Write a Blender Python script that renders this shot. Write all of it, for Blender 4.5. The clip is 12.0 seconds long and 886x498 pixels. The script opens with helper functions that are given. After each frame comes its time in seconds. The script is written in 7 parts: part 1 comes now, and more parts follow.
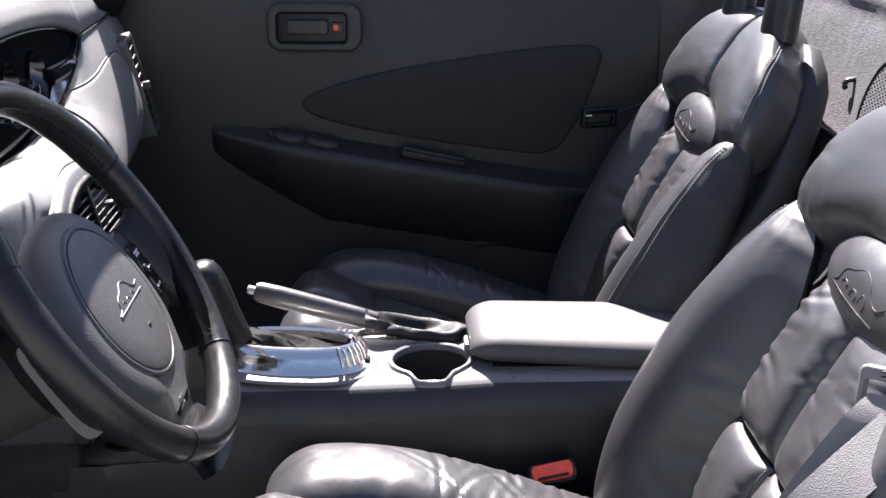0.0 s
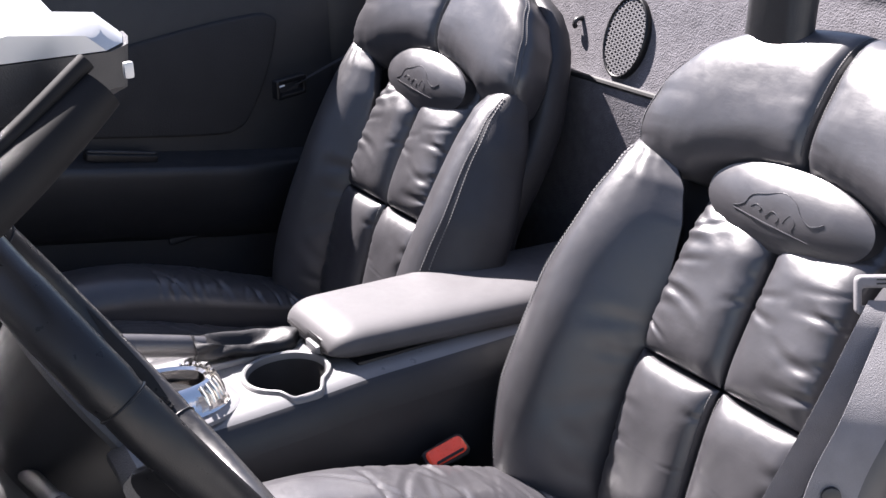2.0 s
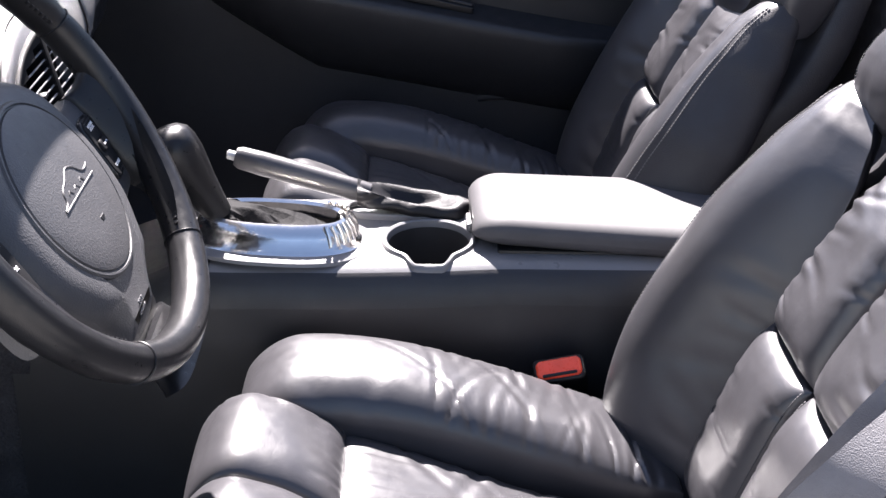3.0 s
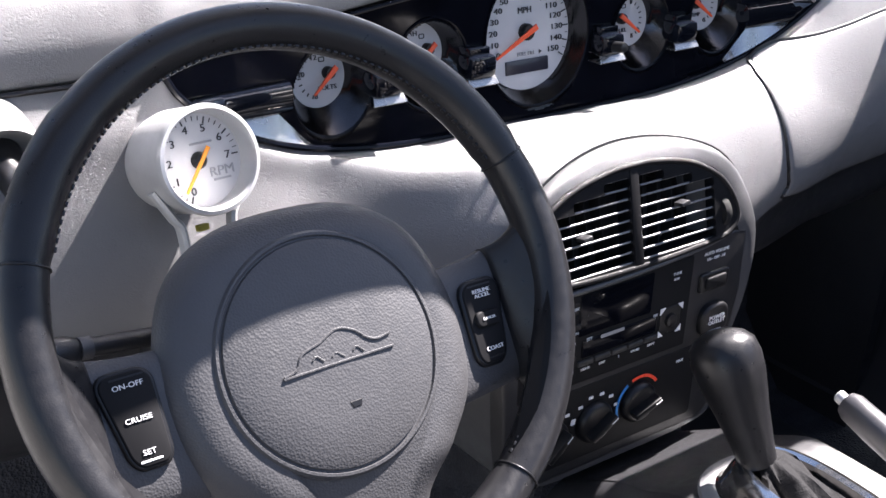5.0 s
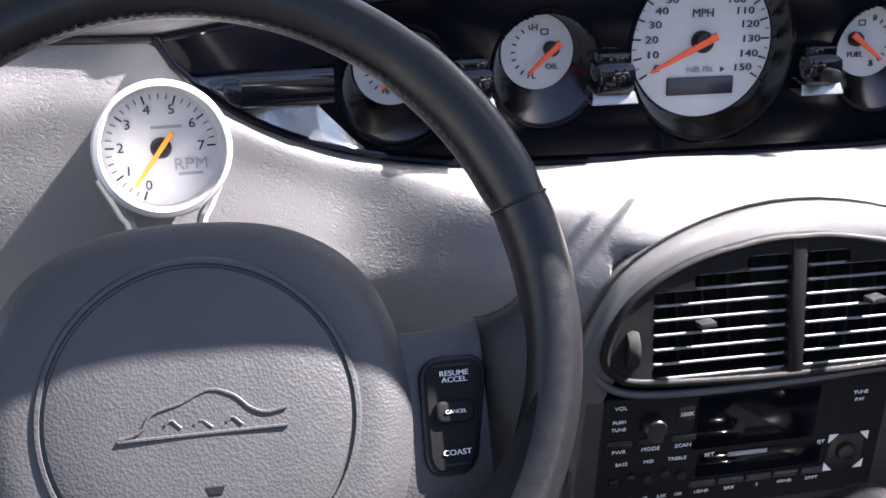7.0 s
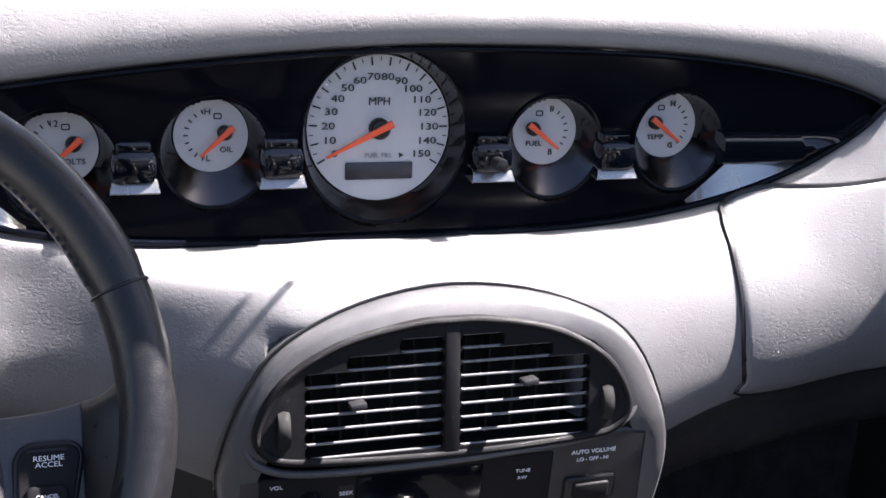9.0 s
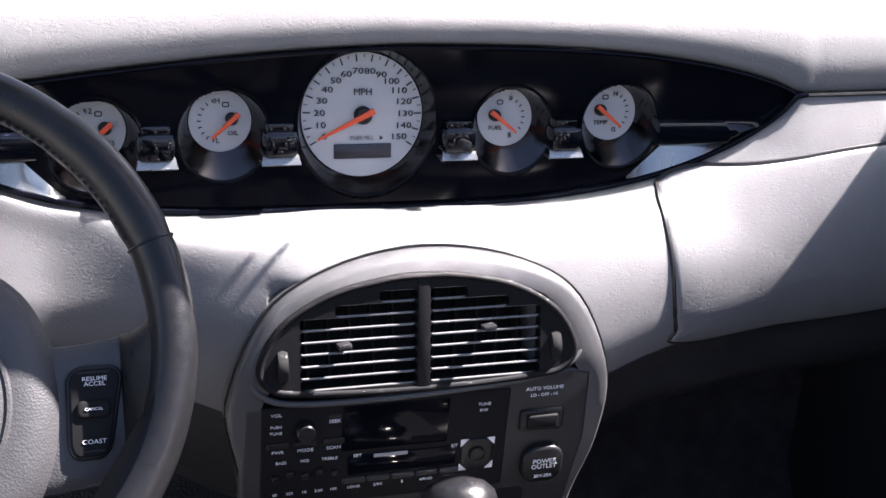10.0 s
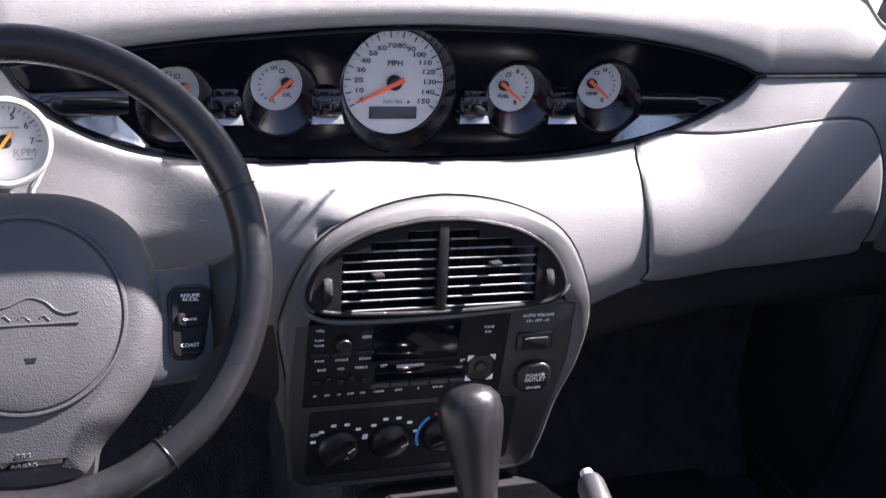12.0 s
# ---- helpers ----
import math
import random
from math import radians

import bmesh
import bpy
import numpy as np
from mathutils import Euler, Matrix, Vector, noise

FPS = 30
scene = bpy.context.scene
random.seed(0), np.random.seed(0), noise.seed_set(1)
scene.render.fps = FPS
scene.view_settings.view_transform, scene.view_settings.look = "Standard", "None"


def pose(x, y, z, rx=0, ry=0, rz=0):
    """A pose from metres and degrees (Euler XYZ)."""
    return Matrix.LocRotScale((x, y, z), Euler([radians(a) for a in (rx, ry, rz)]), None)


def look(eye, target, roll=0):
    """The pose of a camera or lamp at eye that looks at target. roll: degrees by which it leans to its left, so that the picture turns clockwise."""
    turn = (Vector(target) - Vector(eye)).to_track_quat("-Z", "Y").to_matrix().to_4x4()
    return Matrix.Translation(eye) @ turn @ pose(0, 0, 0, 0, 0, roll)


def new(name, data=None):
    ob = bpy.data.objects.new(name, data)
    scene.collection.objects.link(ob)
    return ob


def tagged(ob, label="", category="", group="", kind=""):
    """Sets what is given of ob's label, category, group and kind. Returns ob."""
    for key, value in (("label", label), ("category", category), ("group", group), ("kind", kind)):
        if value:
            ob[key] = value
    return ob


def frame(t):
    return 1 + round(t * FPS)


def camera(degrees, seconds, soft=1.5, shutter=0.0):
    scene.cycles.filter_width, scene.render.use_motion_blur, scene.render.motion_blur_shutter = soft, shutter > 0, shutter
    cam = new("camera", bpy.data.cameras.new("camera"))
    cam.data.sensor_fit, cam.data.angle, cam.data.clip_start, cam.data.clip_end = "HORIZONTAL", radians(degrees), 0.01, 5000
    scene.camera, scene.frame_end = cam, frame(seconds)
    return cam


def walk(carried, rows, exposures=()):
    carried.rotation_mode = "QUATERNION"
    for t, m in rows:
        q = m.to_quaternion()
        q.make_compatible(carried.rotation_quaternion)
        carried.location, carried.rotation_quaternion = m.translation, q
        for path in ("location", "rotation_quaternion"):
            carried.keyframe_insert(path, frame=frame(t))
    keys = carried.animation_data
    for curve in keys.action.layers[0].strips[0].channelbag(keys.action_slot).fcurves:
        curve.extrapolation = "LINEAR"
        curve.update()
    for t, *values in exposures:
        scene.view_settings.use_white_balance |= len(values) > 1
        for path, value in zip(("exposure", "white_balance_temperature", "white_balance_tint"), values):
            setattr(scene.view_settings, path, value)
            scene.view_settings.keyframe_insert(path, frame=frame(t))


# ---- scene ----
cam = camera(40.0, 12.0)
PATH = [
    (0, (-1.468, 0.246, 1.009), (0.43, 0.182, 0.382), 0.4),
    (0.5, (-1.333, 0.387, 1.011), (0.498, -0.025, 0.32), -1.9),
    (1, (-1.246, 0.563, 1.021), (0.423, -0.237, 0.261), -0.9),
    (1.5, (-1.216, 0.76, 1.037), (0.305, -0.309, 0.301), -1.9),
    (2, (-1.238, 0.731, 1.042), (0.366, -0.221, 0.32), -1.5),
    (2.5, (-1.312, 0.467, 1.008), (0.447, -0.01, 0.185), -1.9),
    (3, (-1.29, 0.242, 1.007), (0.497, 0.176, 0.112), 2.0),
    (3.5, (-1.191, 0.051, 1.034), (0.523, 0.575, 0.147), 5.2),
    (3.7, (-1.141, -0.003, 1.001), (0.512, 0.758, 0.17), 5.5),
    (5.3, (-0.664, -0.079, 0.995), (0.338, 1.421, 0.132), 2.1),
    (5.5, (-0.617, -0.041, 0.983), (0.316, 1.484, 0.086), 2.7),
    (6, (-0.535, -0.014, 0.952), (0.044, 1.614, -0.055), 2.2),
    (6.5, (-0.467, -0.025, 0.95), (-0.061, 1.693, 0.011), 1.1),
    (7, (-0.397, -0.009, 0.948), (0.048, 1.735, 0.075), 2.2),
    (7.5, (-0.345, 0.003, 0.951), (0.199, 1.749, 0.141), 3.5),
    (7.7, (-0.326, 0.004, 0.952), (0.257, 1.75, 0.171), 3.4),
    (9.3, (-0.239, -0.095, 0.985), (0.384, 1.639, 0.207), 5.7),
    (9.5, (-0.252, -0.123, 0.987), (0.393, 1.609, 0.223), 5.8),
    (10, (-0.275, -0.214, 1.026), (0.337, 1.518, 0.235), 5.0),
    (10.5, (-0.314, -0.305, 1.061), (0.319, 1.42, 0.272), 6.2),
    (11, (-0.366, -0.361, 1.1), (0.325, 1.34, 0.306), 8.2),
    (11.5, (-0.389, -0.381, 1.114), (0.328, 1.287, 0.275), 8.5),
    (12, (-0.391, -0.375, 1.119), (0.275, 1.291, 0.235), 7.8),
]
walk(cam, [(t, look(eye, target, roll)) for t, eye, target, roll in PATH], [(0, 2.2, 6500, 18), (1.5, 2.3, 6500, 18), (2.0, 2.33, 6500, 18), (3.0, 2.59, 6500, 18), (3.5, 2.60, 6500, 18), (5.5, 2.60, 6500, 17), (7.5, 2.70, 6500, 18), (9.5, 2.51, 6500, 19), (12, 2.51, 6500, 20)])

# ---------------------------------------------------------------- light
SUN = Vector((1.0, 0.145, 1.24)).normalized()
world = bpy.data.worlds.new("sky")
scene.world = world
world.use_nodes = True
wn = world.node_tree
sky = wn.nodes.new("ShaderNodeTexSky")
sky.sky_type, sky.sun_disc = "NISHITA", False
sky.sun_elevation = math.asin(SUN.z)
sky.sun_rotation = math.atan2(SUN.x, SUN.y)
wn.links.new(sky.outputs[0], wn.nodes["Background"].inputs[0])
wn.nodes["Background"].inputs[1].default_value = 0.045
lamp = bpy.data.lights.new("sun", "SUN")
lamp.energy, lamp.angle, lamp.color = 6.0, radians(0.6), (1.0, 0.965, 0.92)
sun = new("sun", lamp)
sun.matrix_world = look(SUN * 20, (0, 0, 0))


# ---------------------------------------------------------------- materials
def material(name, color, rough=0.5, metal=0.0, spec=0.5, grain=0.0, grain_size=400.0, vary=0.0, vary_size=6.0,
             rough_vary=0.0, coat=0.0, crease=0.0, crease_size=40.0, wrinkle=0.0, wrinkle_size=50.0):
    m = bpy.data.materials.new(name)
    m.use_nodes = True
    t = m.node_tree
    b = t.nodes["Principled BSDF"]
    b.inputs["Base Color"].default_value = (*color, 1)
    b.inputs["Roughness"].default_value = rough
    b.inputs["Metallic"].default_value = metal
    b.inputs["Specular IOR Level"].default_value = spec
    b.inputs["Coat Weight"].default_value = coat
    b.inputs["Coat Roughness"].default_value = 0.06
    co = t.nodes.new("ShaderNodeTexCoord")

    def noise_node(size, detail):
        n = t.nodes.new("ShaderNodeTexNoise")
        n.inputs["Scale"].default_value, n.inputs["Detail"].default_value = size, detail
        t.links.new(co.outputs["Object"], n.inputs["Vector"])
        return n

    if vary:
        n = noise_node(vary_size, 6)
        ramp = t.nodes.new("ShaderNodeMapRange")
        ramp.inputs["From Min"].default_value, ramp.inputs["From Max"].default_value = 0.3, 0.7
        ramp.inputs["To Min"].default_value, ramp.inputs["To Max"].default_value = 1 - vary, 1 + vary
        t.links.new(n.outputs["Fac"], ramp.inputs["Value"])
        mul = t.nodes.new("ShaderNodeVectorMath")
        mul.operation = "SCALE"
        mul.inputs[0].default_value = color
        t.links.new(ramp.outputs[0], mul.inputs["Scale"])
        t.links.new(mul.outputs[0], b.inputs["Base Color"])
    if rough_vary:
        n = noise_node(vary_size * 5, 4)
        ramp = t.nodes.new("ShaderNodeMapRange")
        ramp.inputs["From Min"].default_value, ramp.inputs["From Max"].default_value = 0.3, 0.7
        ramp.inputs["To Min"].default_value, ramp.inputs["To Max"].default_value = rough - rough_vary, rough + rough_vary
        t.links.new(n.outputs["Fac"], ramp.inputs["Value"])
        t.links.new(ramp.outputs[0], b.inputs["Roughness"])
    last = None
    for amount, size, kind in ((grain, grain_size, "cell"), (crease, crease_size, "noise")):
        if not amount:
            continue
        if kind == "cell":
            n = t.nodes.new("ShaderNodeTexVoronoi")
            n.inputs["Scale"].default_value = size
            t.links.new(co.outputs["Object"], n.inputs["Vector"])
            out = n.outputs["Distance"]
        else:
            n = noise_node(size, 8)
            n.inputs["Distortion"].default_value = 1.2
            out = n.outputs["Fac"]
        bump = t.nodes.new("ShaderNodeBump")
        bump.inputs["Strength"].default_value = min(1.0, amount)
        bump.inputs["Distance"].default_value = 0.6 / size
        t.links.new(out, bump.inputs["Height"])
        if last:
            t.links.new(last.outputs[0], bump.inputs["Normal"])
        last = bump
    if wrinkle:
        # fine broken lines, stretched across, fading in and out
        warp = noise_node(wrinkle_size * 0.6, 3)
        mix = t.nodes.new("ShaderNodeVectorMath")
        mix.operation = "MULTIPLY_ADD"
        mix.inputs[1].default_value = (0.010, 0.006, 0.008)
        t.links.new(warp.outputs["Color"], mix.inputs[0])
        t.links.new(co.outputs["Object"], mix.inputs[2])
        stretch = t.nodes.new("ShaderNodeVectorMath")
        stretch.operation = "MULTIPLY"
        stretch.inputs[1].default_value = (0.33, 1.0, 1.8)
        t.links.new(mix.outputs[0], stretch.inputs[0])
        cell = t.nodes.new("ShaderNodeTexVoronoi")
        cell.feature = "DISTANCE_TO_EDGE"
        cell.inputs["Scale"].default_value = wrinkle_size
        t.links.new(stretch.outputs[0], cell.inputs["Vector"])
        line = t.nodes.new("ShaderNodeMapRange")
        line.inputs["From Max"].default_value = 0.22
        t.links.new(cell.outputs["Distance"], line.inputs["Value"])
        where = noise_node(wrinkle_size * 0.22, 2)
        fade = t.nodes.new("ShaderNodeMapRange")
        fade.inputs["From Min"].default_value, fade.inputs["From Max"].default_value = 0.32, 0.62
        fade.inputs["To Max"].default_value = wrinkle
        t.links.new(where.outputs["Fac"], fade.inputs["Value"])
        bump = t.nodes.new("ShaderNodeBump")
        bump.inputs["Distance"].default_value = 0.002
        t.links.new(fade.outputs[0], bump.inputs["Strength"])
        t.links.new(line.outputs[0], bump.inputs["Height"])
        if last:
            t.links.new(last.outputs[0], bump.inputs["Normal"])
        last = bump
    if last:
        t.links.new(last.outputs[0], b.inputs["Normal"])
    return m


LEATHER = material("charcoal_leather", (0.039, 0.038, 0.042), 0.36, spec=0.72, grain=0.07, grain_size=1200, vary=0.10, vary_size=14, rough_vary=0.04, crease=0.02, crease_size=60, wrinkle=0.02, wrinkle_size=90)
LEATHER_SIDE = material("charcoal_vinyl", (0.026, 0.025, 0.028), 0.5, grain=0.25, grain_size=700, vary=0.12, vary_size=12, rough_vary=0.06)
THREAD = material("grey_thread", (0.07, 0.07, 0.074), 0.7)
DASH = material("agate_vinyl", (0.134, 0.134, 0.137), 0.47, grain=0.10, grain_size=800, vary=0.06, vary_size=9, rough_vary=0.06, wrinkle=0.13, wrinkle_size=280)
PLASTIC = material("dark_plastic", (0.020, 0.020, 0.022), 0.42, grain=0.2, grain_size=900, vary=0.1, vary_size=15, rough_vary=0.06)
BEZEL = material("grey_plastic", (0.062, 0.062, 0.065), 0.42, grain=0.10, grain_size=1100, vary=0.07, vary_size=15, rough_vary=0.05)
BLACK = material("black_plastic", (0.009, 0.009, 0.010), 0.35, spec=0.35, vary=0.12, vary_size=20, rough_vary=0.06)
GLOSS = material("piano_black", (0.003, 0.0035, 0.006), 0.05, spec=0.09, vary=0.2, vary_size=30)
CHROME = material("chrome", (0.84, 0.81, 0.77), 0.15, metal=1.0, rough_vary=0.03, crease=0.05, crease_size=16)
SILVER = material("silver_paint", (0.42, 0.425, 0.43), 0.35, metal=0.35, vary=0.05, vary_size=40, rough_vary=0.05)
DIAL = material("white_dial", (0.53, 0.52, 0.525), 0.5, vary=0.03, vary_size=60)
INK = material("black_ink", (0.02, 0.02, 0.022), 0.5)
FAINT_INK = material("faint_ink", (0.13, 0.13, 0.135), 0.5)
BUTTON = material("matt_button", (0.010, 0.010, 0.011), 0.6, spec=0.12, vary=0.1, vary_size=40)
GREY_INK = material("grey_ink", (0.3, 0.3, 0.31), 0.5)
WHITE_INK = material("white_ink", (0.75, 0.75, 0.76), 0.5)
NEEDLE = material("orange_needle", (0.85, 0.10, 0.03), 0.35)
AMBER = material("amber_needle", (0.9, 0.32, 0.02), 0.35)
PLUG = material("yellow_plug", (0.36, 0.30, 0.03), 0.5)
BLUE = material("blue_print", (0.03, 0.22, 0.55), 0.45)
RED = material("red_plastic", (0.88, 0.085, 0.04), 0.32, vary=0.08, vary_size=60, rough_vary=0.08)
CARPET_GREY = material("grey_carpet", (0.125, 0.12, 0.13), 0.95, spec=0.1, grain=0.5, grain_size=420, vary=0.16, vary_size=60, crease=0.35, crease_size=220)
CARPET = material("dark_carpet", (0.044, 0.043, 0.046), 0.95, spec=0.1, grain=1.0, grain_size=300, vary=0.25, vary_size=30)
DOORSKIN = material("door_vinyl", (0.019, 0.019, 0.021), 0.5, grain=0.25, grain_size=600, vary=0.1, vary_size=9, rough_vary=0.06)
DOORCLOTH = material("door_cloth", (0.018, 0.017, 0.018), 0.8, grain=0.5, grain_size=500, vary=0.12, vary_size=20)
WEB = material("grey_webbing", (0.15, 0.147, 0.155), 0.62, grain=0.5, grain_size=900, vary=0.1, vary_size=40)
TRIM = material("grey_trim", (0.14, 0.137, 0.145), 0.55, grain=0.25, grain_size=700, vary=0.07, vary_size=12)
CONCRETE = material("concrete", (0.24, 0.235, 0.225), 0.9, grain=0.6, grain_size=150, vary=0.14, vary_size=2.0)
SMOKED = material("smoked_chrome", (0.080, 0.078, 0.080), 0.16, metal=1.0, rough_vary=0.03, vary=0.1, vary_size=30)
LIP = material("bright_lip", (0.36, 0.365, 0.365), 0.26, metal=0.8, rough_vary=0.03)
BLADE = material("black_lacquer", (0.003, 0.004, 0.007), 0.05, spec=0.45, vary=0.1, vary_size=40)
PAINT = material("car_paint", (0.62, 0.62, 0.64), 0.25, coat=0.6, vary=0.03, vary_size=3, rough_vary=0.04)
RUBBER = material("black_rubber", (0.012, 0.012, 0.013), 0.7, vary=0.15, vary_size=25)
LCD = material("dark_display", (0.025, 0.024, 0.035), 0.2, vary=0.1, vary_size=50)


def clear(name, tint=(1, 1, 1), rough=0.0):
    m = bpy.data.materials.new(name)
    m.use_nodes = True
    b = m.node_tree.nodes["Principled BSDF"]
    b.inputs["Base Color"].default_value = (*tint, 1)
    b.inputs["Roughness"].default_value = rough
    b.inputs["Transmission Weight"].default_value = 1.0
    b.inputs["IOR"].default_value = 1.05
    return m


GLASS = clear("clear_glass")


# ---------------------------------------------------------------- mesh helpers
def part(name, bm, mat, parent=None, label="", smooth=True):
    """Links a bmesh, or (verts, faces), as one mesh object under its thing."""
    me = bpy.data.meshes.new(name)
    if isinstance(bm, tuple):
        me.from_pydata([tuple(v) for v in bm[0]], [], bm[1])
        me.update()
        fix = bmesh.new()
        fix.from_mesh(me)
        bmesh.ops.recalc_face_normals(fix, faces=fix.faces)
        fix.to_mesh(me)
        fix.free()
    else:
        bmesh.ops.recalc_face_normals(bm, faces=bm.faces)
        bm.to_mesh(me)
        bm.free()
    if smooth:
        me.polygons.foreach_set("use_smooth", [True] * len(me.polygons))
        me.set_sharp_from_angle(angle=radians(38))
    me.materials.append(mat)
    ob = new(name, me)
    if parent:
        ob.parent = parent
    if label:
        ob["label"] = label
    return ob


def thing(name, label, category, at=(0, 0, 0), group="", kind=""):
    ob = new(name)
    ob.location = at
    ob.empty_display_size = 0.05
    return tagged(ob, label, category, group, kind)


def spline(pts, n, closed=False):
    """Catmull-Rom through the points, n steps a span."""
    pts = [Vector(p) for p in pts]
    out, m = [], len(pts)
    for i in range(m if closed else m - 1):
        if closed:
            a, b, c, d = (pts[(i + k) % m] for k in (-1, 0, 1, 2))
        else:
            a, b, c, d = pts[max(i - 1, 0)], pts[i], pts[i + 1], pts[min(i + 2, m - 1)]
        for k in range(n):
            t = k / n
            out.append(0.5 * (2 * b + (c - a) * t + (2 * a - 5 * b + 4 * c - d) * t * t + (3 * b - a - 3 * c + d) * t ** 3))
    if not closed:
        out.append(pts[-1])
    return out


def lerp_table(x, table):
    """Smoothly interpolated rows of (x, value or tuple)."""
    if x <= table[0][0]:
        return table[0][1]
    for (xa, va), (xb, vb) in zip(table, table[1:]):
        if x <= xb:
            t = (x - xa) / (xb - xa)
            t = t * t * (3 - 2 * t) * 0.5 + t * 0.5
            if isinstance(va, (int, float)):
                return va + (vb - va) * t
            return tuple(p + (q - p) * t for p, q in zip(va, vb))
    return table[-1][1]


def sheet(rows, close_u=False, close_v=False):
    """Quads over a grid of points."""
    nu, nv = len(rows), len(rows[0])
    verts = [v for r in rows for v in r]
    faces = []
    for i in range(nu if close_u else nu - 1):
        for j in range(nv if close_v else nv - 1):
            a, b = (i + 1) % nu, (j + 1) % nv
            faces.append((i * nv + j, a * nv + j, a * nv + b, i * nv + b))
    return verts, faces


def shell(rows, back):
    """A sheet with the given offset behind it, closed round its rim."""
    off = Vector(back)
    nu, nv = len(rows), len(rows[0])
    v, f = sheet(rows)
    n = len(v)
    v = v + [Vector(p) + off for p in v]
    f = f + [tuple(n + k for k in reversed(q)) for q in f]
    rim = [i * nv for i in range(nu)] + [(nu - 1) * nv + j for j in range(1, nv)]
    rim += [i * nv + nv - 1 for i in range(nu - 2, -1, -1)] + list(range(nv - 2, 0, -1))
    for a, b in zip(rim, rim[1:] + rim[:1]):
        f.append((a, b, b + n, a + n))
    return v, f


def loft(rings, caps=True):
    """Closed rings joined end to end."""
    v, f = sheet(rings, close_v=True)
    n = len(rings[0])
    if caps:
        f.append(tuple(range(n - 1, -1, -1)))
        f.append(tuple(range(len(v) - n, len(v))))
    return v, f


def tube(pts, radius, n=10, closed=False, flat=1.0, ups=None):
    """A tube round a line of points; radius may be a list; flat squashes it along its up direction."""
    pts = [Vector(p) for p in pts]
    rings = []
    m = len(pts)
    up = Vector(ups) if ups else Vector((0, 0, 1))
    for i, p in enumerate(pts):
        a, b = (pts[i - 1], pts[(i + 1) % m]) if closed else (pts[max(i - 1, 0)], pts[min(i + 1, m - 1)])
        d = (b - a).normalized()
        s = d.cross(up)
        s = s.normalized() if s.length > 1e-5 else Vector((1, 0, 0))
        w = s.cross(d).normalized()
        r = float(radius[i] if isinstance(radius, (list, tuple)) else radius)
        rings.append([p + r * (math.cos(k * math.tau / n) * s + flat * math.sin(k * math.tau / n) * w) for k in range(n)])
    if closed:
        return sheet(rings, close_u=True, close_v=True)
    return loft(rings)


def ring2(outline, z):
    return [Vector((x, y, z)) for x, y in outline]


def inset(outline, d):
    """A closed 2D outline moved inwards by d (outline runs anticlockwise)."""
    out, m = [], len(outline)
    for i in range(m):
        a, b, c = Vector(outline[i - 1]), Vector(outline[i]), Vector(outline[(i + 1) % m])
        e, g = (b - a), (c - b)
        if e.length < 1e-9 or g.length < 1e-9:
            out.append(tuple(b))
            continue
        e.normalize(), g.normalize()
        n = Vector((-e.y - g.y, e.x + g.x))
        n = n.normalized() if n.length > 1e-6 else Vector((-e.y, e.x))
        k = max(0.5, n.dot(Vector((-e.y, e.x))))
        out.append(tuple(b + n * d / k))
    return out


def plate(outline, depth, bevel, m, steps=3):
    """A solid plate of that outline, front at local z = 0 facing +z, with a rounded front edge, laid by the matrix m."""
    rings = [ring2(outline, -depth)]
    for k in range(steps + 1):
        a = math.pi / 2 * k / steps
        rings.append(ring2(inset(outline, bevel * (1 - math.cos(a))), -bevel * (1 - math.sin(a))))
    v, f = loft(rings)
    return [m @ p for p in v], f


def hollow(outer, inner, depth, bevel, m, steps=3):
    """A ring-shaped plate between two outlines with equal counts, with rounded front edges."""
    rings = [ring2(outer, -depth)]
    for k in range(steps + 1):
        a = math.pi / 2 * k / steps
        rings.append(ring2(inset(outer, bevel * (1 - math.cos(a))), -bevel * (1 - math.sin(a))))
    for k in range(steps, -1, -1):
        a = math.pi / 2 * k / steps
        rings.append(ring2(inset(inner, -bevel * (1 - math.cos(a))), -bevel * (1 - math.sin(a))))
    rings.append(ring2(inner, -depth))
    v, f = sheet(rings, close_u=True, close_v=True)
    return [m @ p for p in v], f


def oval(cx, cy, rx, ry, n=48, power=2.0):
    out = []
    for k in range(n):
        a = math.tau * k / n
        c, s = math.cos(a), math.sin(a)
        out.append((cx + rx * math.copysign(abs(c) ** (2 / power), c), cy + ry * math.copysign(abs(s) ** (2 / power), s)))
    return out


def rounded(x0, y0, x1, y1, r, n=5):
    out = []
    for cx, cy, a0 in ((x1 - r, y1 - r, 0), (x0 + r, y1 - r, 90), (x0 + r, y0 + r, 180), (x1 - r, y0 + r, 270)):
        for k in range(n + 1):
            a = radians(a0 + 90 * k / n)
            out.append((cx + r * math.cos(a), cy + r * math.sin(a)))
    return out


def basis(origin, right, up):
    """A matrix whose x runs along right, y along up, z towards the viewer."""
    x = Vector(right).normalized()
    z = x.cross(Vector(up)).normalized()
    y = z.cross(x)
    m = Matrix((x, y, z)).transposed().to_4x4()
    m.translation = origin
    return m


def lathe(profile, m, n=40):
    """Turned about local z from (radius, height) pairs."""
    rings = [[m @ Vector((r * math.cos(k * math.tau / n), r * math.sin(k * math.tau / n), z)) for k in range(n)] for r, z in profile]
    return loft(rings)


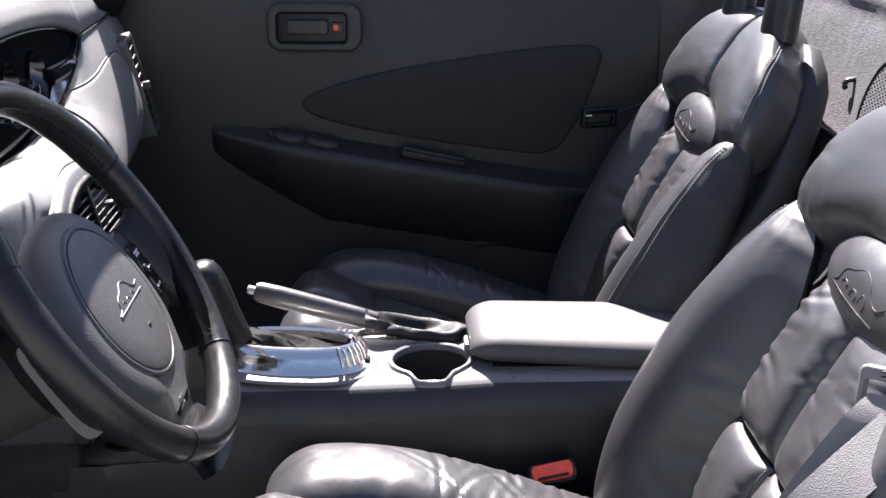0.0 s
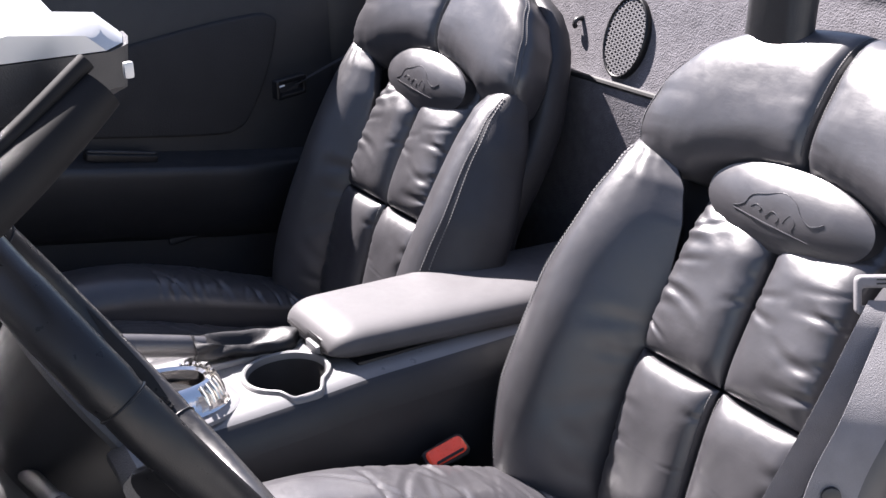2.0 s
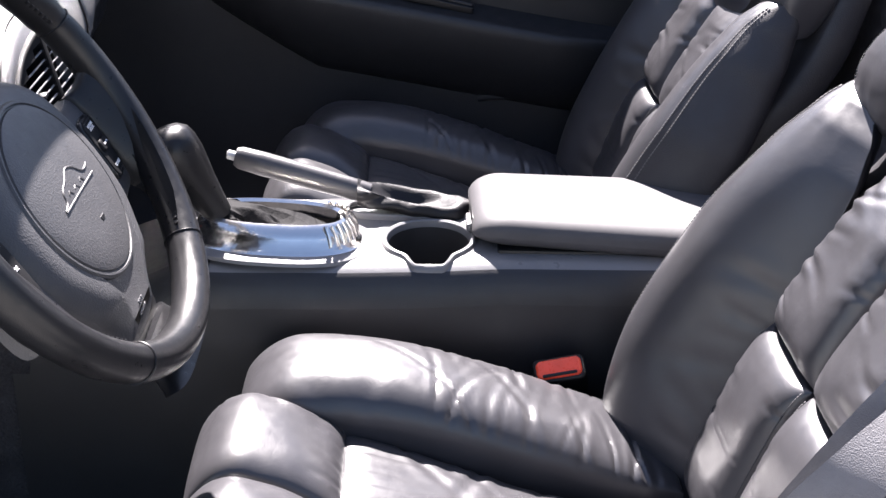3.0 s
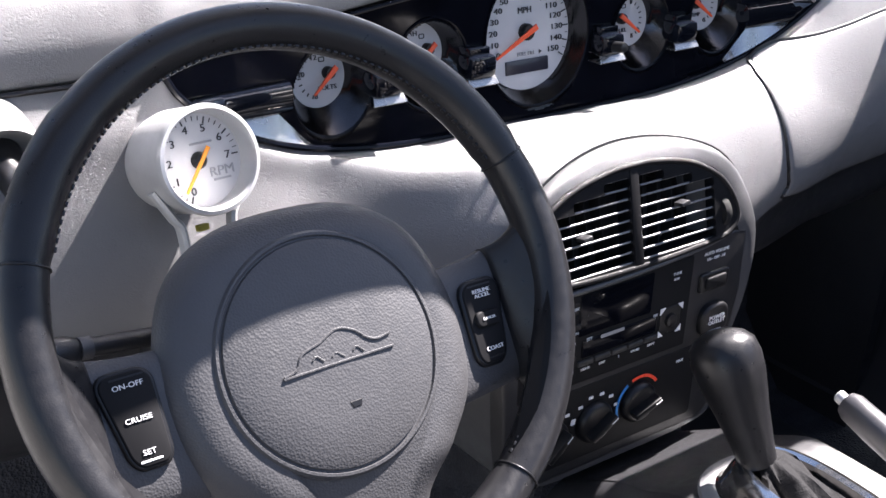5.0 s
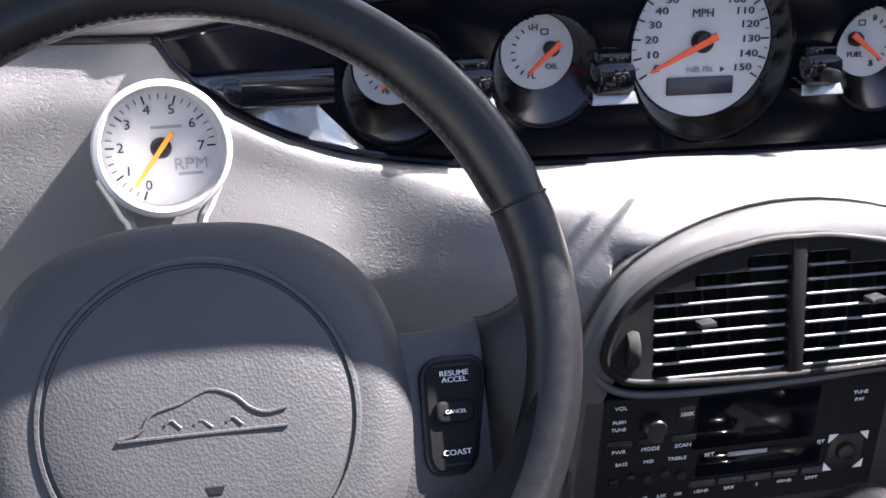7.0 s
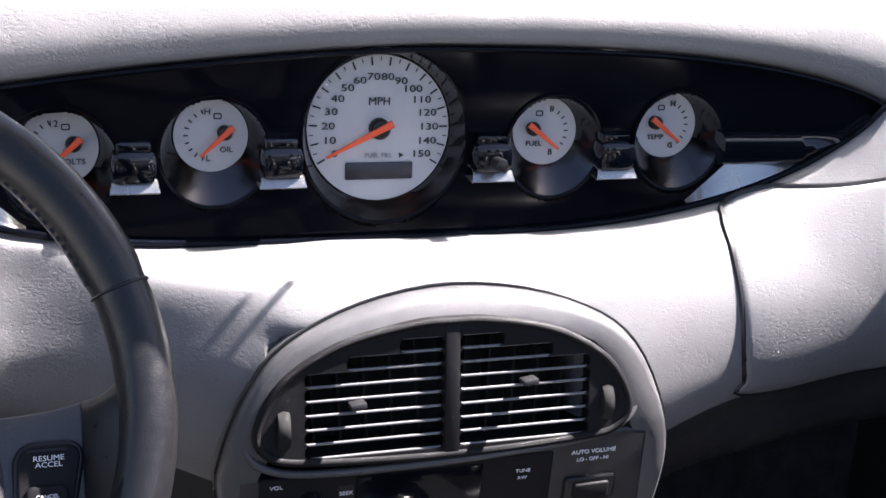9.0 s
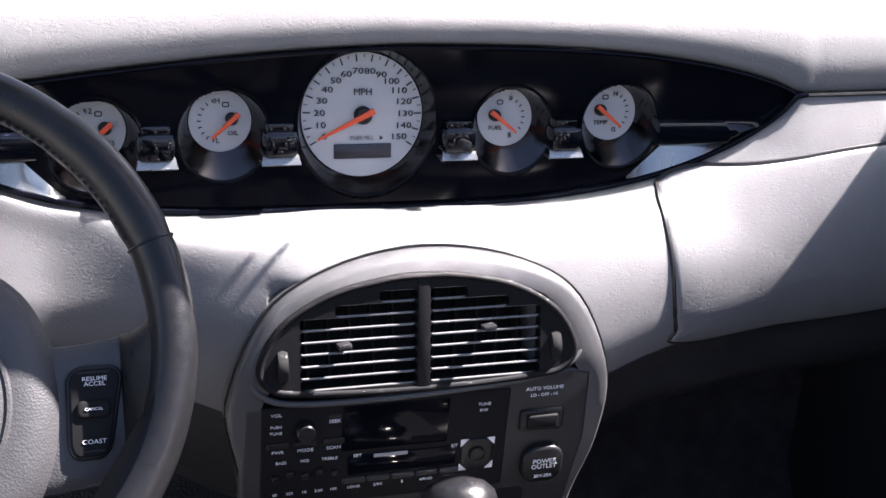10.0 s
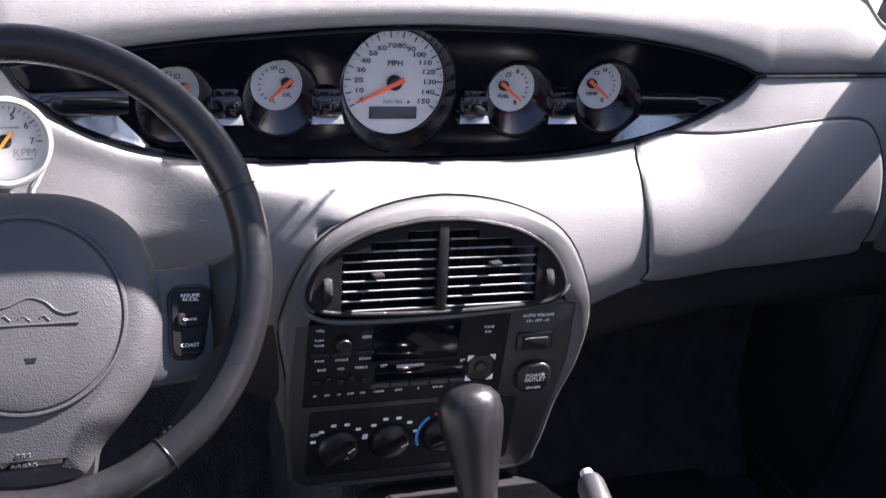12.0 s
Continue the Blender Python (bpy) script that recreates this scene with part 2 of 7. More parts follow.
def text_part(words, size, m, mat, parent, name="lettering", align="CENTER", squash=1.0, thick=0.0004):
    """Raised lettering in the built-in font, as a mesh."""
    c = bpy.data.curves.new(name, "FONT")
    c.body, c.size, c.align_x, c.align_y, c.extrude = words, size, align, "CENTER", thick
    c.resolution_u = 3
    c.space_line = 0.85
    tmp = bpy.data.objects.new(name, c)
    scene.collection.objects.link(tmp)
    me = bpy.data.meshes.new_from_object(tmp.evaluated_get(bpy.context.evaluated_depsgraph_get()))
    bpy.data.objects.remove(tmp)
    bpy.data.curves.remove(c)
    me.transform(m @ Matrix.Diagonal((squash, 1, 1, 1)))
    me.materials.clear()
    me.materials.append(mat)
    me.name = name
    ob = new(name, me)
    ob.parent = parent
    return ob


def box(x0, y0, z0, x1, y1, z1, bevel=0.004, m=Matrix()):
    bm = bmesh.new()
    bmesh.ops.create_cube(bm, size=1)
    bmesh.ops.scale(bm, vec=(x1 - x0, y1 - y0, z1 - z0), verts=bm.verts)
    bmesh.ops.translate(bm, vec=((x0 + x1) / 2, (y0 + y1) / 2, (z0 + z1) / 2), verts=bm.verts)
    if bevel:
        bmesh.ops.bevel(bm, geom=bm.edges[:] + bm.verts[:], offset=bevel, segments=2, affect="EDGES", profile=0.6)
    bmesh.ops.transform(bm, matrix=m, verts=bm.verts)
    return bm


def gathers(seed, edge, count, lo, hi, length, depth, width=0.05, slant=0.3):
    """Random creases that start at one edge of a cushion (L, R, B or T) and run inwards."""
    rng = random.Random(seed)
    out = []
    for k in range(count):
        pos = lo + (hi - lo) * (k + rng.uniform(0.15, 0.85)) / count
        out.append((edge, pos, length * rng.uniform(0.5, 1.3), width * rng.uniform(0.6, 1.4), depth * rng.uniform(0.5, 1.3), rng.uniform(-slant, slant), rng.uniform(-0.5, 0.5)))
    return out


def cushion_height(u, v, power, round_u, round_v):
    return (max(0.0, 1 - abs(u) ** power) ** (0.5 * round_u)) * (max(0.0, 1 - abs(v) ** power) ** (0.5 * round_v))


def surface(corner, thick, power=3.0, round_u=1.0, round_v=1.0, puff=None, shape=None):
    """The smooth front of a cushion as a function of u and v."""
    def at(u, v, lift=0.0):
        p, n = corner(u, v)
        h = shape(u, v) if shape else cushion_height(u, v, power, round_u, round_v)
        return Vector(p) + Vector(n) * (thick * h * (puff(u, v) if puff else 1.0) + lift)
    return at


def stitches(at, uvs, parent, size=0.0015, lift=0.0004, fill=0.62):
    """A row of short raised stitches along a line on a cushion."""
    bm = bmesh.new()
    pts = [at(u, v, lift) for u, v in uvs]
    for p, q in zip(pts, pts[1:]):
        if (q - p).length < 1e-5:
            continue
        bmesh.ops.create_cube(bm, size=1, matrix=Matrix.Translation((p + q) / 2) @ (q - p).to_track_quat("Y", "Z").to_matrix().to_4x4() @ Matrix.Diagonal((size, (q - p).length * fill, size, 1)))
    tagged(part("stitching", bm, THREAD, parent, smooth=False), kind="stuff")


def pillow(corner, thick, back, nu=48, nv=140, power=3.0, round_u=1.0, round_v=1.0, seed=0.0, puff=None, creases=(), soft=0.0015, shape=None, wall=0):
    """A stuffed cushion over a patch. corner(u, v), with u and v from -1 to 1, gives a point and the way outwards."""
    us = -np.cos(np.pi * np.arange(nu + 1) / nu)
    vs = -np.cos(np.pi * np.arange(nv + 1) / nv)
    U, V = np.meshgrid(us, vs, indexing="ij")
    D = np.zeros_like(U)
    for edge, pos, length, width, depth, slant, bow in creases:
        run = {"L": (U + 1) / 2, "R": (1 - U) / 2, "B": (V + 1) / 2, "T": (1 - V) / 2}[edge]
        side = V if edge in "LR" else U
        x = (side - pos - slant * run - bow * run * run) / (width * (0.7 + 0.9 * run / length))
        fade = np.clip(1 - run / length, 0, 1) ** 0.8
        D += depth * fade * (1.6 * x * x - 0.8) * np.exp(-x * x)
    front, rear = [], []
    for i in range(nu + 1):
        u = float(us[i])
        fr, rr = [], []
        for j in range(nv + 1):
            v = float(vs[j])
            p, n = corner(u, v)
            h = shape(u, v) if shape else cushion_height(u, v, power, round_u, round_v)
            t = thick * h * (puff(u, v) if puff else 1.0)
            lump = noise.noise(Vector((u * 1.6 + seed, v * 2.6, seed * 3.1))) + 0.12 * noise.noise(Vector((u * 4.5, v * 8 + seed, 1.7)))
            t += (float(D[i, j]) + soft * lump) * min(1.0, 2.2 * h)
            fr.append(Vector(p) + Vector(n) * t)
            rr.append(Vector(p) - Vector(n) * back * h ** 0.5)
        front.append(fr), rear.append(rr)
    v1, f1 = sheet(front)
    v2, f2 = sheet(rear)
    k = len(v1)
    bm = bmesh.new()
    verts = [bm.verts.new(p) for p in v1 + v2]
    for q in f1:
        f = bm.faces.new([verts[a] for a in q])
        # the second material covers the steep outer wall
        f.material_index = 1 if wall and us[q[0] // (nv + 1)] * wall > 0.74 else 0
    for q in f2:
        f = bm.faces.new([verts[a + k] for a in reversed(q)])
        f.material_index = 1 if wall else 0
    bmesh.ops.remove_doubles(bm, verts=bm.verts, dist=0.0001)
    return bm


# ---------------------------------------------------------------- ground and shell of the car
def ground():
    n = 24
    rows = []
    for i in range(n + 1):
        rows.append([Vector(((i / n * 2 - 1) ** 3 * 900, (j / n * 2 - 1) ** 3 * 900, -0.28)) for j in range(n + 1)])
    tagged(part("ground", sheet(rows), CONCRETE), "pale concrete ground round the car", "ground", kind="structure")


ground()

XC = 0.012  # the car's middle


def car_shell():
    fl = tagged(part("floor", box(-0.72, -0.62, -0.03, 0.80, 1.15, 0.0, 0.004), CARPET), "dark carpeted floor of the car", "floor", kind="structure")
    part("floor_mat", box(0.2, 0.42, 0.001, 0.62, 0.98, 0.012, 0.004), RUBBER, fl, "black rubber mat")
    # the front wall of the footwells
    rows = [[Vector((x, y, z)) for y, z in ((0.93, 0.0), (1.02, 0.10), (1.05, 0.30), (1.05, 0.72))] for x in np.linspace(-0.72, 0.80, 9)]
    tagged(part("firewall", shell(rows, (0, 0.03, 0)), CARPET), "dark carpeted front wall of the footwell", "wall", kind="structure")
    rows = [[Vector((x, 0.80 + 0.3 * k / 6, z)) for k in range(7)] for x, z in ((0.70, 0.0), (0.715, 0.2), (0.72, 0.45), (0.735, 0.70))]
    tagged(part("kick_panel", shell(rows, (0.02, 0, 0)), DOORSKIN), "dark trimmed side of the footwell", "wall", kind="structure")
    tagged(part("cowl", box(-0.70, 1.0, 0.60, 0.72, 1.14, 0.70, 0.01), RUBBER), "black cowl under the windscreen", "cowl", kind="structure")
    # the sill on the open side
    tagged(part("sill", box(-0.80, -0.62, -0.12, -0.70, 1.12, 0.07, 0.015), PLASTIC), "dark plastic door sill", "sill", kind="structure")
    # the nose outside the windscreen
    rows = []
    for i in range(25):
        u = -1 + 2 * i / 24
        side = max(0.0, abs(u) - 0.75) / 0.25
        rows.append([Vector((XC + (0.50 + 0.10 * side) * (1 - 0.055 * k) * math.copysign(min(1.0, abs(u) / 0.75), u), 1.16 + 0.16 * k, 0.80 - 0.05 * min(1.0, abs(u) / 0.75) ** 2 - 0.62 * side ** 1.6 - 0.010 * k - 0.004 * k * k)) for k in range(10)])
    tagged(part("bonnet", shell(rows, (0, 0, -0.02)), PAINT), "pale silver painted bonnet beyond the windscreen", "bonnet", kind="structure")


car_shell()


# rear wall behind the seats
def rear_wall():
    wall = thing("rear_bulkhead", "grey carpeted rear bulkhead with speaker grilles behind the seats", "bulkhead", kind="structure")

    def prof(x):
        return [(-0.35, 0.0), (-0.355, 0.2), (-0.36, 0.40), (-0.362, 0.60), (-0.372, 0.625), (-0.380, 0.65), (-0.395, 0.70), (-0.42, 0.78), (-0.46, 0.83), (-0.80, 0.86)]

    rows = []
    for i in range(60):
        x = -0.74 + 1.5 * i / 59
        pts = spline([(0, *p) for p in prof(x)], 6)
        rows.append([Vector((x, p.y + 0.002 * noise.noise(Vector((x * 9, p.z * 14, 0))), p.z)) for p in pts])
    part("carpet_panel", shell(rows, (0, -0.03, -0.02)), CARPET_GREY, wall)
    # dark strip for the shade in the crease between the lower panel and the upper one
    part("lip", tube([(x, -0.366, 0.622) for x in np.linspace(-0.74, 0.76, 30)], 0.005, 8), RUBBER, wall, "dark strip painting the shaded crease")
    for sx, sz in ((0.115, 0.690), (-0.42, 0.755)):
        y = -0.392 - (sz - 0.69) * 0.30
        m = basis((sx, y + 0.010, sz), (-1, 0, 0), (0, -0.30, 1))
        grille = part("speaker_grille", hollow(oval(0, 0, 0.045, 0.060, 40), oval(0, 0, 0.040, 0.055, 40), 0.03, 0.003, m), BLACK, wall, "oval black mesh speaker grille")
        part("cone", plate(oval(0, 0, 0.041, 0.056, 40), 0.01, 0.002, m @ pose(0, 0, -0.012)), RUBBER, grille)
        # woven wire
        bm = bmesh.new()
        for k in range(-24, 25):
            for dx, dy in ((1, 0.55), (1, -0.55)):
                # a wire line inside the oval
                d = Vector((dx, dy)).normalized()
                o = Vector((0, k * 0.0068))
                a2 = d.x ** 2 / 0.040 ** 2 + d.y ** 2 / 0.055 ** 2
                b2 = 2 * (o.y * d.y / 0.055 ** 2)
                c2 = o.y ** 2 / 0.055 ** 2 - 1
                disc = b2 * b2 - 4 * a2 * c2
                if disc <= 0:
                    continue
                t0, t1 = (-b2 - math.sqrt(disc)) / (2 * a2), (-b2 + math.sqrt(disc)) / (2 * a2)
                side = Vector((-d.y, d.x)) * 0.0011
                q = [o + d * t0 - side, o + d * t1 - side, o + d * t1 + side, o + d * t0 + side]
                lo = [bm.verts.new(m @ Vector((p.x, p.y, -0.004))) for p in q]
                hi = [bm.verts.new(m @ Vector((p.x, p.y, -0.002))) for p in q]
                bm.faces.new(hi)
                for w in range(4):
                    bm.faces.new((lo[w], lo[(w + 1) % 4], hi[(w + 1) % 4], hi[w]))
        tagged(part("mesh", bm, TRIM, grille, smooth=False), kind="stuff")
    # coat hook
    part("coat_hook", tube(spline([(0.228, -0.395, 0.700), (0.229, -0.384, 0.698), (0.230, -0.381, 0.691), (0.230, -0.384, 0.686)], 4), [0.004] * 12 + [0.002], 8), PLASTIC, wall, "small dark hook")


rear_wall()


# passenger door, closed
def passenger_door():
    door = thing("passenger_door", "closed dark charcoal door with armrest and inset cloth panel", "car door", (0.74, 0.2, 0.3))

    def add(name, bm, mat, parent=None, label=""):
        ob = part(name, bm, mat, parent or door, label)
        if not parent:
            ob.matrix_parent_inverse = Matrix.Translation((-0.74, -0.2, -0.3))
        return ob

    rows = []
    for i in range(40):
        y = -0.22 + 1.22 * i / 39
        top = lerp_table(y, [(-0.22, 0.80), (-0.08, 0.80), (0.25, 0.81), (1.0, 0.81)])
        pts = [(0.70, 0.04), (0.735, 0.12), (0.75, 0.3), (0.745, 0.5), (0.748, 0.66), (0.765, top - 0.03), (0.785, top), (0.82, top - 0.01)]
        rows.append([Vector((p.x, y, p.y)) for p in [Vector(q) for q in spline([(a, b, 0) for a, b in pts], 5)]])
    add("panel", shell(rows, (0.05, 0, -0.01)), DOORSKIN)
    # armrest
    line = spline([(0, 0.60, 0.510), (0, 0.50, 0.500), (0, 0.35, 0.478), (0, 0.15, 0.445), (0, -0.02, 0.418), (0, -0.16, 0.40)], 8)
    rings = []
    for i, p in enumerate(line):
        k = i / (len(line) - 1)
        w = 0.070 * min(1, (k / 0.24) ** 0.7 + 0.03) * (1 if k < 0.80 else 1 - 0.55 * (k - 0.80) / 0.20)
        g = 0.25 + 0.75 * min(1, k / 0.35)
        sec = [(0.005, 0.016), (-0.12 * w, 0.013), (-0.45 * w, 0.007), (-0.80 * w, 0.003), (-0.94 * w, 0.000), (-w, -0.008 * g), (-0.99 * w, -0.020 * g), (-0.90 * w, -0.045 * g), (-0.70 * w, -0.080 * g), (-0.40 * w, -0.115 * g), (-0.12 * w, -0.140 * g), (0.005, -0.150 * g)]
        rings.append([Vector((0.747 + q.x, p.y, p.z + q.y)) for q in spline([(u, v, 0) for u, v in sec], 3)])
    arm = add("armrest", loft(rings), DOORSKIN, label="dark vinyl armrest")
    m = basis((0.722, 0.428, 0.505), (0, -1, -0.16), (1, 0, 0.35))
    sw = part("switch_panel", plate(oval(0, 0, 0.068, 0.020, 32), 0.02, 0.004, m), PLASTIC, arm, "oval window switch pod")
    for dx in (-0.03, 0.02):
        part("switch", plate(rounded(dx - 0.013, -0.007, dx + 0.013, 0.007, 0.003), 0.01, 0.003, m @ pose(0, 0.002, 0.0025, 8, 0, 0)), BLACK, sw)
        part("mark", plate(rounded(dx - 0.004, -0.002, dx + 0.004, 0.002, 0.001), 0.002, 0.0005, m @ pose(0, 0.002, 0.0034, 8, 0, 0)), WHITE_INK, sw)
    for dx, r in ((-0.026, 0.030), (0.034, 0.034)):
        part("finger_scoop", loft([[m @ Vector((dx + r * f * math.cos(a), -0.012 + 0.017 * f * math.sin(a), h)) for a in np.linspace(0, math.tau, 28, endpoint=False)] for f, h in ((1.0, -0.012), (1.0, 0.001), (0.92, 0.0045), (0.70, 0.007), (0.35, 0.008), (0.01, 0.0082))]), PLASTIC, sw, "rounded scoop beside the switches")
    pocket = spline([(0.748, 0.115, 0.286), (0.744, 0.08, 0.292), (0.742, 0.03, 0.300), (0.744, -0.02, 0.312), (0.748, -0.04, 0.322)], 5)
    add("map_pocket", tube(pocket, 0.0045, 8, flat=1.6), DOORSKIN, label="rolled edge of the door pocket")
    m = basis((0.715, 0.19, 0.472), (0, -1, -0.2), (1, 0, 0.15))
    part("pull_slot", plate(rounded(-0.062, -0.011, 0.062, 0.011, 0.005), 0.012, 0.002, m), BLACK, arm, "black grip slot")
    part("grip_bar", plate(rounded(-0.058, -0.003, 0.058, 0.003, 0.002), 0.01, 0.002, m @ pose(0, -0.001, 0.004)), DOORSKIN, arm)
    # inset cloth panel
    out = [(0.42, 0.575), (0.30, 0.615), (0.10, 0.650), (-0.06, 0.668), (-0.105, 0.663), (-0.115, 0.640), (-0.09, 0.56), (-0.055, 0.495), (-0.03, 0.472), (0.02, 0.468), (0.2, 0.492), (0.35, 0.52), (0.42, 0.545)]
    pts = [(-p.x, p.y) for p in spline([(a, b, 0) for a, b in out], 5, True)]
    m = basis((0.742, 0, 0), (0, -1, 0), (0, 0, 1))
    add("cloth_panel", plate(pts[::-1] if sum((b[0] - a[0]) * (b[1] + a[1]) for a, b in zip(pts, pts[1:])) > 0 else pts, 0.02, 0.006, m @ pose(0, 0, 0.006)), DOORCLOTH, label="dark cloth inset panel")
    # inner release
    m = basis((0.742, 0.405, 0.70), (0, -1, 0), (0, 0, 1))
    rel = add("door_release", hollow(rounded(-0.085, -0.042, 0.085, 0.042, 0.025, 8), rounded(-0.068, -0.028, 0.058, 0.026, 0.01, 8), 0.02, 0.004, m @ pose(0, 0, 0.012)), PLASTIC, label="dark recessed door release")
    part("recess", plate(rounded(-0.066, -0.026, 0.056, 0.024, 0.008, 8), 0.004, 0.001, m @ pose(0, 0, 0.001)), BLACK, rel)
    part("lever", plate(rounded(-0.050, -0.012, 0.025, 0.014, 0.005), 0.008, 0.003, m @ pose(0, 0, 0.012)), PLASTIC, rel)
    part("lock_slide", plate(rounded(0.030, -0.008, 0.052, 0.010, 0.003), 0.008, 0.002, m @ pose(0, 0, 0.012)), PLASTIC, rel)
    part("lock_mark", plate(rounded(0.034, -0.004, 0.043, 0.006, 0.001), 0.002, 0.0004, m @ pose(0, 0, 0.0136)), RED, rel, "red lock mark")
    # post behind the door
    post = thing("door_post", "dark trim on the post behind the passenger door", "pillar trim", kind="structure")
    rows = [[Vector((x, y, z)) for x, y in ((0.77, -0.20), (0.745, -0.24), (0.74, -0.36), (0.74, -0.48))] for z in np.linspace(0, 0.81, 8)]
    part("trim", shell(rows, (0.03, -0.01, 0)), DOORSKIN, post)


passenger_door()


# ---------------------------------------------------------------- dashboard
def pod_low(x):
    if x > 0.008:
        return 0.631 + 0.100 * (1 - (1 - min(1.0, (x - 0.008) / 0.393) ** 3.0) ** 0.8)
    return 0.631 + 0.100 * (1 - (1 - min(1.0, (0.008 - x) / 0.402) ** 4.0) ** 0.75)


def pod_top(x):
    if x < 0.03:
        return 0.734 + 0.040 * (1 - min(1.0, (0.03 - x) / 0.424) ** 1.5)
    return 0.734 + 0.040 * (1 - min(1.0, (x - 0.03) / 0.371) ** 3.0) ** 0.8


def pod_back(x):
    """How far the pod's upper edge lies ahead of its lower one."""
    u = min(1.0, abs(x - 0.008) / 0.402)
    return 0.014 * (1 - u ** 2)


def pod_y(x):
    u = min(1.0, abs(x - 0.008) / 0.402)
    return 0.744 - 0.007 * u ** 2


LOWER = [
    # distance from the middle, then y and z down the face
    (0.00, (0.744, 0.631, 0.718, 0.637, 0.692, 0.634, 0.670, 0.621, 0.661, 0.607, 0.710, 0.588, 0.725, 0.50, 0.730, 0.44, 0.74, 0.37, 0.78, 0.31)),
    (0.103, (0.744, 0.634, 0.719, 0.640, 0.694, 0.636, 0.672, 0.623, 0.658, 0.598, 0.710, 0.578, 0.725, 0.50, 0.730, 0.44, 0.74, 0.37, 0.78, 0.31)),
    (0.118, (0.744, 0.638, 0.720, 0.642, 0.696, 0.638, 0.674, 0.625, 0.656, 0.600, 0.640, 0.562, 0.634, 0.51, 0.655, 0.44, 0.70, 0.37, 0.78, 0.31)),
    (0.27, (0.741, 0.664, 0.731, 0.661, 0.722, 0.650, 0.698, 0.630, 0.674, 0.600, 0.662, 0.565, 0.661, 0.532, 0.678, 0.490, 0.695, 0.44, 0.76, 0.39)),
    (0.40, (0.739, 0.729, 0.732, 0.715, 0.722, 0.694, 0.708, 0.664, 0.691, 0.626, 0.680, 0.585, 0.681, 0.548, 0.698, 0.502, 0.712, 0.45, 0.78, 0.40)),
    (0.56, (0.746, 0.730, 0.736, 0.716, 0.724, 0.696, 0.710, 0.668, 0.697, 0.632, 0.689, 0.590, 0.692, 0.555, 0.707, 0.510, 0.72, 0.455, 0.79, 0.40)),
    (0.74, (0.765, 0.730, 0.756, 0.716, 0.746, 0.696, 0.736, 0.668, 0.728, 0.632, 0.721, 0.590, 0.720, 0.555, 0.728, 0.510, 0.75, 0.455, 0.80, 0.40)),
]


def face_profile(x):
    row = lerp_table(abs(x - 0.008), LOWER)
    turn = min(1.0, max(0.0, (-0.05 - x) / 0.23))
    turn = turn * turn * (3 - 2 * turn)
    away, drop = (0.0, 0.15, 0.26, 0.72, 1.08, 1.16), (0.0, 0.005, 0.011, 0.011, 0.008, 0.0)
    left = min(1.0, max(0.0, (-0.28 - x) / 0.14))
    side = min(1.0, max(0.0, (abs(x) - 0.05) / 0.12))
    pts = []
    for k in range(len(row) // 2):
        y, z, j = row[2 * k], row[2 * k + 1], min(k, 5)
        y += 0.039 * turn * away[j] * (1 - 0.63 * left)
        z -= turn * drop[j] * (1 - left)
        if k in (1, 2, 3):
            z += side * (min(z, pod_low(x) - 0.003 * k) - z)
        pts.append((0, y, z))
    pts[0] = (0, pod_y(x) if abs(x - 0.008) < 0.402 else pts[0][1], pod_low(x))
    return pts


def face_at(x, z):
    """How far forward the dashboard's face lies at that place."""
    pts = spline(face_profile(x), 8)
    for p, q in zip(pts[6:], pts[7:]):
        if p.z >= z >= q.z:
            t = (p.z - z) / max(1e-6, p.z - q.z)
            return p.y + (q.y - p.y) * t
    return min(pts[6:], key=lambda p: abs(p.z - z)).y


def glass_foot(u):
    """The line where the windscreen meets the dashboard."""
    y = lerp_table(abs(u), [(0, 1.15), (0.4, 1.08), (0.6, 0.97), (0.7, 0.90), (0.8, 0.85), (0.9, 0.815), (1.05, 0.80)])
    return Vector((XC + 0.695 * u, y, 0.832 - 0.022 * u * u))


# each gauge's centre, and the half width, half height and drop of its cup's mouth
SMALL_MOUTH, WIDE_MOUTH = (0.0378, 0.0392, 0.0088), (0.0615, 0.0645, 0.0025)
GAUGES = [(-0.010, 0.706, *WIDE_MOUTH), (-0.238, 0.697, *SMALL_MOUTH), (-0.134, 0.703, *SMALL_MOUTH), (0.1235, 0.702, *SMALL_MOUTH), (0.2273, 0.706, *SMALL_MOUTH)]


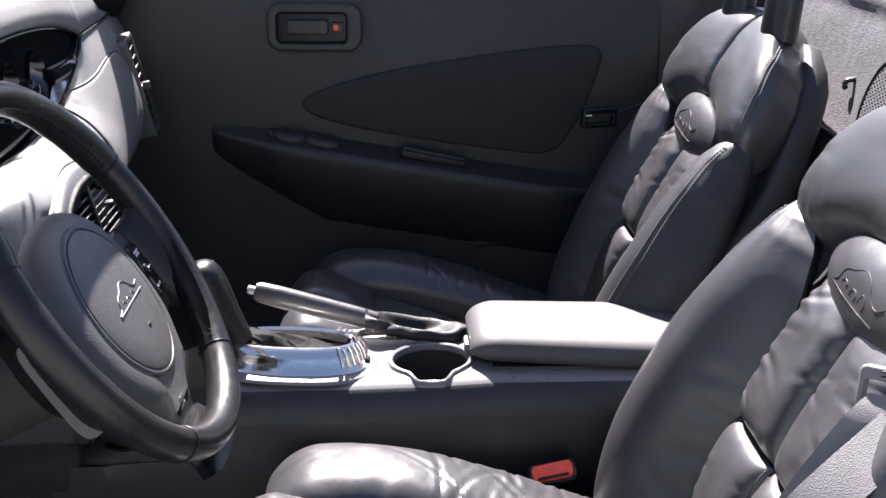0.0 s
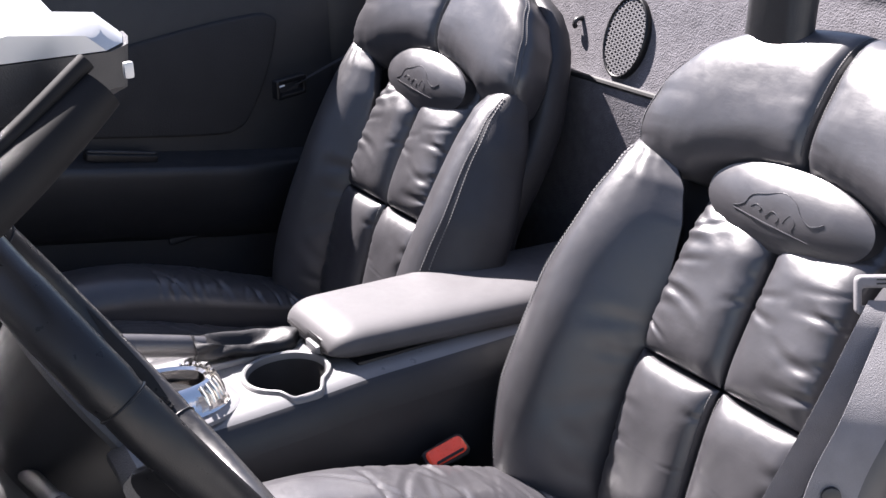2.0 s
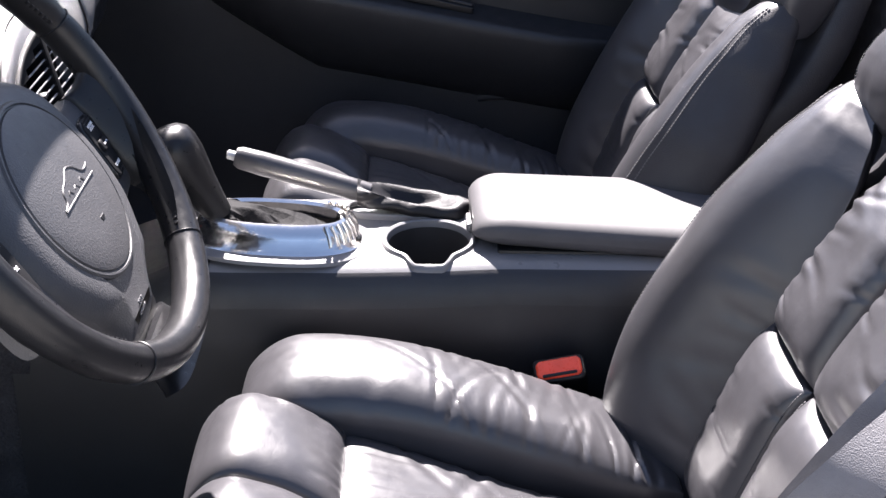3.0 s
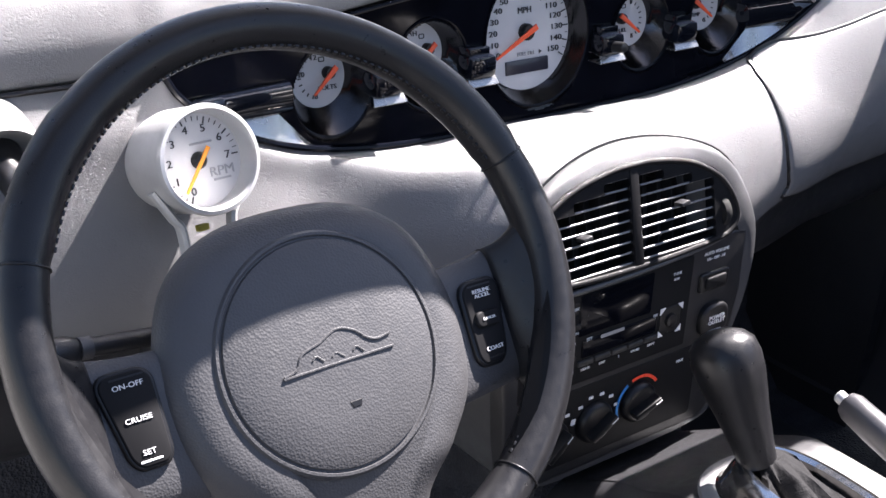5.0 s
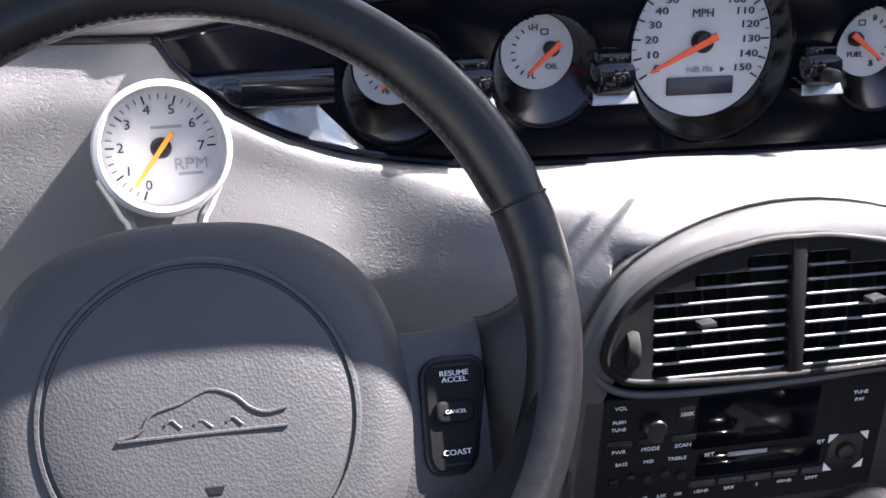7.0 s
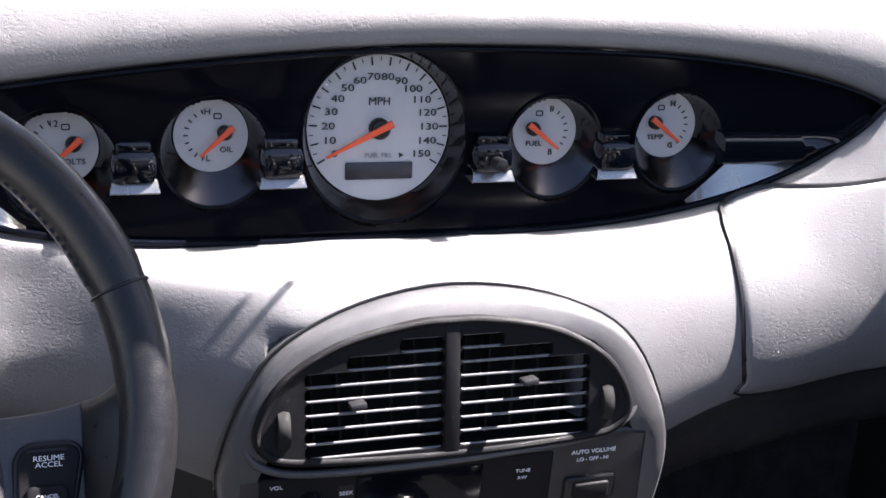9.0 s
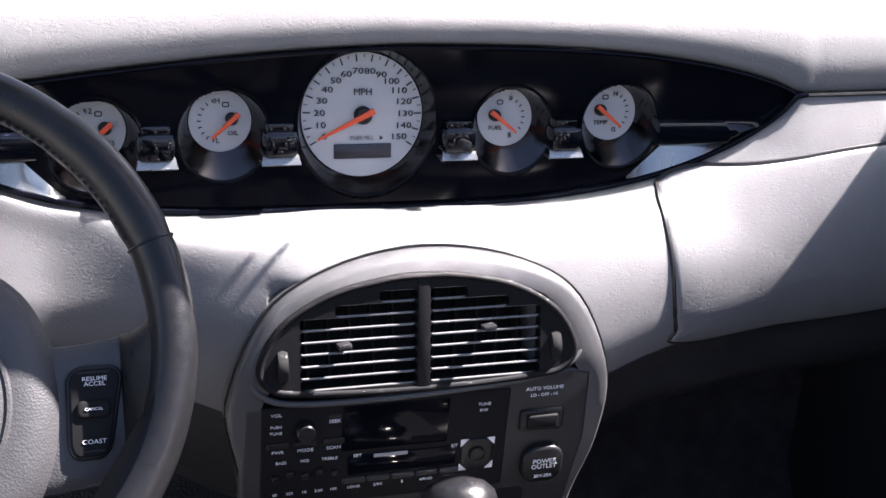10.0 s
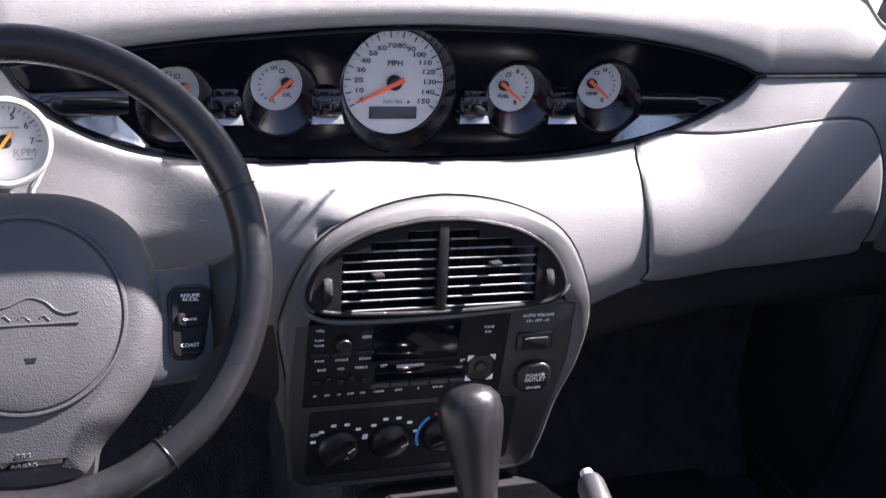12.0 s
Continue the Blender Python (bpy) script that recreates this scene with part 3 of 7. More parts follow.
def dashboard():
    dash = thing("dashboard", "grained agate-grey dashboard with a lens-shaped gauge pod", "dashboard", (0, 0.8, 0.3))
    inv = Matrix.Translation((0, -0.8, -0.3))

    def add(name, bm, mat, label=""):
        ob = part(name, bm, mat, dash, label)
        ob.matrix_parent_inverse = inv
        return ob

    rows = []
    xs = np.linspace(-0.70, 0.735, 150)
    for x in xs:
        rows.append([Vector((x, p.y, p.z)) for p in spline(face_profile(x), 7)])
    add("lower_face", shell([r[:46] for r in rows], (0, 0.012, -0.003)), DASH)
    add("knee_panel", shell([r[45:] for r in rows], (0, 0.012, -0.003)), PLASTIC, "dark plastic knee panel under the dashboard")
    # upper pad
    rows = []
    for x in xs:
        zt, y = pod_top(x) + 0.001, pod_y(x) + pod_back(x)
        if abs(x - 0.008) > 0.402:
            y = lerp_table(abs(x - 0.008), LOWER)[0]
            zt = 0.734
        u = abs(x - 0.008)
        rise = lerp_table(u, [(0, 0.0), (0.3, -0.002), (0.50, -0.005), (0.545, -0.018), (0.585, -0.055), (0.63, -0.090), (0.74, -0.094)])
        flat = 0.835 + rise
        a = flat - zt
        far = glass_foot((x - XC) / 0.695).y
        prof = [(y + 0.055, zt - 0.006), (y + 0.02, zt - 0.004), (y + 0.002, zt), (y, zt + 0.14 * a), (y + 0.004, zt + 0.36 * a), (y + min(0.020, 0.16 * (far - y)), zt + 0.66 * a), (y + min(0.052, 0.40 * (far - y)), zt + 0.88 * a),
                (y + 0.45 * (far - y), flat + 0.003), (y + 0.75 * (far - y), flat + 0.003), (far - 0.01, flat), (far + 0.03, flat - 0.02)]
        rows.append([Vector((x, p.y, p.z)) for p in spline([(0, *q) for q in prof], 6)])
    add("upper_pad", shell(rows, (0, 0.012, -0.004)), DASH, "grained grey upper dashboard pad")
    # glossy panel in the pod, open where the gauge cups stand
    xs2 = np.linspace(-0.394, 0.410, 640)
    verts, faces, nz = [], [], 110
    for x in xs2:
        u = min(1.0, abs(x - 0.008) / 0.402)
        top, low, y = pod_top(x) - 0.003, pod_low(x), pod_y(x)
        for k in range(nz):
            q = k / (nz - 1)
            verts.append(Vector((x, y + 0.004 + pod_back(x) * (1 - q) + 0.004 * (1 - u ** 2) * (1 - max(0.0, (q - 0.62) / 0.38) ** 2), top + (low - top) * q)))
    for i in range(len(xs2) - 1):
        for k in range(nz - 1):
            c = (verts[i * nz + k] + verts[(i + 1) * nz + k + 1]) / 2
            if any(math.hypot((c.x - gx) / rx, (c.z - gz + drop) / rz) < 1.02 for gx, gz, rx, rz, drop in GAUGES):
                continue
            faces.append((i * nz + k, (i + 1) * nz + k, (i + 1) * nz + k + 1, i * nz + k + 1))
    add("pod_panel", (verts, faces), GLOSS, "glossy black gauge pod")
    # thin bright edge round the pod
    low = [(x, pod_y(x) - 0.002, pod_low(x) + 0.002) for x in np.linspace(-0.394, 0.410, 80)]
    add("pod_trim", tube(low, 0.0028, 8), GLOSS, "thin black edge trim")
    top = [(x, pod_y(x) + pod_back(x) + 0.001, pod_top(x) - 0.003) for x in np.linspace(-0.394, 0.410, 80)]
    add("pod_trim", tube(top, 0.0022, 8), GLOSS)
    # clasps between the gauges, each over a bright flared lip
    for xm in (-0.190, -0.088, 0.070, 0.1705):
        ym = pod_y(xm) + 0.40 * pod_back(xm)
        clasp = add("clasp", box(xm - 0.0150, ym - 0.011, 0.6815, xm + 0.0150, ym + 0.014, 0.7025, 0.0065), BLADE, "glossy black clasp between the gauges")
        add("clasp_plate", box(xm - 0.0115, ym - 0.003, 0.700, xm + 0.0115, ym + 0.016, 0.7085, 0.0020), BLADE)
        lip = [[Vector((xm + sx * w, ym + y, z)) for sx in (-1, -0.9, 0, 0.9, 1)] for y, z, w in ((0.010, 0.6830, 0.0154), (-0.007, 0.6825, 0.0154), (-0.0092, 0.6800, 0.0158), (-0.0115, 0.6762, 0.0168), (-0.0105, 0.6750, 0.0168), (0.010, 0.6750, 0.0164))]
        add("clasp_lip", sheet(lip), LIP, "bright flared lip under the clasp")
        if xm == 0.070:
            part("reset_stem", lathe([(0.0055, 0), (0.0052, 0.012), (0.0044, 0.0145), (0.0002, 0.015)], basis((xm + 0.001, ym - 0.010, 0.690), (1, 0, 0), (0, 0.2, 1)), 20), BLACK, clasp, "black trip reset stem")
    # tapered blades at both ends, over a bright lower face
    for x0, x1 in ((-0.374, -0.283), (0.262, 0.390)):
        rings = []
        for x in np.linspace(x0, x1, 24):
            y = pod_y(x) + 0.35 * pod_back(x)
            hi, lo = 0.7075, max(0.6825, pod_low(x) + 0.002)
            hi = max(hi, lo + 0.004)
            rings.append([Vector((x, y + dy, z)) for dy, z in ((0.012, hi), (0.000, hi), (-0.004, hi - 0.003), (-0.0065, (hi + lo) / 2), (-0.004, lo + 0.003), (0.000, lo), (0.012, lo))])
        add("blade", loft(rings), BLADE, "glossy black blade beside the gauges")
    for x0, x1 in ((-0.368, -0.262), (0.238, 0.384)):
        rows = []
        for x in np.linspace(x0, x1, 30):
            z1 = pod_low(x) + 0.0035
            z0 = max(z1 + 0.001, min(0.6835, z1 + 0.75 * abs(x - (x0 if x0 > 0 else x1))))
            rows.append([Vector((x, pod_y(x) - 0.0025 + (0.006 + 0.2 * pod_back(x)) * (1 - t), z0 + (z1 - z0) * t)) for t in (0, 0.25, 0.5, 0.75, 1)])
        add("blade_foot", sheet(rows), LIP, "bright lower face under the blade")
    # the seam past the pod's tips
    for a, b in ((0.412, 0.735), (-0.396, -0.70)):
        add("seam", tube([(x, lerp_table(abs(x - 0.008), LOWER)[0] - 0.001, 0.7315) for x in np.linspace(a, b, 12)], 0.0022, 6), BLACK, "dark joint line")
    return dash


dashboard()


def arc_ticks(parent, m, count, a0, a1, r0, r1, w, mat, name="tick"):
    for k in range(count):
        a = radians(a0 + (a1 - a0) * k / (count - 1))
        c, s = math.cos(a), math.sin(a)
        q = [(r0, -w), (r1, -w), (r1, w), (r0, w)]
        pts = [(x * c - y * s, x * s + y * c) for x, y in q]
        part(name, plate(pts, 0.0006, 0.0001, m, 1), mat, parent, smooth=False)


def needle(parent, m, angle, length, tail, w, mat, hub=0.006):
    a = radians(angle)
    c, s = math.cos(a), math.sin(a)
    pts = [(-tail, -w), (length, -w * 0.35), (length, w * 0.35), (-tail, w)]
    pts = [(x * c - y * s, x * s + y * c) for x, y in pts]
    n = part("needle", plate(pts, 0.002, 0.0006, m @ pose(0, 0, 0.009)), mat, parent, "red-orange needle")
    part("pivot", lathe([(hub, 0.0), (hub, 0.005), (hub * 0.8, 0.0072), (0.0002, 0.0075)], m, 20), BLACK, n)


def gauge(name, label, x, z, r, mouth):
    """A white dial at the bottom of a glossy cup that widens to its mouth; returns the thing and the dial's matrix."""
    g = thing(name, label, "gauge", (0, 0, 0))
    yy = pod_y(x) + 0.034
    m = basis((x, yy, z), (1, 0, 0), (0, 0.16, 1))
    n = 56

    def ring_at(f, over):
        """The cup's section at f of its depth; its mouth lies in the tilted panel."""
        g0 = max(0.0, f)
        rx, rz = (r * 1.02 + (q - r * 1.02) * min(1.0, g0) ** 0.8 + over for q in mouth[:2])
        ring = []
        for k in range(n):
            v = rz * math.sin(k * math.tau / n) - mouth[2] * g0
            t = min(1.0, max(0.0, (z + v - pod_low(x)) / (pod_top(x) - pod_low(x))))
            front = yy + 0.16 * v - (pod_y(x) + 0.004 + pod_back(x) * t + 0.004 * (1 - (abs(x - 0.008) / 0.402) ** 2)) + 0.0012
            ring.append(m @ Vector((rx * math.cos(k * math.tau / n), v, -0.006 if f < 0 else f * max(0.004, front))))
        return ring

    part("cup", sheet([ring_at(f, 0.0) for f in (-0.4, 0.0, 0.25, 0.5, 0.75, 0.94, 1.0)], close_v=True), SMOKED, g, "glossy black gauge cup")
    part("cup_lip", sheet([ring_at(*q) for q in ((0.98, -0.0002), (1.03, 0.0008), (1.03, 0.0024), (0.85, 0.0034))], close_v=True), GLOSS, g)
    d = part("dial", lathe([(r * 1.01, -0.003), (r * 1.01, 0.0), (0.0001, 0.0)], m, 48), DIAL, g, "white dial face")
    return g, m, d


def speedometer():
    r = 0.0540
    g, m, d = gauge("speedometer", "white-faced speedometer with red needle resting near zero", -0.010, 0.706, r, WIDE_MOUTH)
    mm = m @ pose(0, 0, 0.0008)
    for k in range(16):
        a = radians(209 - 16 * k)
        text_part(str(k * 10), 0.0074, mm @ pose(0.715 * r * math.cos(a), 0.715 * r * math.sin(a), 0), INK, d, "numeral", squash=1.4)
    arc_ticks(d, mm, 16, 209, -31, r * 0.87, r * 0.985, 0.0006, INK)
    arc_ticks(d, mm, 31, 209, -31, r * 0.93, r * 0.985, 0.0003, INK)
    text_part("MPH", 0.0085, mm @ pose(0, 0.020, 0), INK, d)
    text_part("FUEL FILL", 0.0052, mm @ pose(0.0, -0.0205, 0), GREY_INK, d)
    part("arrow_mark", plate([(0.016, -0.0225), (0.0195, -0.0205), (0.016, -0.0185)], 0.0006, 0.0001, mm, 1), INK, d)
    part("display", plate(rounded(-0.0255, -0.0385, 0.0265, -0.0255, 0.001), 0.003, 0.0006, m @ pose(0, 0, 0.0015)), LCD, g, "dark odometer display")
    needle(g, m, 206, 0.046, 0.010, 0.0028, NEEDLE, 0.0080)


def small_gauge(name, words, label, x, px, z, angle, marks, word_at):
    r = 0.0262
    g, m, d = gauge(name, label, x, z, r, SMALL_MOUTH)
    mm = m @ pose(0, 0, 0.0008)
    for ch, ax, ay in marks:
        text_part(ch, 0.0064, mm @ pose(0.80 * ax, 0.80 * ay, 0), INK, d, "letter", squash=1.1)
    text_part(words, 0.0056, mm @ pose(0.82 * word_at[0], 0.82 * word_at[1], 0), INK, d, squash=1.1)
    flip = 1 if px > 0 else -1
    arc_ticks(d, mm, 9, 110 if flip > 0 else 70, 250 if flip > 0 else -70, r * 0.62, r * 0.74, 0.0005, INK)
    needle(g, m @ pose(0.80 * px, 0.002, 0), angle, 0.0245, 0.007, 0.0025, NEEDLE, 0.0054)
    # printed pictogram
    part("pictogram", hollow(rounded(-0.0030 + 0.4 * px, 0.0115, 0.0030 + 0.4 * px, 0.0160, 0.0012, 3), rounded(-0.0021 + 0.4 * px, 0.0124, 0.0021 + 0.4 * px, 0.0151, 0.0006, 3), 0.0005, 0.0001, mm, 1), INK, d)


speedometer()
small_gauge("voltmeter", "VOLTS", "small white voltmeter dial with red needle", -0.238, 0.012, 0.697, 222, [("8", -0.004, -0.021), ("12", -0.004, 0.020), ("10", -0.020, 0.004)], (0.010, -0.013))
small_gauge("oil_gauge", "OIL", "small white oil pressure dial with red needle", -0.134, 0.012, 0.703, 222, [("L", -0.003, -0.021), ("H", -0.003, 0.021)], (0.013, -0.013))
small_gauge("fuel_gauge", "FUEL", "small white fuel dial with red needle at empty", 0.1235, -0.013, 0.702, -38, [("E", 0.006, -0.021), ("F", 0.006, 0.021)], (-0.011, -0.012))
small_gauge("temperature_gauge", "TEMP", "small white temperature dial with red needle at cold", 0.2273, -0.013, 0.706, -38, [("C", 0.006, -0.021), ("H", 0.006, 0.021)], (-0.011, -0.012))


def tachometer():
    t = thing("tachometer", "silver-cased tachometer with white dial on the steering column", "gauge", (-0.40, 0.70, 0.6))
    inv = Matrix.Translation((0.40, -0.70, -0.6))
    m = basis((-0.395, 0.680, 0.683), (1, 0.06, 0), (0, 0.34, 1))
    case = part("case", lathe([(0.027, -0.055), (0.035, -0.05), (0.0385, -0.03), (0.0390, 0.012), (0.0400, 0.018), (0.0388, 0.022), (0.0362, 0.0225), (0.0345, 0.019), (0.0338, 0.004), (0.0338, -0.001)], m, 56), SILVER, t, "silver painted case")
    case.matrix_parent_inverse = inv
    d = part("dial", lathe([(0.0338, -0.002), (0.0338, 0.002), (0.0001, 0.002)], m, 48), DIAL, t, "white dial face")
    d.matrix_parent_inverse = inv
    mm = m @ pose(0, 0, 0.0026)
    for k in range(8):
        a = radians(248 - 35.5 * k)
        text_part(str(k), 0.0080, mm @ pose(0.0232 * math.cos(a), 0.0232 * math.sin(a), 0), INK, d, "numeral", squash=1.1)
    arc_ticks(d, mm, 29, 248, -0.5, 0.0285, 0.0318, 0.00025, INK)
    arc_ticks(d, mm, 8, 248, -0.5, 0.0268, 0.0318, 0.0005, INK)
    text_part("RPM", 0.0098, mm @ pose(0.0165, -0.0105, 0), GREY_INK, d, squash=1.1)
    for dy, w in ((-0.016, 0.007), (0.012, 0.009)):
        part("print_bar", plate(rounded(-w, dy - 0.0008, w, dy + 0.0008, 0.0004), 0.0006, 0.0001, mm @ pose(0.004 if dy > 0 else 0.016, 0, 0), 1), GREY_INK, d)
    a = radians(232)
    c, s = math.cos(a), math.sin(a)
    pts = [(x * c - y * s, x * s + y * c) for x, y in [(-0.011, -0.0016), (0.027, -0.0009), (0.027, 0.0009), (-0.011, 0.0016)]]
    nd = part("needle", plate(pts, 0.0015, 0.0004, mm @ pose(0, 0, 0.006)), AMBER, d, "amber needle")
    part("pivot", lathe([(0.0065, -0.005), (0.0062, 0.0), (0.004, 0.0035), (0.0002, 0.004)], mm @ pose(0, 0, 0.001), 20), BLACK, nd)
    lens = part("lens", lathe([(0.0345, 0.0165), (0.0345, 0.0178), (0.0001, 0.0185)], m, 40), GLASS, t, "clear lens")
    lens.visible_shadow = False
    lens.matrix_parent_inverse = inv
    # two legs of the bracket
    for sx in (-1, 1):
        pts = spline([m @ Vector((sx * 0.036, -0.016, -0.008)), m @ Vector((sx * 0.0255, -0.037, -0.006)), m @ Vector((sx * 0.0205, -0.048, -0.006)), m @ Vector((sx * 0.0195, -0.085, -0.01))], 6)
        leg = part("bracket_leg", tube(pts, 0.0034, 8, flat=1.8, ups=m.to_3x3() @ Vector((0, 0, 1))), SILVER, t, "silver bracket leg")
        leg.matrix_parent_inverse = inv
    plug = part("wire_plug", box(-0.005, -0.052, -0.016, 0.004, -0.047, -0.010, 0.001, m), PLUG, t, "dull yellow wire plug")
    plug.matrix_parent_inverse = inv


tachometer()


# ---------------------------------------------------------------- steering wheel and column
WHEEL = basis((-0.3850, 0.5001, 0.5845), (1, 0, 0), (0, 0.5437, 0.8393))


def steering_wheel():
    w = thing("steering_wheel", "black leather steering wheel with a padded grey centre and cruise buttons", "steering wheel", (-0.388, 0.49, 0.60))
    inv = Matrix.Translation((0.388, -0.49, -0.60))

    def add(name, bm, mat, label="", parent=None):
        ob = part(name, bm, mat, parent or w, label)
        if not parent:
            ob.matrix_parent_inverse = inv
        return ob

    C, R, T = Vector((-0.0010, 0.0560, 0.0040)), 0.1865, 0.0158
    n, k = 120, 18
    rings = []
    seams = [20, 160, 235, 305]
    for i in range(n):
        a = math.tau * i / n
        deg = math.degrees(a)
        fat = 1.0
        for s in seams:
            d = abs((deg - s + 180) % 360 - 180)
            fat *= 1 - 0.05 * math.exp(-(d / 1.6) ** 2)
        grip = 1.0 + (0.05 if 23 < deg < 50 or 130 < deg < 157 else 0.0)
        ring = []
        for j in range(k):
            b = math.tau * j / k
            rr = R + T * fat * grip * math.cos(b)
            ring.append(WHEEL @ (C + Vector((rr * math.cos(a), rr * math.sin(a), 1.12 * T * fat * grip * math.sin(b)))))
        rings.append(ring)
    rim = add("rim", sheet(rings, close_u=True, close_v=True), RIMSKIN, "smooth black leather rim")
    # joints in the leather
    for s in seams:
        a = radians(s)
        pts = [WHEEL @ (C + Vector(((R + 1.0 * T * math.cos(b)) * math.cos(a), (R + 1.0 * T * math.cos(b)) * math.sin(a), 1.11 * T * math.sin(b)))) for b in np.linspace(0, math.tau, 24, endpoint=False)]
        part("joint", tube(pts, 0.0009, 6, closed=True), BLACK, rim, "fine leather joint")
    # stitches on the inner side
    stitch = None
    for a0, a1 in ((23, 157), (215, 232), (308, 325)):
        for q in np.arange(a0, a1, 1.9):
            a = radians(q)
            p = C + Vector(((R - T * 1.0) * math.cos(a), (R - T * 1.0) * math.sin(a), 0.006))
            rad = Vector((math.cos(a), math.sin(a), 0))
            tan = Vector((-math.sin(a), math.cos(a), 0))
            m = Matrix((rad, tan, rad.cross(tan))).transposed().to_4x4()
            m.translation = p
            if stitch is None:
                stitch = part("stitch", box(-0.0008, -0.0015, -0.0018, 0.0008, 0.0015, 0.0018, 0.0004), RIMSKIN, rim)
                mesh = stitch.data
                stitch.matrix_local = WHEEL @ m
            else:
                s = new("stitch", mesh)
                s.parent = rim
                s.matrix_local = WHEEL @ m

    # padded centre
    half = [(0.048, 0.119), (0.084, 0.099), (0.104, 0.066), (0.113, 0.018), (0.105, -0.030), (0.079, -0.065), (0.058, -0.090), (0.048, -0.118)]
    out = [(0.0, 0.124)] + half + [(0.0, -0.128)] + [(-x, y) for x, y in half[::-1]]
    pts = [(p.x, p.y) for p in spline([(a, b, 0) for a, b in out], 5, True)][::-1]
    back = [ring2(inset(pts, 0.040), -0.095), ring2(inset(pts, 0.028), -0.080), ring2(inset(pts, 0.014), -0.050), ring2(inset(pts, 0.004), -0.027)]
    v, f = loft(back)
    add("rear_cover", ([WHEEL @ p for p in v], f), BLACK, "black plastic cover behind the centre")
    rings = [ring2(inset(pts, 0.004), -0.029), ring2(pts, -0.025)]
    for q in range(8):
        a = math.pi / 2 * q / 7
        rings.append(ring2(inset(pts, 0.030 * (1 - math.cos(a))), -0.025 + 0.023 * math.sin(a)))
    v, f = loft(rings)
    # the lower end falls away from the driver
    v = [Vector((p[0], p[1], p[2] - 0.42 * max(0.0, -0.064 - p[1]))) for p in v]
    pad = add("centre_pad", ([WHEEL @ p for p in v], f), PADSKIN, "grained dark grey centre pad")
    # round cover
    cm = WHEEL @ pose(0, 0.022, -0.004)
    cover = part("airbag_cover", lathe([(0.0815, -0.008), (0.0817, 0.0015), (0.0798, 0.004), (0.0780, 0.0042), (0.0772, 0.0026), (0.0760, 0.0026), (0.0752, 0.0046), (0.068, 0.0068), (0.045, 0.0088), (0.0002, 0.0098)], cm, 72), PADSKIN, w, "round grained airbag cover")
    cover.matrix_parent_inverse = inv
    em = cm @ pose(0, 0, 0.0094)
    # plain raised mark
    base = [(-0.041, -0.0065), (0.042, -0.0055)]
    part("mark_line", tube([em @ Vector((x, y, 0.0002)) for x, y in spline([(a, b, 0) for a, b in base], 8) and [(-0.041 + 0.083 * q / 12, -0.008 + 0.0005 * q / 12) for q in range(13)]], 0.0009, 6), PADSKIN, cover)
    hump = [(-0.040, -0.007), (-0.030, -0.004), (-0.024, 0.004), (-0.010, 0.008), (0.004, 0.0135), (0.016, 0.010), (0.024, 0.003), (0.032, 0.000), (0.042, 0.0015)]
    part("mark_arc", tube([em @ Vector((p.x, p.y, 0.0001)) for p in spline([(a, b, 0) for a, b in hump], 6)], 0.0009, 6), PADSKIN, cover)
    for px, py, dx in ((-0.018, -0.002, 0.006), (-0.004, -0.003, 0.007), (0.012, -0.003, 0.006)):
        part("mark_stroke", tube([em @ Vector((px + 1.3 * dx * q / 4, py + 0.0022 * math.sin(q / 4 * math.pi * 1.4), 0.0001)) for q in range(5)], 0.0008, 6), PADSKIN, cover)
    slot = [(-0.001, -0.034), (0.009, -0.034), (0.007, -0.0385), (0.001, -0.0385)]
    part("slot", plate(slot[::-1], 0.003, 0.0005, em @ pose(0, 0, 0.0001), 1), BLACK, cover, "small dark slot")
    # spokes with buttons
    for sx in (-1, 1):
        rings = []
        for q in range(12):
            s = q / 11
            x = sx * (0.085 + 0.068 * s)
            top = 0.056 + 0.006 * s ** 3
            bot = -0.044 + 0.006 * s
            zf = -0.015 - 0.002 * s
            sec = []
            for r in range(20):
                b = math.tau * r / 20
                c, sn = math.cos(b), math.sin(b)
                yy = (top + bot) / 2 + (top - bot) / 2 * math.copysign(abs(sn) ** 0.45, sn)
                zz = zf - 0.012 + 0.013 * math.copysign(abs(c) ** 0.6, c)
                sec.append(WHEEL @ Vector((x, yy, zz)))
            rings.append(sec)
        add("side_spoke", loft(rings), PADSKIN, "dark padded spoke")
        # leather web where the spoke runs into the rim
        rings = []
        for q in range(15):
            s = q / 14
            top, bot = 0.0620 + 0.020 * s ** 2.2, -0.0385 - 0.062 * s ** 2.2
            sec = []
            for r in range(32):
                b = math.tau * r / 32
                c, sn = math.cos(b), math.sin(b)
                yy = (top + bot) / 2 + (top - bot) / 2 * math.copysign(abs(sn) ** 0.5, sn)
                end = C.x + sx * math.sqrt(max(0.0, (R - 0.35 * T) ** 2 - (yy - C.y) ** 2))
                xx = sx * 0.151 * (1 - s) + end * s
                front = -0.0140 + 0.0310 * s ** 0.85
                zz = front - 0.012 + 0.012 * math.copysign(abs(c) ** 0.6, c)
                sec.append(WHEEL @ Vector((xx, yy, zz)))
            rings.append(sec)
        add("spoke_web", loft(rings), RIMSKIN, "black leather at the end of the spoke")
        cx = 0.131 * sx
        pm = WHEEL @ pose(cx, 0.010 if sx > 0 else 0.018, -0.0122, 0, 3 * sx, 0)
        o = [(x * (0.86 + 0.14 * y / 0.031) + sx * 0.003 * (y / 0.03), y) for x, y in rounded(-0.0195, -0.0315, 0.0195, 0.0315, 0.0118, 8)]
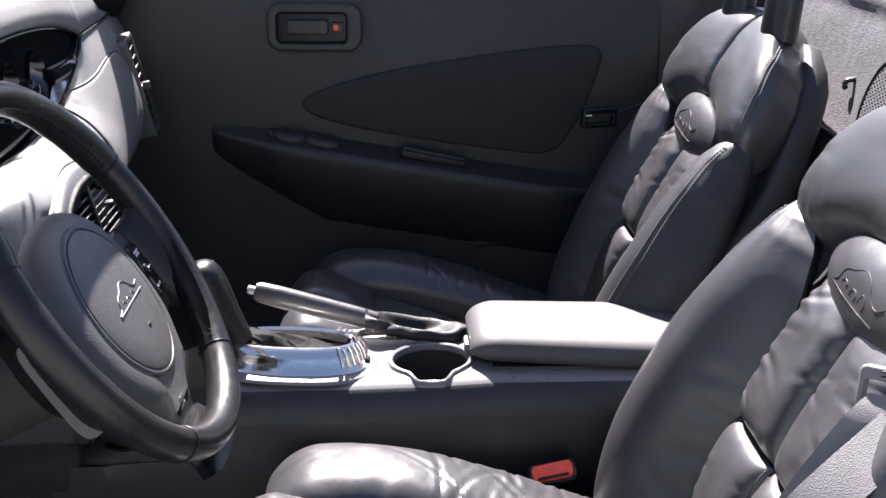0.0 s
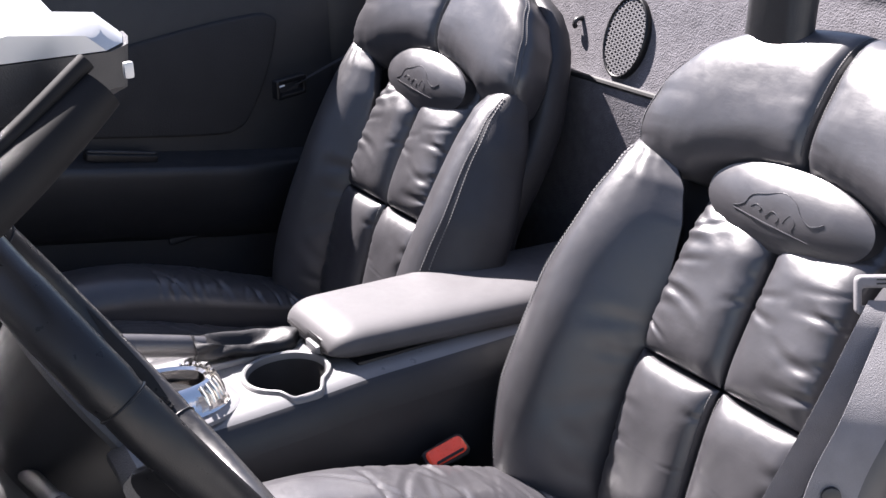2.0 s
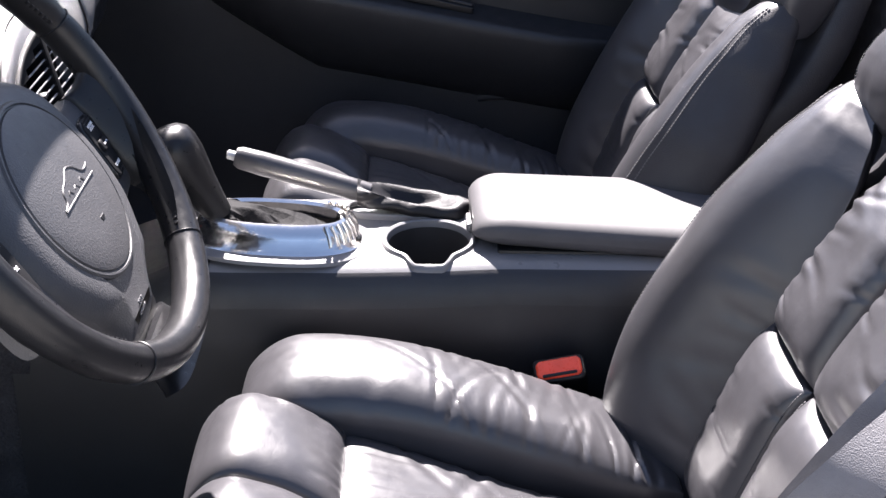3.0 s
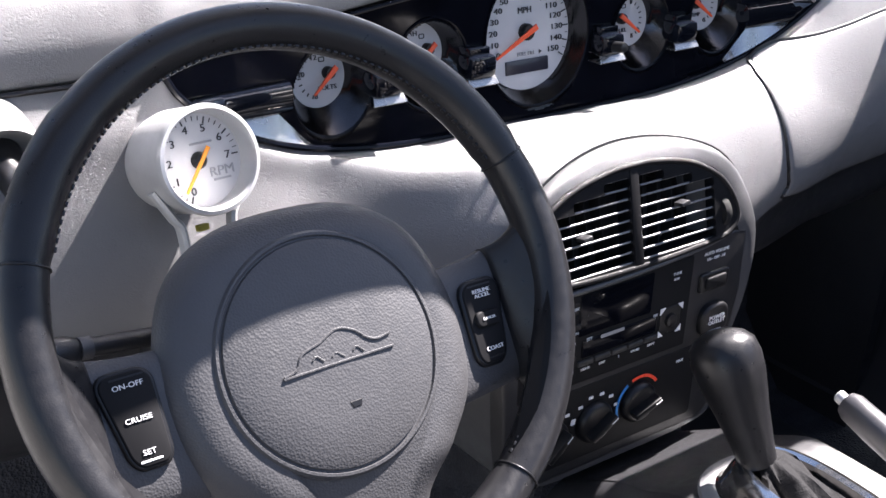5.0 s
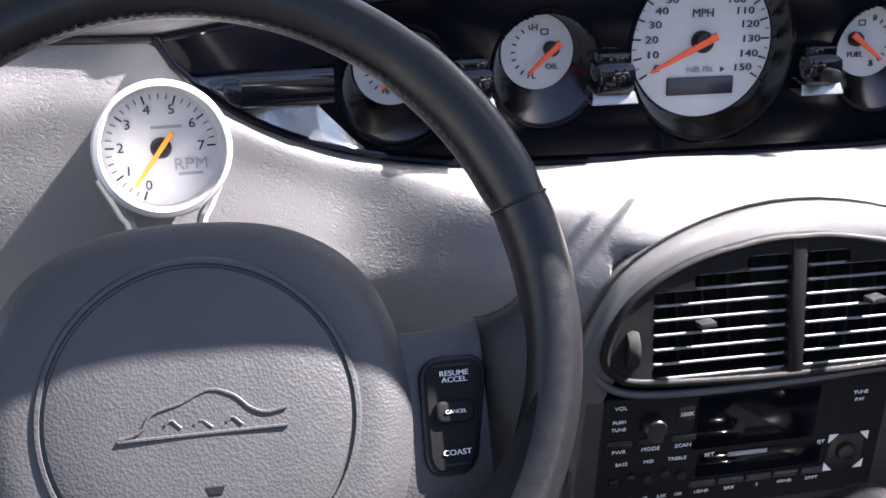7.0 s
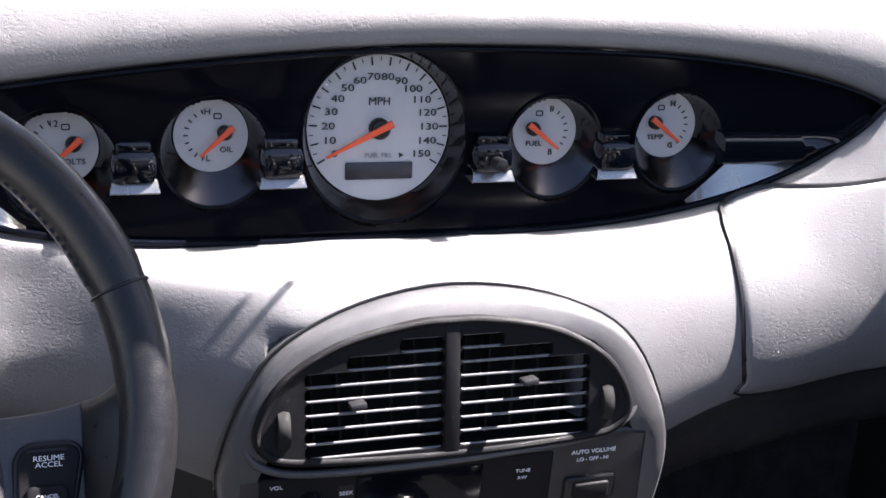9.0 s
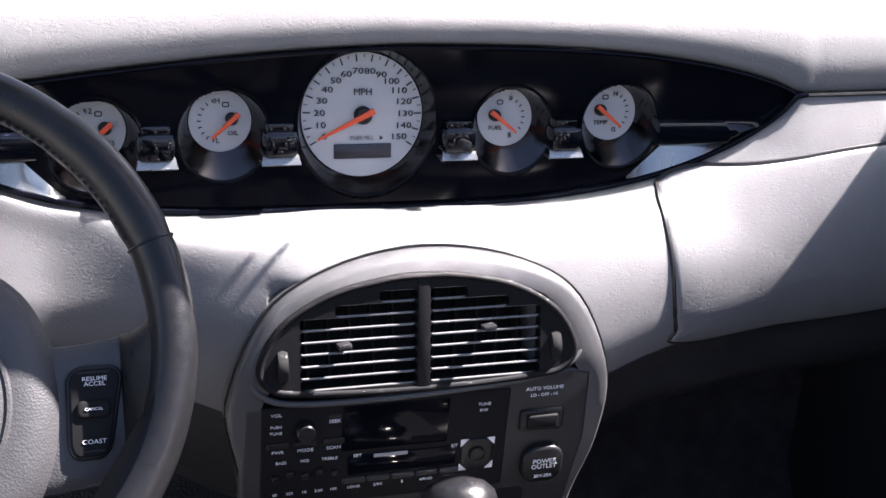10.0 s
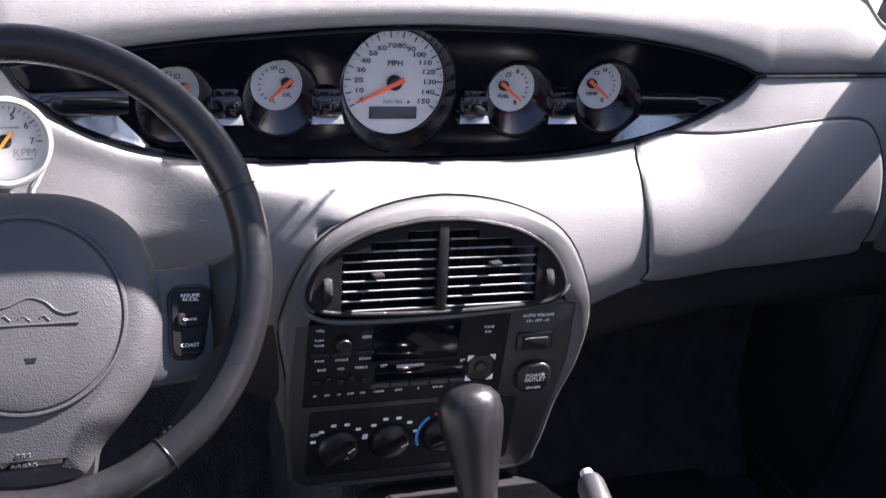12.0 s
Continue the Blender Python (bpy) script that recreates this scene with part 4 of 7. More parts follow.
        frame_ = part("button_panel", plate(o, 0.012, 0.002, pm), BLACK, w, "black cruise control button panel")
        frame_.matrix_parent_inverse = inv
        btn = part("rocker", plate(inset(o, 0.0022), 0.004, 0.0015, pm @ pose(0, 0, 0.0014)), BUTTON, frame_)
        tm = pm @ pose(0, 0, 0.0018)
        if sx > 0:
            text_part("RESUME\nACCEL", 0.0040, tm @ pose(0.002, 0.0205, 0), WHITE_INK, btn, squash=1.15)
            part("bar_mark", plate(rounded(-0.009, 0.0255, 0.012, 0.0267, 0.0004), 0.001, 0.0002, tm @ pose(0, 0.0005, 0), 1), BLACK, btn)
            cb = part("cancel_button", plate(rounded(-0.0105, -0.006, 0.0115, 0.006, 0.0045), 0.006, 0.0018, pm @ pose(0, 0.002, 0.0042)), BUTTON, frame_)
            text_part("CANCEL", 0.0028, pm @ pose(0.0005, 0.002, 0.0046), WHITE_INK, cb, squash=1.1)
            text_part("COAST", 0.0042, tm @ pose(0, -0.0195, 0), WHITE_INK, btn, squash=1.15)
            part("bar_mark", plate(rounded(-0.007, -0.0262, 0.007, -0.0250, 0.0004), 0.001, 0.0002, tm, 1), BLACK, btn)
        else:
            text_part("ON-OFF", 0.0046, tm @ pose(-0.001, 0.021, 0), WHITE_INK, btn, squash=1.15)
            part("bar_mark", plate(rounded(-0.011, 0.0257, 0.010, 0.0269, 0.0004), 0.001, 0.0002, tm, 1), BLACK, btn)
            text_part("CRUISE", 0.0046, tm @ pose(0, 0.0, 0), WHITE_INK, btn, squash=1.15)
            text_part("SET", 0.0048, tm @ pose(0.001, -0.0205, 0), WHITE_INK, btn, squash=1.15)
            part("bar_mark", plate(rounded(-0.006, -0.0263, 0.008, -0.0250, 0.0004), 0.001, 0.0002, tm, 1), WHITE_INK, btn)
    # lower spoke
    rings = []
    for q in range(9):
        k = q / 8
        y = -0.118 - 0.040 * k
        hw = 0.050 + 0.020 * max(0, k - 0.45) ** 2 * 3
        sec = []
        for r in range(28):
            b = math.tau * r / 28
            c, sn = math.cos(b), math.sin(b)
            sec.append(WHEEL @ Vector((hw * math.copysign(abs(c) ** 0.6, c), y + 0.006 * abs(c) ** 3 * k, -0.030 + 0.016 * k + 0.012 * math.copysign(abs(sn) ** 0.7, sn))))
        rings.append(sec)
    add("lower_spoke", loft(rings), RIMSKIN, "black leather lower spoke")
    text_part("SRS", 0.0068, WHEEL @ pose(-0.004, -0.090, -0.0124, 22), FAINT_INK, pad, squash=1.2)
    text_part("AIRBAG", 0.0050, WHEEL @ pose(-0.004, -0.0975, -0.0157, 22), FAINT_INK, pad, squash=1.2)


RIMSKIN = material("smooth_leather", (0.0105, 0.0105, 0.0118), 0.35, spec=0.36, grain=0.10, grain_size=900, vary=0.15, vary_size=25, rough_vary=0.08)
PADSKIN = material("grained_urethane", (0.049, 0.049, 0.052), 0.48, grain=0.24, grain_size=600, vary=0.06, vary_size=20, rough_vary=0.05)
steering_wheel()


def column():
    c = thing("steering_column", "dark plastic steering column shroud with stalks", "steering column", (-0.388, 0.6, 0.5))
    inv = Matrix.Translation((0.388, -0.6, -0.5))

    def add(name, bm, mat, label=""):
        ob = part(name, bm, mat, c, label)
        ob.matrix_parent_inverse = inv
        return ob

    rings = []
    for q in range(10):
        s = q / 9
        m = WHEEL @ pose(0, 0.012 + 0.02 * s, -0.058 - 0.20 * s)
        rings.append([m @ Vector((x, y, 0)) for x, y in oval(0, 0, 0.070 - 0.012 * s, 0.052, 28, 3.0)])
    add("shroud", loft(rings), RUBBER, "dark grained shroud")
    # turn signal stalk
    m = WHEEL @ pose(-0.06, 0.064, -0.085)
    add("stalk", tube([m @ Vector(p) for p in ((0, 0, 0), (-0.04, 0.004, 0.006), (-0.076, 0.007, 0.011), (-0.078, 0.007, 0.011), (-0.084, 0.0075, 0.012), (-0.108, 0.010, 0.016), (-0.113, 0.010, 0.017), (-0.115, 0.010, 0.017))], [0.0070, 0.0065, 0.0065, 0.0085, 0.0100, 0.0112, 0.0095, 0.004], 18), PLASTIC, "black indicator stalk")
    add("stalk_ring", tube([m @ Vector(p) for p in ((-0.068, 0.0065, 0.010), (-0.076, 0.007, 0.011))], 0.0080, 14), BEZEL, "grey ring on the stalk")
    add("wiper_stalk", tube([WHEEL @ Vector(p) for p in ((0.06, 0.02, -0.085), (0.10, 0.016, -0.08), (0.145, 0.014, -0.07))], [0.006, 0.008, 0.007], 12), BLACK, "black wiper stalk")
    add("key_barrel", lathe([(0.012, 0), (0.012, 0.01), (0.006, 0.012), (0.0002, 0.012)], basis((-0.30, 0.62, 0.50), (1, 0, 0), (0, 0.3, 1)), 20), CHROME, "ignition barrel")


column()


def light_knob():
    k = thing("headlamp_switch", "black rotary headlamp knob on the dashboard", "switch", (-0.53, 0.72, 0.66))
    m = basis((-0.5225, 0.662, 0.681), (1, 0, 0), (0, -0.25, 1))
    inv = Matrix.Translation((0.53, -0.72, -0.66))
    dish = part("dish", lathe([(0.031, -0.105), (0.0315, -0.050), (0.030, -0.0475), (0.027, -0.049), (0.0235, -0.056), (0.0180, -0.060)], m, 40), DASH, k, "round grey dish behind the knob")
    dish.matrix_parent_inverse = inv
    a = part("collar", lathe([(0.0180, -0.10), (0.0165, -0.056), (0.0140, -0.050), (0.0110, -0.046), (0.0098, -0.030), (0.0095, -0.006)], m, 32), BLACK, k)
    a.matrix_parent_inverse = inv
    b = part("knob", lathe([(0.0085, -0.03), (0.0098, -0.014), (0.0122, -0.009), (0.0128, 0.003), (0.0118, 0.0068), (0.0100, 0.0076), (0.0002, 0.0076)], m, 32), BLACK, k, "black knob")
    b.matrix_parent_inverse = inv
    part("lamp_mark", lathe([(0.0024, 0.0082), (0.0024, 0.0090), (0.0016, 0.0090)], m, 20), WHITE_INK, b)
    for q in range(8):
        a = radians(45 * q)
        part("ray_mark", plate([(0.0034, -0.00035), (0.0058, -0.00035), (0.0058, 0.00035), (0.0034, 0.00035)], 0.001, 0.0001, m @ pose(0, 0, 0.0092, 0, 0, 45 * q), 1), WHITE_INK, b, smooth=False)


light_knob()


def side_vent(name, cx, cz, side, shade):
    y = face_at(cx, cz)
    v = thing(name, "narrow upright dark air vent at the end of the dashboard", "air vent", (cx, y, cz), group="end vents")
    inv = Matrix.Translation((-cx, -y, -cz))
    m = basis((cx, y - 0.010, cz), (1, 0.06 * side, 0), (0, 0.22, 1)) @ pose(0, 0, 0, 0, 0, 7 * side)
    f = part("surround", hollow(rounded(-0.034, -0.088, 0.034, 0.088, 0.008), rounded(-0.024, -0.078, 0.024, 0.078, 0.004), 0.03, 0.003, m), shade, v, "plain vent surround")
    f.matrix_parent_inverse = inv
    b = part("throat", plate(rounded(-0.025, -0.079, 0.025, 0.079, 0.004), 0.01, 0.001, m @ pose(0, 0, -0.018)), RUBBER, v)
    b.matrix_parent_inverse = inv
    for q in range(9):
        z = -0.066 + 0.0165 * q
        s = part("slat", box(-0.0245, z - 0.0022, -0.014, 0.0245, z + 0.0022, -0.001, 0.001, m), PLASTIC, v)
        s.matrix_parent_inverse = inv
    for x in (-0.0225, 0.0225):
        s = part("post", box(x - 0.003, -0.078, -0.012, x + 0.003, 0.078, -0.0005, 0.001, m), PLASTIC, v)
        s.matrix_parent_inverse = inv
    t = part("tab", box(-0.004, -0.006, -0.004, 0.005, 0.008, 0.010, 0.002, m @ pose(0.002, -0.004, 0)), BEZEL, v, "small adjusting tab")
    t.matrix_parent_inverse = inv


side_vent("end_vent", 0.625, 0.618, 1, BEZEL)
# same surround in a darker plastic: this end's shade is put into its colour
side_vent("end_vent", -0.589, 0.604, -1, PLASTIC)


def glove_box():
    g = thing("glove_box", "closed grained grey glove box lid", "glove box", (0.42, 0.70, 0.58))
    out = [(0.266, 0.535), (0.260, 0.565), (0.257, 0.625), (0.262, 0.650), (0.290, 0.664), (0.36, 0.672), (0.46, 0.684), (0.535, 0.688), (0.562, 0.672), (0.575, 0.63), (0.578, 0.57), (0.576, 0.54), (0.566, 0.520), (0.42, 0.514), (0.275, 0.518)]
    pts = [(p.x, p.y) for p in spline([(a, b, 0) for a, b in out], 6, True)]

    def lay(x, z, out_by):
        return Vector((x, face_at(x, z) - out_by, z))

    cx, cz = 0.42, 0.57
    rows = []
    for s, h in ((1.0, -0.004), (1.0, 0.0015), (0.985, 0.0035), (0.96, 0.0042), (0.8, 0.0045), (0.6, 0.0045), (0.4, 0.0045), (0.2, 0.0045), (0.0001, 0.0045)):
        rows.append([lay(cx + (x - cx) * s, cz + (z - cz) * s, h) for x, z in pts])
    lid = part("lid", loft(rows, caps=False), DASH, g)
    inv = Matrix.Translation((-0.42, -0.70, -0.58))
    lid.matrix_parent_inverse = inv
    gap = part("gap", tube([lay(x, z, 0.0) for x, z in pts], 0.0026, 6, closed=True), BLACK, g, "dark gap round the lid")
    gap.matrix_parent_inverse = inv


glove_box()


# ---------------------------------------------------------------- centre stack
def arch(cx, z0, z1, hw, low_hw, r=0.03):
    """An egg-shaped outline, wide above and narrower below."""
    pts = [(cx, z1), (cx + 0.5 * hw, z1 - 0.012), (cx + 0.82 * hw, z1 - 0.045), (cx + hw, z1 - 0.115), (cx + hw * 0.985, z1 - 0.18), (cx + low_hw + 0.012, z0 + 0.09), (cx + low_hw, z0 + 0.03), (cx + low_hw - 0.02, z0 + 0.004),
           (cx, z0), (cx - low_hw + 0.02, z0 + 0.004), (cx - low_hw, z0 + 0.03), (cx - low_hw - 0.012, z0 + 0.09), (cx - hw * 0.94, z1 - 0.18), (cx - hw, z1 - 0.115), (cx - 0.82 * hw, z1 - 0.045), (cx - 0.5 * hw, z1 - 0.012)]
    return [(p.x, p.y) for p in spline([(a, b, 0) for a, b in pts], 5, True)][::-1]


def centre_stack():
    s = thing("centre_stack", "grey centre stack housing for vents, radio and heater", "console panel", (0.015, 0.70, 0.3))
    inv = Matrix.Translation((-0.015, -0.70, -0.3))
    m = basis((0, 0.628, 0), (1, 0, 0), (0, 0, 1))
    out = arch(0.021, 0.300, 0.626, 0.168, 0.136)
    rings = []
    for d, h in ((-0.002, -0.12), (0.0, -0.03), (0.0005, -0.008), (0.002, -0.003), (0.006, -0.0005), (0.020, 0.0), (0.031, 0.0), (0.032, -0.003), (0.032, -0.012)):
        ring = []
        # the frame is slimmer round the radio than round the vents
        for (xa, za), (xb, zb), (xc, zc) in zip(inset(out, d), inset(out, d * 0.70), inset(out, min(d, 0.017))):
            up = min(1.0, max(0.0, (zc - 0.562) / 0.025))
            xa, za = xa + (xc - xa) * up, za + (zc - za) * up
            k = min(1.0, max(0.0, (za - 0.485) / 0.045))
            x, z = xa * k + xb * (1 - k), za * k + zb * (1 - k)
            lean = 0.22 * max(0, z - 0.53) + 0.030 * max(0, (z - 0.60) / 0.045) ** 2
            ring.append(m @ Vector((x, z, h - lean)))
        rings.append(ring)
    v, f = sheet(rings, close_v=True)
    seam = [m @ Vector((x, z, -0.010 - 0.22 * max(0, z - 0.53) - 0.030 * max(0, (z - 0.60) / 0.045) ** 2)) for x, z in inset(out, -0.001)]
    sp = part("seam", tube(seam, 0.0010, 6, closed=True), BLACK, s, "dark joint line")
    sp.matrix_parent_inverse = inv
    a = part("housing", (v, f), BEZEL, s)
    a.matrix_parent_inverse = inv
    # lower panel in darker plastic
    lo = [(-0.134, 0.508), (0.02, 0.509), (0.150, 0.522), (0.170, 0.518), (0.172, 0.45), (0.158, 0.37), (0.150, 0.325), (0.135, 0.310), (-0.11, 0.308), (-0.124, 0.317), (-0.132, 0.37), (-0.137, 0.44)]
    pts = [(p.x, p.y) for p in spline([(a, b, 0) for a, b in lo], 1, True)][::-1]
    fp = part("fascia", plate(pts, 0.02, 0.004, m @ pose(0, 0, 0.0008)), PLASTIC, s, "dark lower fascia")
    fp.matrix_parent_inverse = inv
    ledge = part("ledge", tube(spline([m @ Vector(p) for p in ((-0.132, 0.535, -0.006), (-0.118, 0.518, 0.001), (-0.08, 0.511, 0.004), (0.02, 0.512, 0.005), (0.11, 0.518, 0.004), (0.146, 0.527, 0.001), (0.160, 0.54, -0.006))], 6), 0.0030, 10), BEZEL, s, "bright-edged ledge under the vents")
    ledge.matrix_parent_inverse = inv


centre_stack()


def centre_vents():
    v = thing("centre_air_vents", "pair of black slatted air vents in an oval surround", "air vent", (0.014, 0.64, 0.57))
    inv = Matrix.Translation((-0.014, -0.64, -0.57))
    m = basis((0.014, 0.631, 0.567), (1, 0, 0), (0, 0.24, 1))

    def add(name, bm, mat, label="", parent=None):
        ob = part(name, bm, mat, parent or v, label)
        if not parent:
            ob.matrix_parent_inverse = inv
        return ob

    pts = [(-0.139, -0.022), (-0.120, 0.012), (-0.080, 0.036), (-0.03, 0.047), (0.0, 0.0485), (0.03, 0.047), (0.080, 0.036), (0.120, 0.012), (0.139, -0.022), (0.130, -0.042), (0.10, -0.0495), (0.0, -0.053), (-0.10, -0.0495), (-0.130, -0.042)]
    out = [(p.x, p.y) for p in spline([(a, b, 0) for a, b in pts], 5, True)][::-1]
    add("surround", hollow(out, inset(out, 0.006), 0.055, 0.003, m), BUTTON, "black oval surround")
    # the cavity's shade is put into the throat's near-black colour
    add("throat", plate(inset(out, 0.004), 0.01, 0.001, m @ pose(0, 0, -0.05)), DARK)

    # face plate with a ladder of slots: the solid pieces round them, joined
    def edge(z):
        """Half-width of the oval at that height."""
        best = 0.0
        for (ax, az), (bx, bz) in zip(out, out[1:] + out[:1]):
            if (az - z) * (bz - z) <= 0 and az != bz:
                best = max(best, ax + (bx - ax) * (z - az) / (bz - az))
        return max(0.001, best - 0.003)

    PITCH, Z0 = 0.0100, -0.0445
    ends = [0.104] * 6 + [0.075, 0.038]
    verts, faces = [], []

    def solid(v, f):
        k = len(verts)
        verts.extend(v)
        faces.extend(tuple(q + k for q in face) for face in f)

    for sx in (-1, 1):
        for q, end in enumerate(ends):
            za, zb = Z0 + PITCH * q, Z0 + PITCH * (q + 1)
            o = [(end, za), (max(end + 0.001, edge(za)), za), (max(end + 0.001, edge(zb)), zb), (end, zb)]
            o = [(sx * x, z) for x, z in o]
            solid(*plate(o if sx > 0 else o[::-1], 0.012, 0.0, m @ pose(0, 0, -0.002), 1))
            # rounded corners of the slot
            for x0, dx in ((end, -1), (0.0055, 1)):
                for z0, dz in ((za, 1), (zb, -1)):
                    r = 0.0042
                    o = [(x0, z0)] + [(x0 + dx * r * (1 - math.cos(b)), z0 + dz * r * (1 - math.sin(b))) for b in np.linspace(0, math.pi / 2, 6)]
                    o = [(sx * x, z) for x, z in o]
                    if dx * dz * sx > 0:
                        o = o[::-1]
                    solid(*plate(o, 0.008, 0.0, m @ pose(0, 0, -0.0024), 1))
    zt = Z0 + PITCH * 8
    o = [(edge(zt), zt)] + [(edge(z), z) for z in np.linspace(zt + 0.001, 0.0475, 8)]
    o = o + [(-x, z) for x, z in o[::-1]]
    solid(*plate(o, 0.012, 0.0, m @ pose(0, 0, -0.002), 1))
    o = [(edge(z), z) for z in np.linspace(-0.0515, Z0, 4)]
    o = o + [(-x, z) for x, z in o[::-1]]
    solid(*plate(o, 0.012, 0.0, m @ pose(0, 0, -0.002), 1))
    bm = bmesh.new()
    vs = [bm.verts.new(p) for p in verts]
    for f in faces:
        bm.faces.new([vs[k] for k in f])
    bmesh.ops.remove_doubles(bm, verts=bm.verts, dist=0.0003)
    add("face_plate", bm, BUTTON, "dark slotted face plate")
    add("mullion", box(-0.0055, -0.050, -0.022, 0.0055, 0.0445, -0.001, 0.0015, m), BUTTON, "centre bar")
    for sx in (-1, 1):
        wm = m @ pose(sx * 0.118, -0.022, -0.013, 0, 90, 0)
        wheel = add("thumb_wheel", lathe([(0.0002, -0.0045), (0.010, -0.0045), (0.0165, -0.004), (0.0175, 0.0), (0.0165, 0.004), (0.010, 0.0045), (0.0002, 0.0045)], wm, 28), DARK, "ribbed black thumb wheel")
        for q in range(9):
            part("rib", box(-0.0042, -0.0006, 0.0170, 0.0042, 0.0006, 0.0182, 0.0002, wm @ pose(0, 0, 0, 0, 0, 0) @ Matrix.Rotation(radians(-60 + 15 * q), 4, "Z") @ pose(0, 0, 0, -90, 0, 0) @ pose(0, 0, 0, 0, 90, 0)), BUTTON, wheel, smooth=False)
        for q in range(9):
            z = Z0 + PITCH * q
            w = ends[min(7, max(0, q - 1))] + 0.001
            line = [m @ Vector((sx * x, z, -0.0045)) for x in np.linspace(0.004, w, 6)]
            # pale rods paint the lit upper edges of the plate's dark bars
            add("slat", tube(line, 0.0011, 10), LIT_SLAT)
        for q in range(5):
            x = sx * (0.018 + 0.019 * q)
            add("vane", box(x - 0.001, -0.048, -0.044, x + 0.001, 0.006 + 0.03 * (1 - q / 5), -0.030, 0.0004, m @ pose(0, 0, 0, 0, 0, -3 * sx)), DARK)
        add("tab", box(-0.006, -0.002, -0.004, 0.005, 0.002, 0.008, 0.0012, m @ pose((-0.068, 0.056)[sx > 0], (-0.007, 0.0)[sx > 0], 0, 0, 0, 8)), PLASTIC, "small adjusting tab")


# black of the thumb wheels; on throat and vanes it paints the shade inside
DARK = material("matt_black_vent_shade", (0.004, 0.004, 0.004), 0.9, vary=0.2, vary_size=30)
LIT_SLAT = material("lit_slat_edge", (0.16, 0.16, 0.165), 0.30, vary=0.06, vary_size=30, rough_vary=0.06)
centre_vents()


def radio():
    r = thing("car_radio", "black cassette radio with white lettering in the centre stack", "car radio", (-0.013, 0.64, 0.46))
    inv = Matrix.Translation((0.013, -0.64, -0.46))
    m = basis((-0.0125, 0.6262, 0.459), (1, 0, 0), (0, 0, 1))

    def add(name, bm, mat, label="", parent=None):
        ob = part(name, bm, mat, parent or r, label)
        if not parent:
            ob.matrix_parent_inverse = inv
        return ob

    body = add("front", plate(rounded(-0.108, -0.0495, 0.108, 0.0495, 0.003), 0.03, 0.002, m), BUTTON, "black radio front")
    disp = add("display", plate(rounded(-0.040, 0.002, 0.053, 0.045, 0.002), 0.004, 0.0006, m @ pose(0, 0, 0.0008)), GLOSS, "dark display window")
    add("cassette_door", plate(rounded(-0.034, -0.022, 0.062, -0.003, 0.002), 0.004, 0.001, m @ pose(0, 0, 0.0014)), GLOSS)
    add("volume_knob", lathe([(0.0085, 0), (0.0082, 0.009), (0.007, 0.0105), (0.0002, 0.0105)], m @ pose(-0.072, 0.028, 0), 24), BLACK, "small round volume knob")

    def word(t, x, z, size, parent=body, mat=WHITE_INK):
        text_part(t, 0.80 * size, m @ pose(x, z, 0.0012), mat, parent, squash=1.15, thick=0.0003)

    word("VOL", -0.096, 0.043, 0.0052)
    word("PUSH", -0.096, 0.032, 0.0044)
    word("TUNE", -0.096, 0.026, 0.0044)
    word("SEEK", -0.047, 0.033, 0.0052)
    part("seek_key", plate(rounded(-0.053, 0.027, -0.041, 0.039, 0.002), 0.003, 0.0006, m @ pose(0, 0, 0.0006)), BLACK, body)
    word("TUNE", 0.084, 0.036, 0.0048)
    word("RW", 0.084, 0.030, 0.0048)
    for t, x in (("PWR", -0.094), ("MODE", -0.071), ("SCAN", -0.047)):
        k = add("key", plate(rounded(x - 0.009, 0.0105, x + 0.009, 0.0165, 0.0015), 0.004, 0.0008, m @ pose(0, 0, 0.0016)), BLACK)
        word(t, x, 0.0075, 0.0052)
    for t, x in (("BASS", -0.091), ("MID", -0.071), ("TREBLE", -0.050)):
        word(t, x, -0.003, 0.0046)
    for q in range(5):
        add("slider", plate(rounded(-0.0985 + 0.0125 * q, -0.021 + 0.003 * (q % 2), -0.0925 + 0.0125 * q, -0.015 + 0.003 * (q % 2), 0.002), 0.005, 0.001, m @ pose(0, 0, 0.003)), BLACK, "small black slider")
    for q, t in enumerate(("60", "250", "1K", "3.5K", "10K")):
        word(t, -0.0955 + 0.0125 * q, -0.034, 0.0042)
    word("SET", -0.026, -0.003, 0.0052)
    word("EJT", 0.060, -0.003, 0.0048)
    part("plain_mark", plate(rounded(-0.012, -0.006, 0.018, -0.0025, 0.0006), 0.0006, 0.0001, m @ pose(0, 0, 0.0022), 1), GREY_INK, body)
    for q, t in enumerate(("1/DNR", "2/RK", "3", "4/RND", "5/RPT")):
        x = -0.028 + 0.0215 * q
        add("preset_key", plate(rounded(x - 0.010, -0.030, x + 0.010, -0.0245, 0.0015), 0.005, 0.001, m @ pose(0, 0, 0.0022)), PLASTIC)
        word(t, x, -0.034, 0.0044)
    # four-way pad
    px, pz = 0.081, -0.013
    pad = add("four_way_pad", plate(rounded(px - 0.014, pz - 0.014, px + 0.014, pz + 0.014, 0.003), 0.004, 0.001, m @ pose(0, 0, 0.0016)), BLACK)
    part("pad_button", lathe([(0.0075, 0), (0.007, 0.003), (0.005, 0.004), (0.0002, 0.0035)], m @ pose(px, pz, 0.0016), 20), BLACK, pad)
    for cx, cy in ((-1, -1), (1, -1), (-1, 1), (1, 1)):
        c = [(px + cx * 0.0155, pz + cy * 0.0155), (px + cx * 0.0085, pz + cy * 0.0155), (px + cx * 0.0155, pz + cy * 0.0085)]
        if cx * cy < 0:
            c = c[::-1]
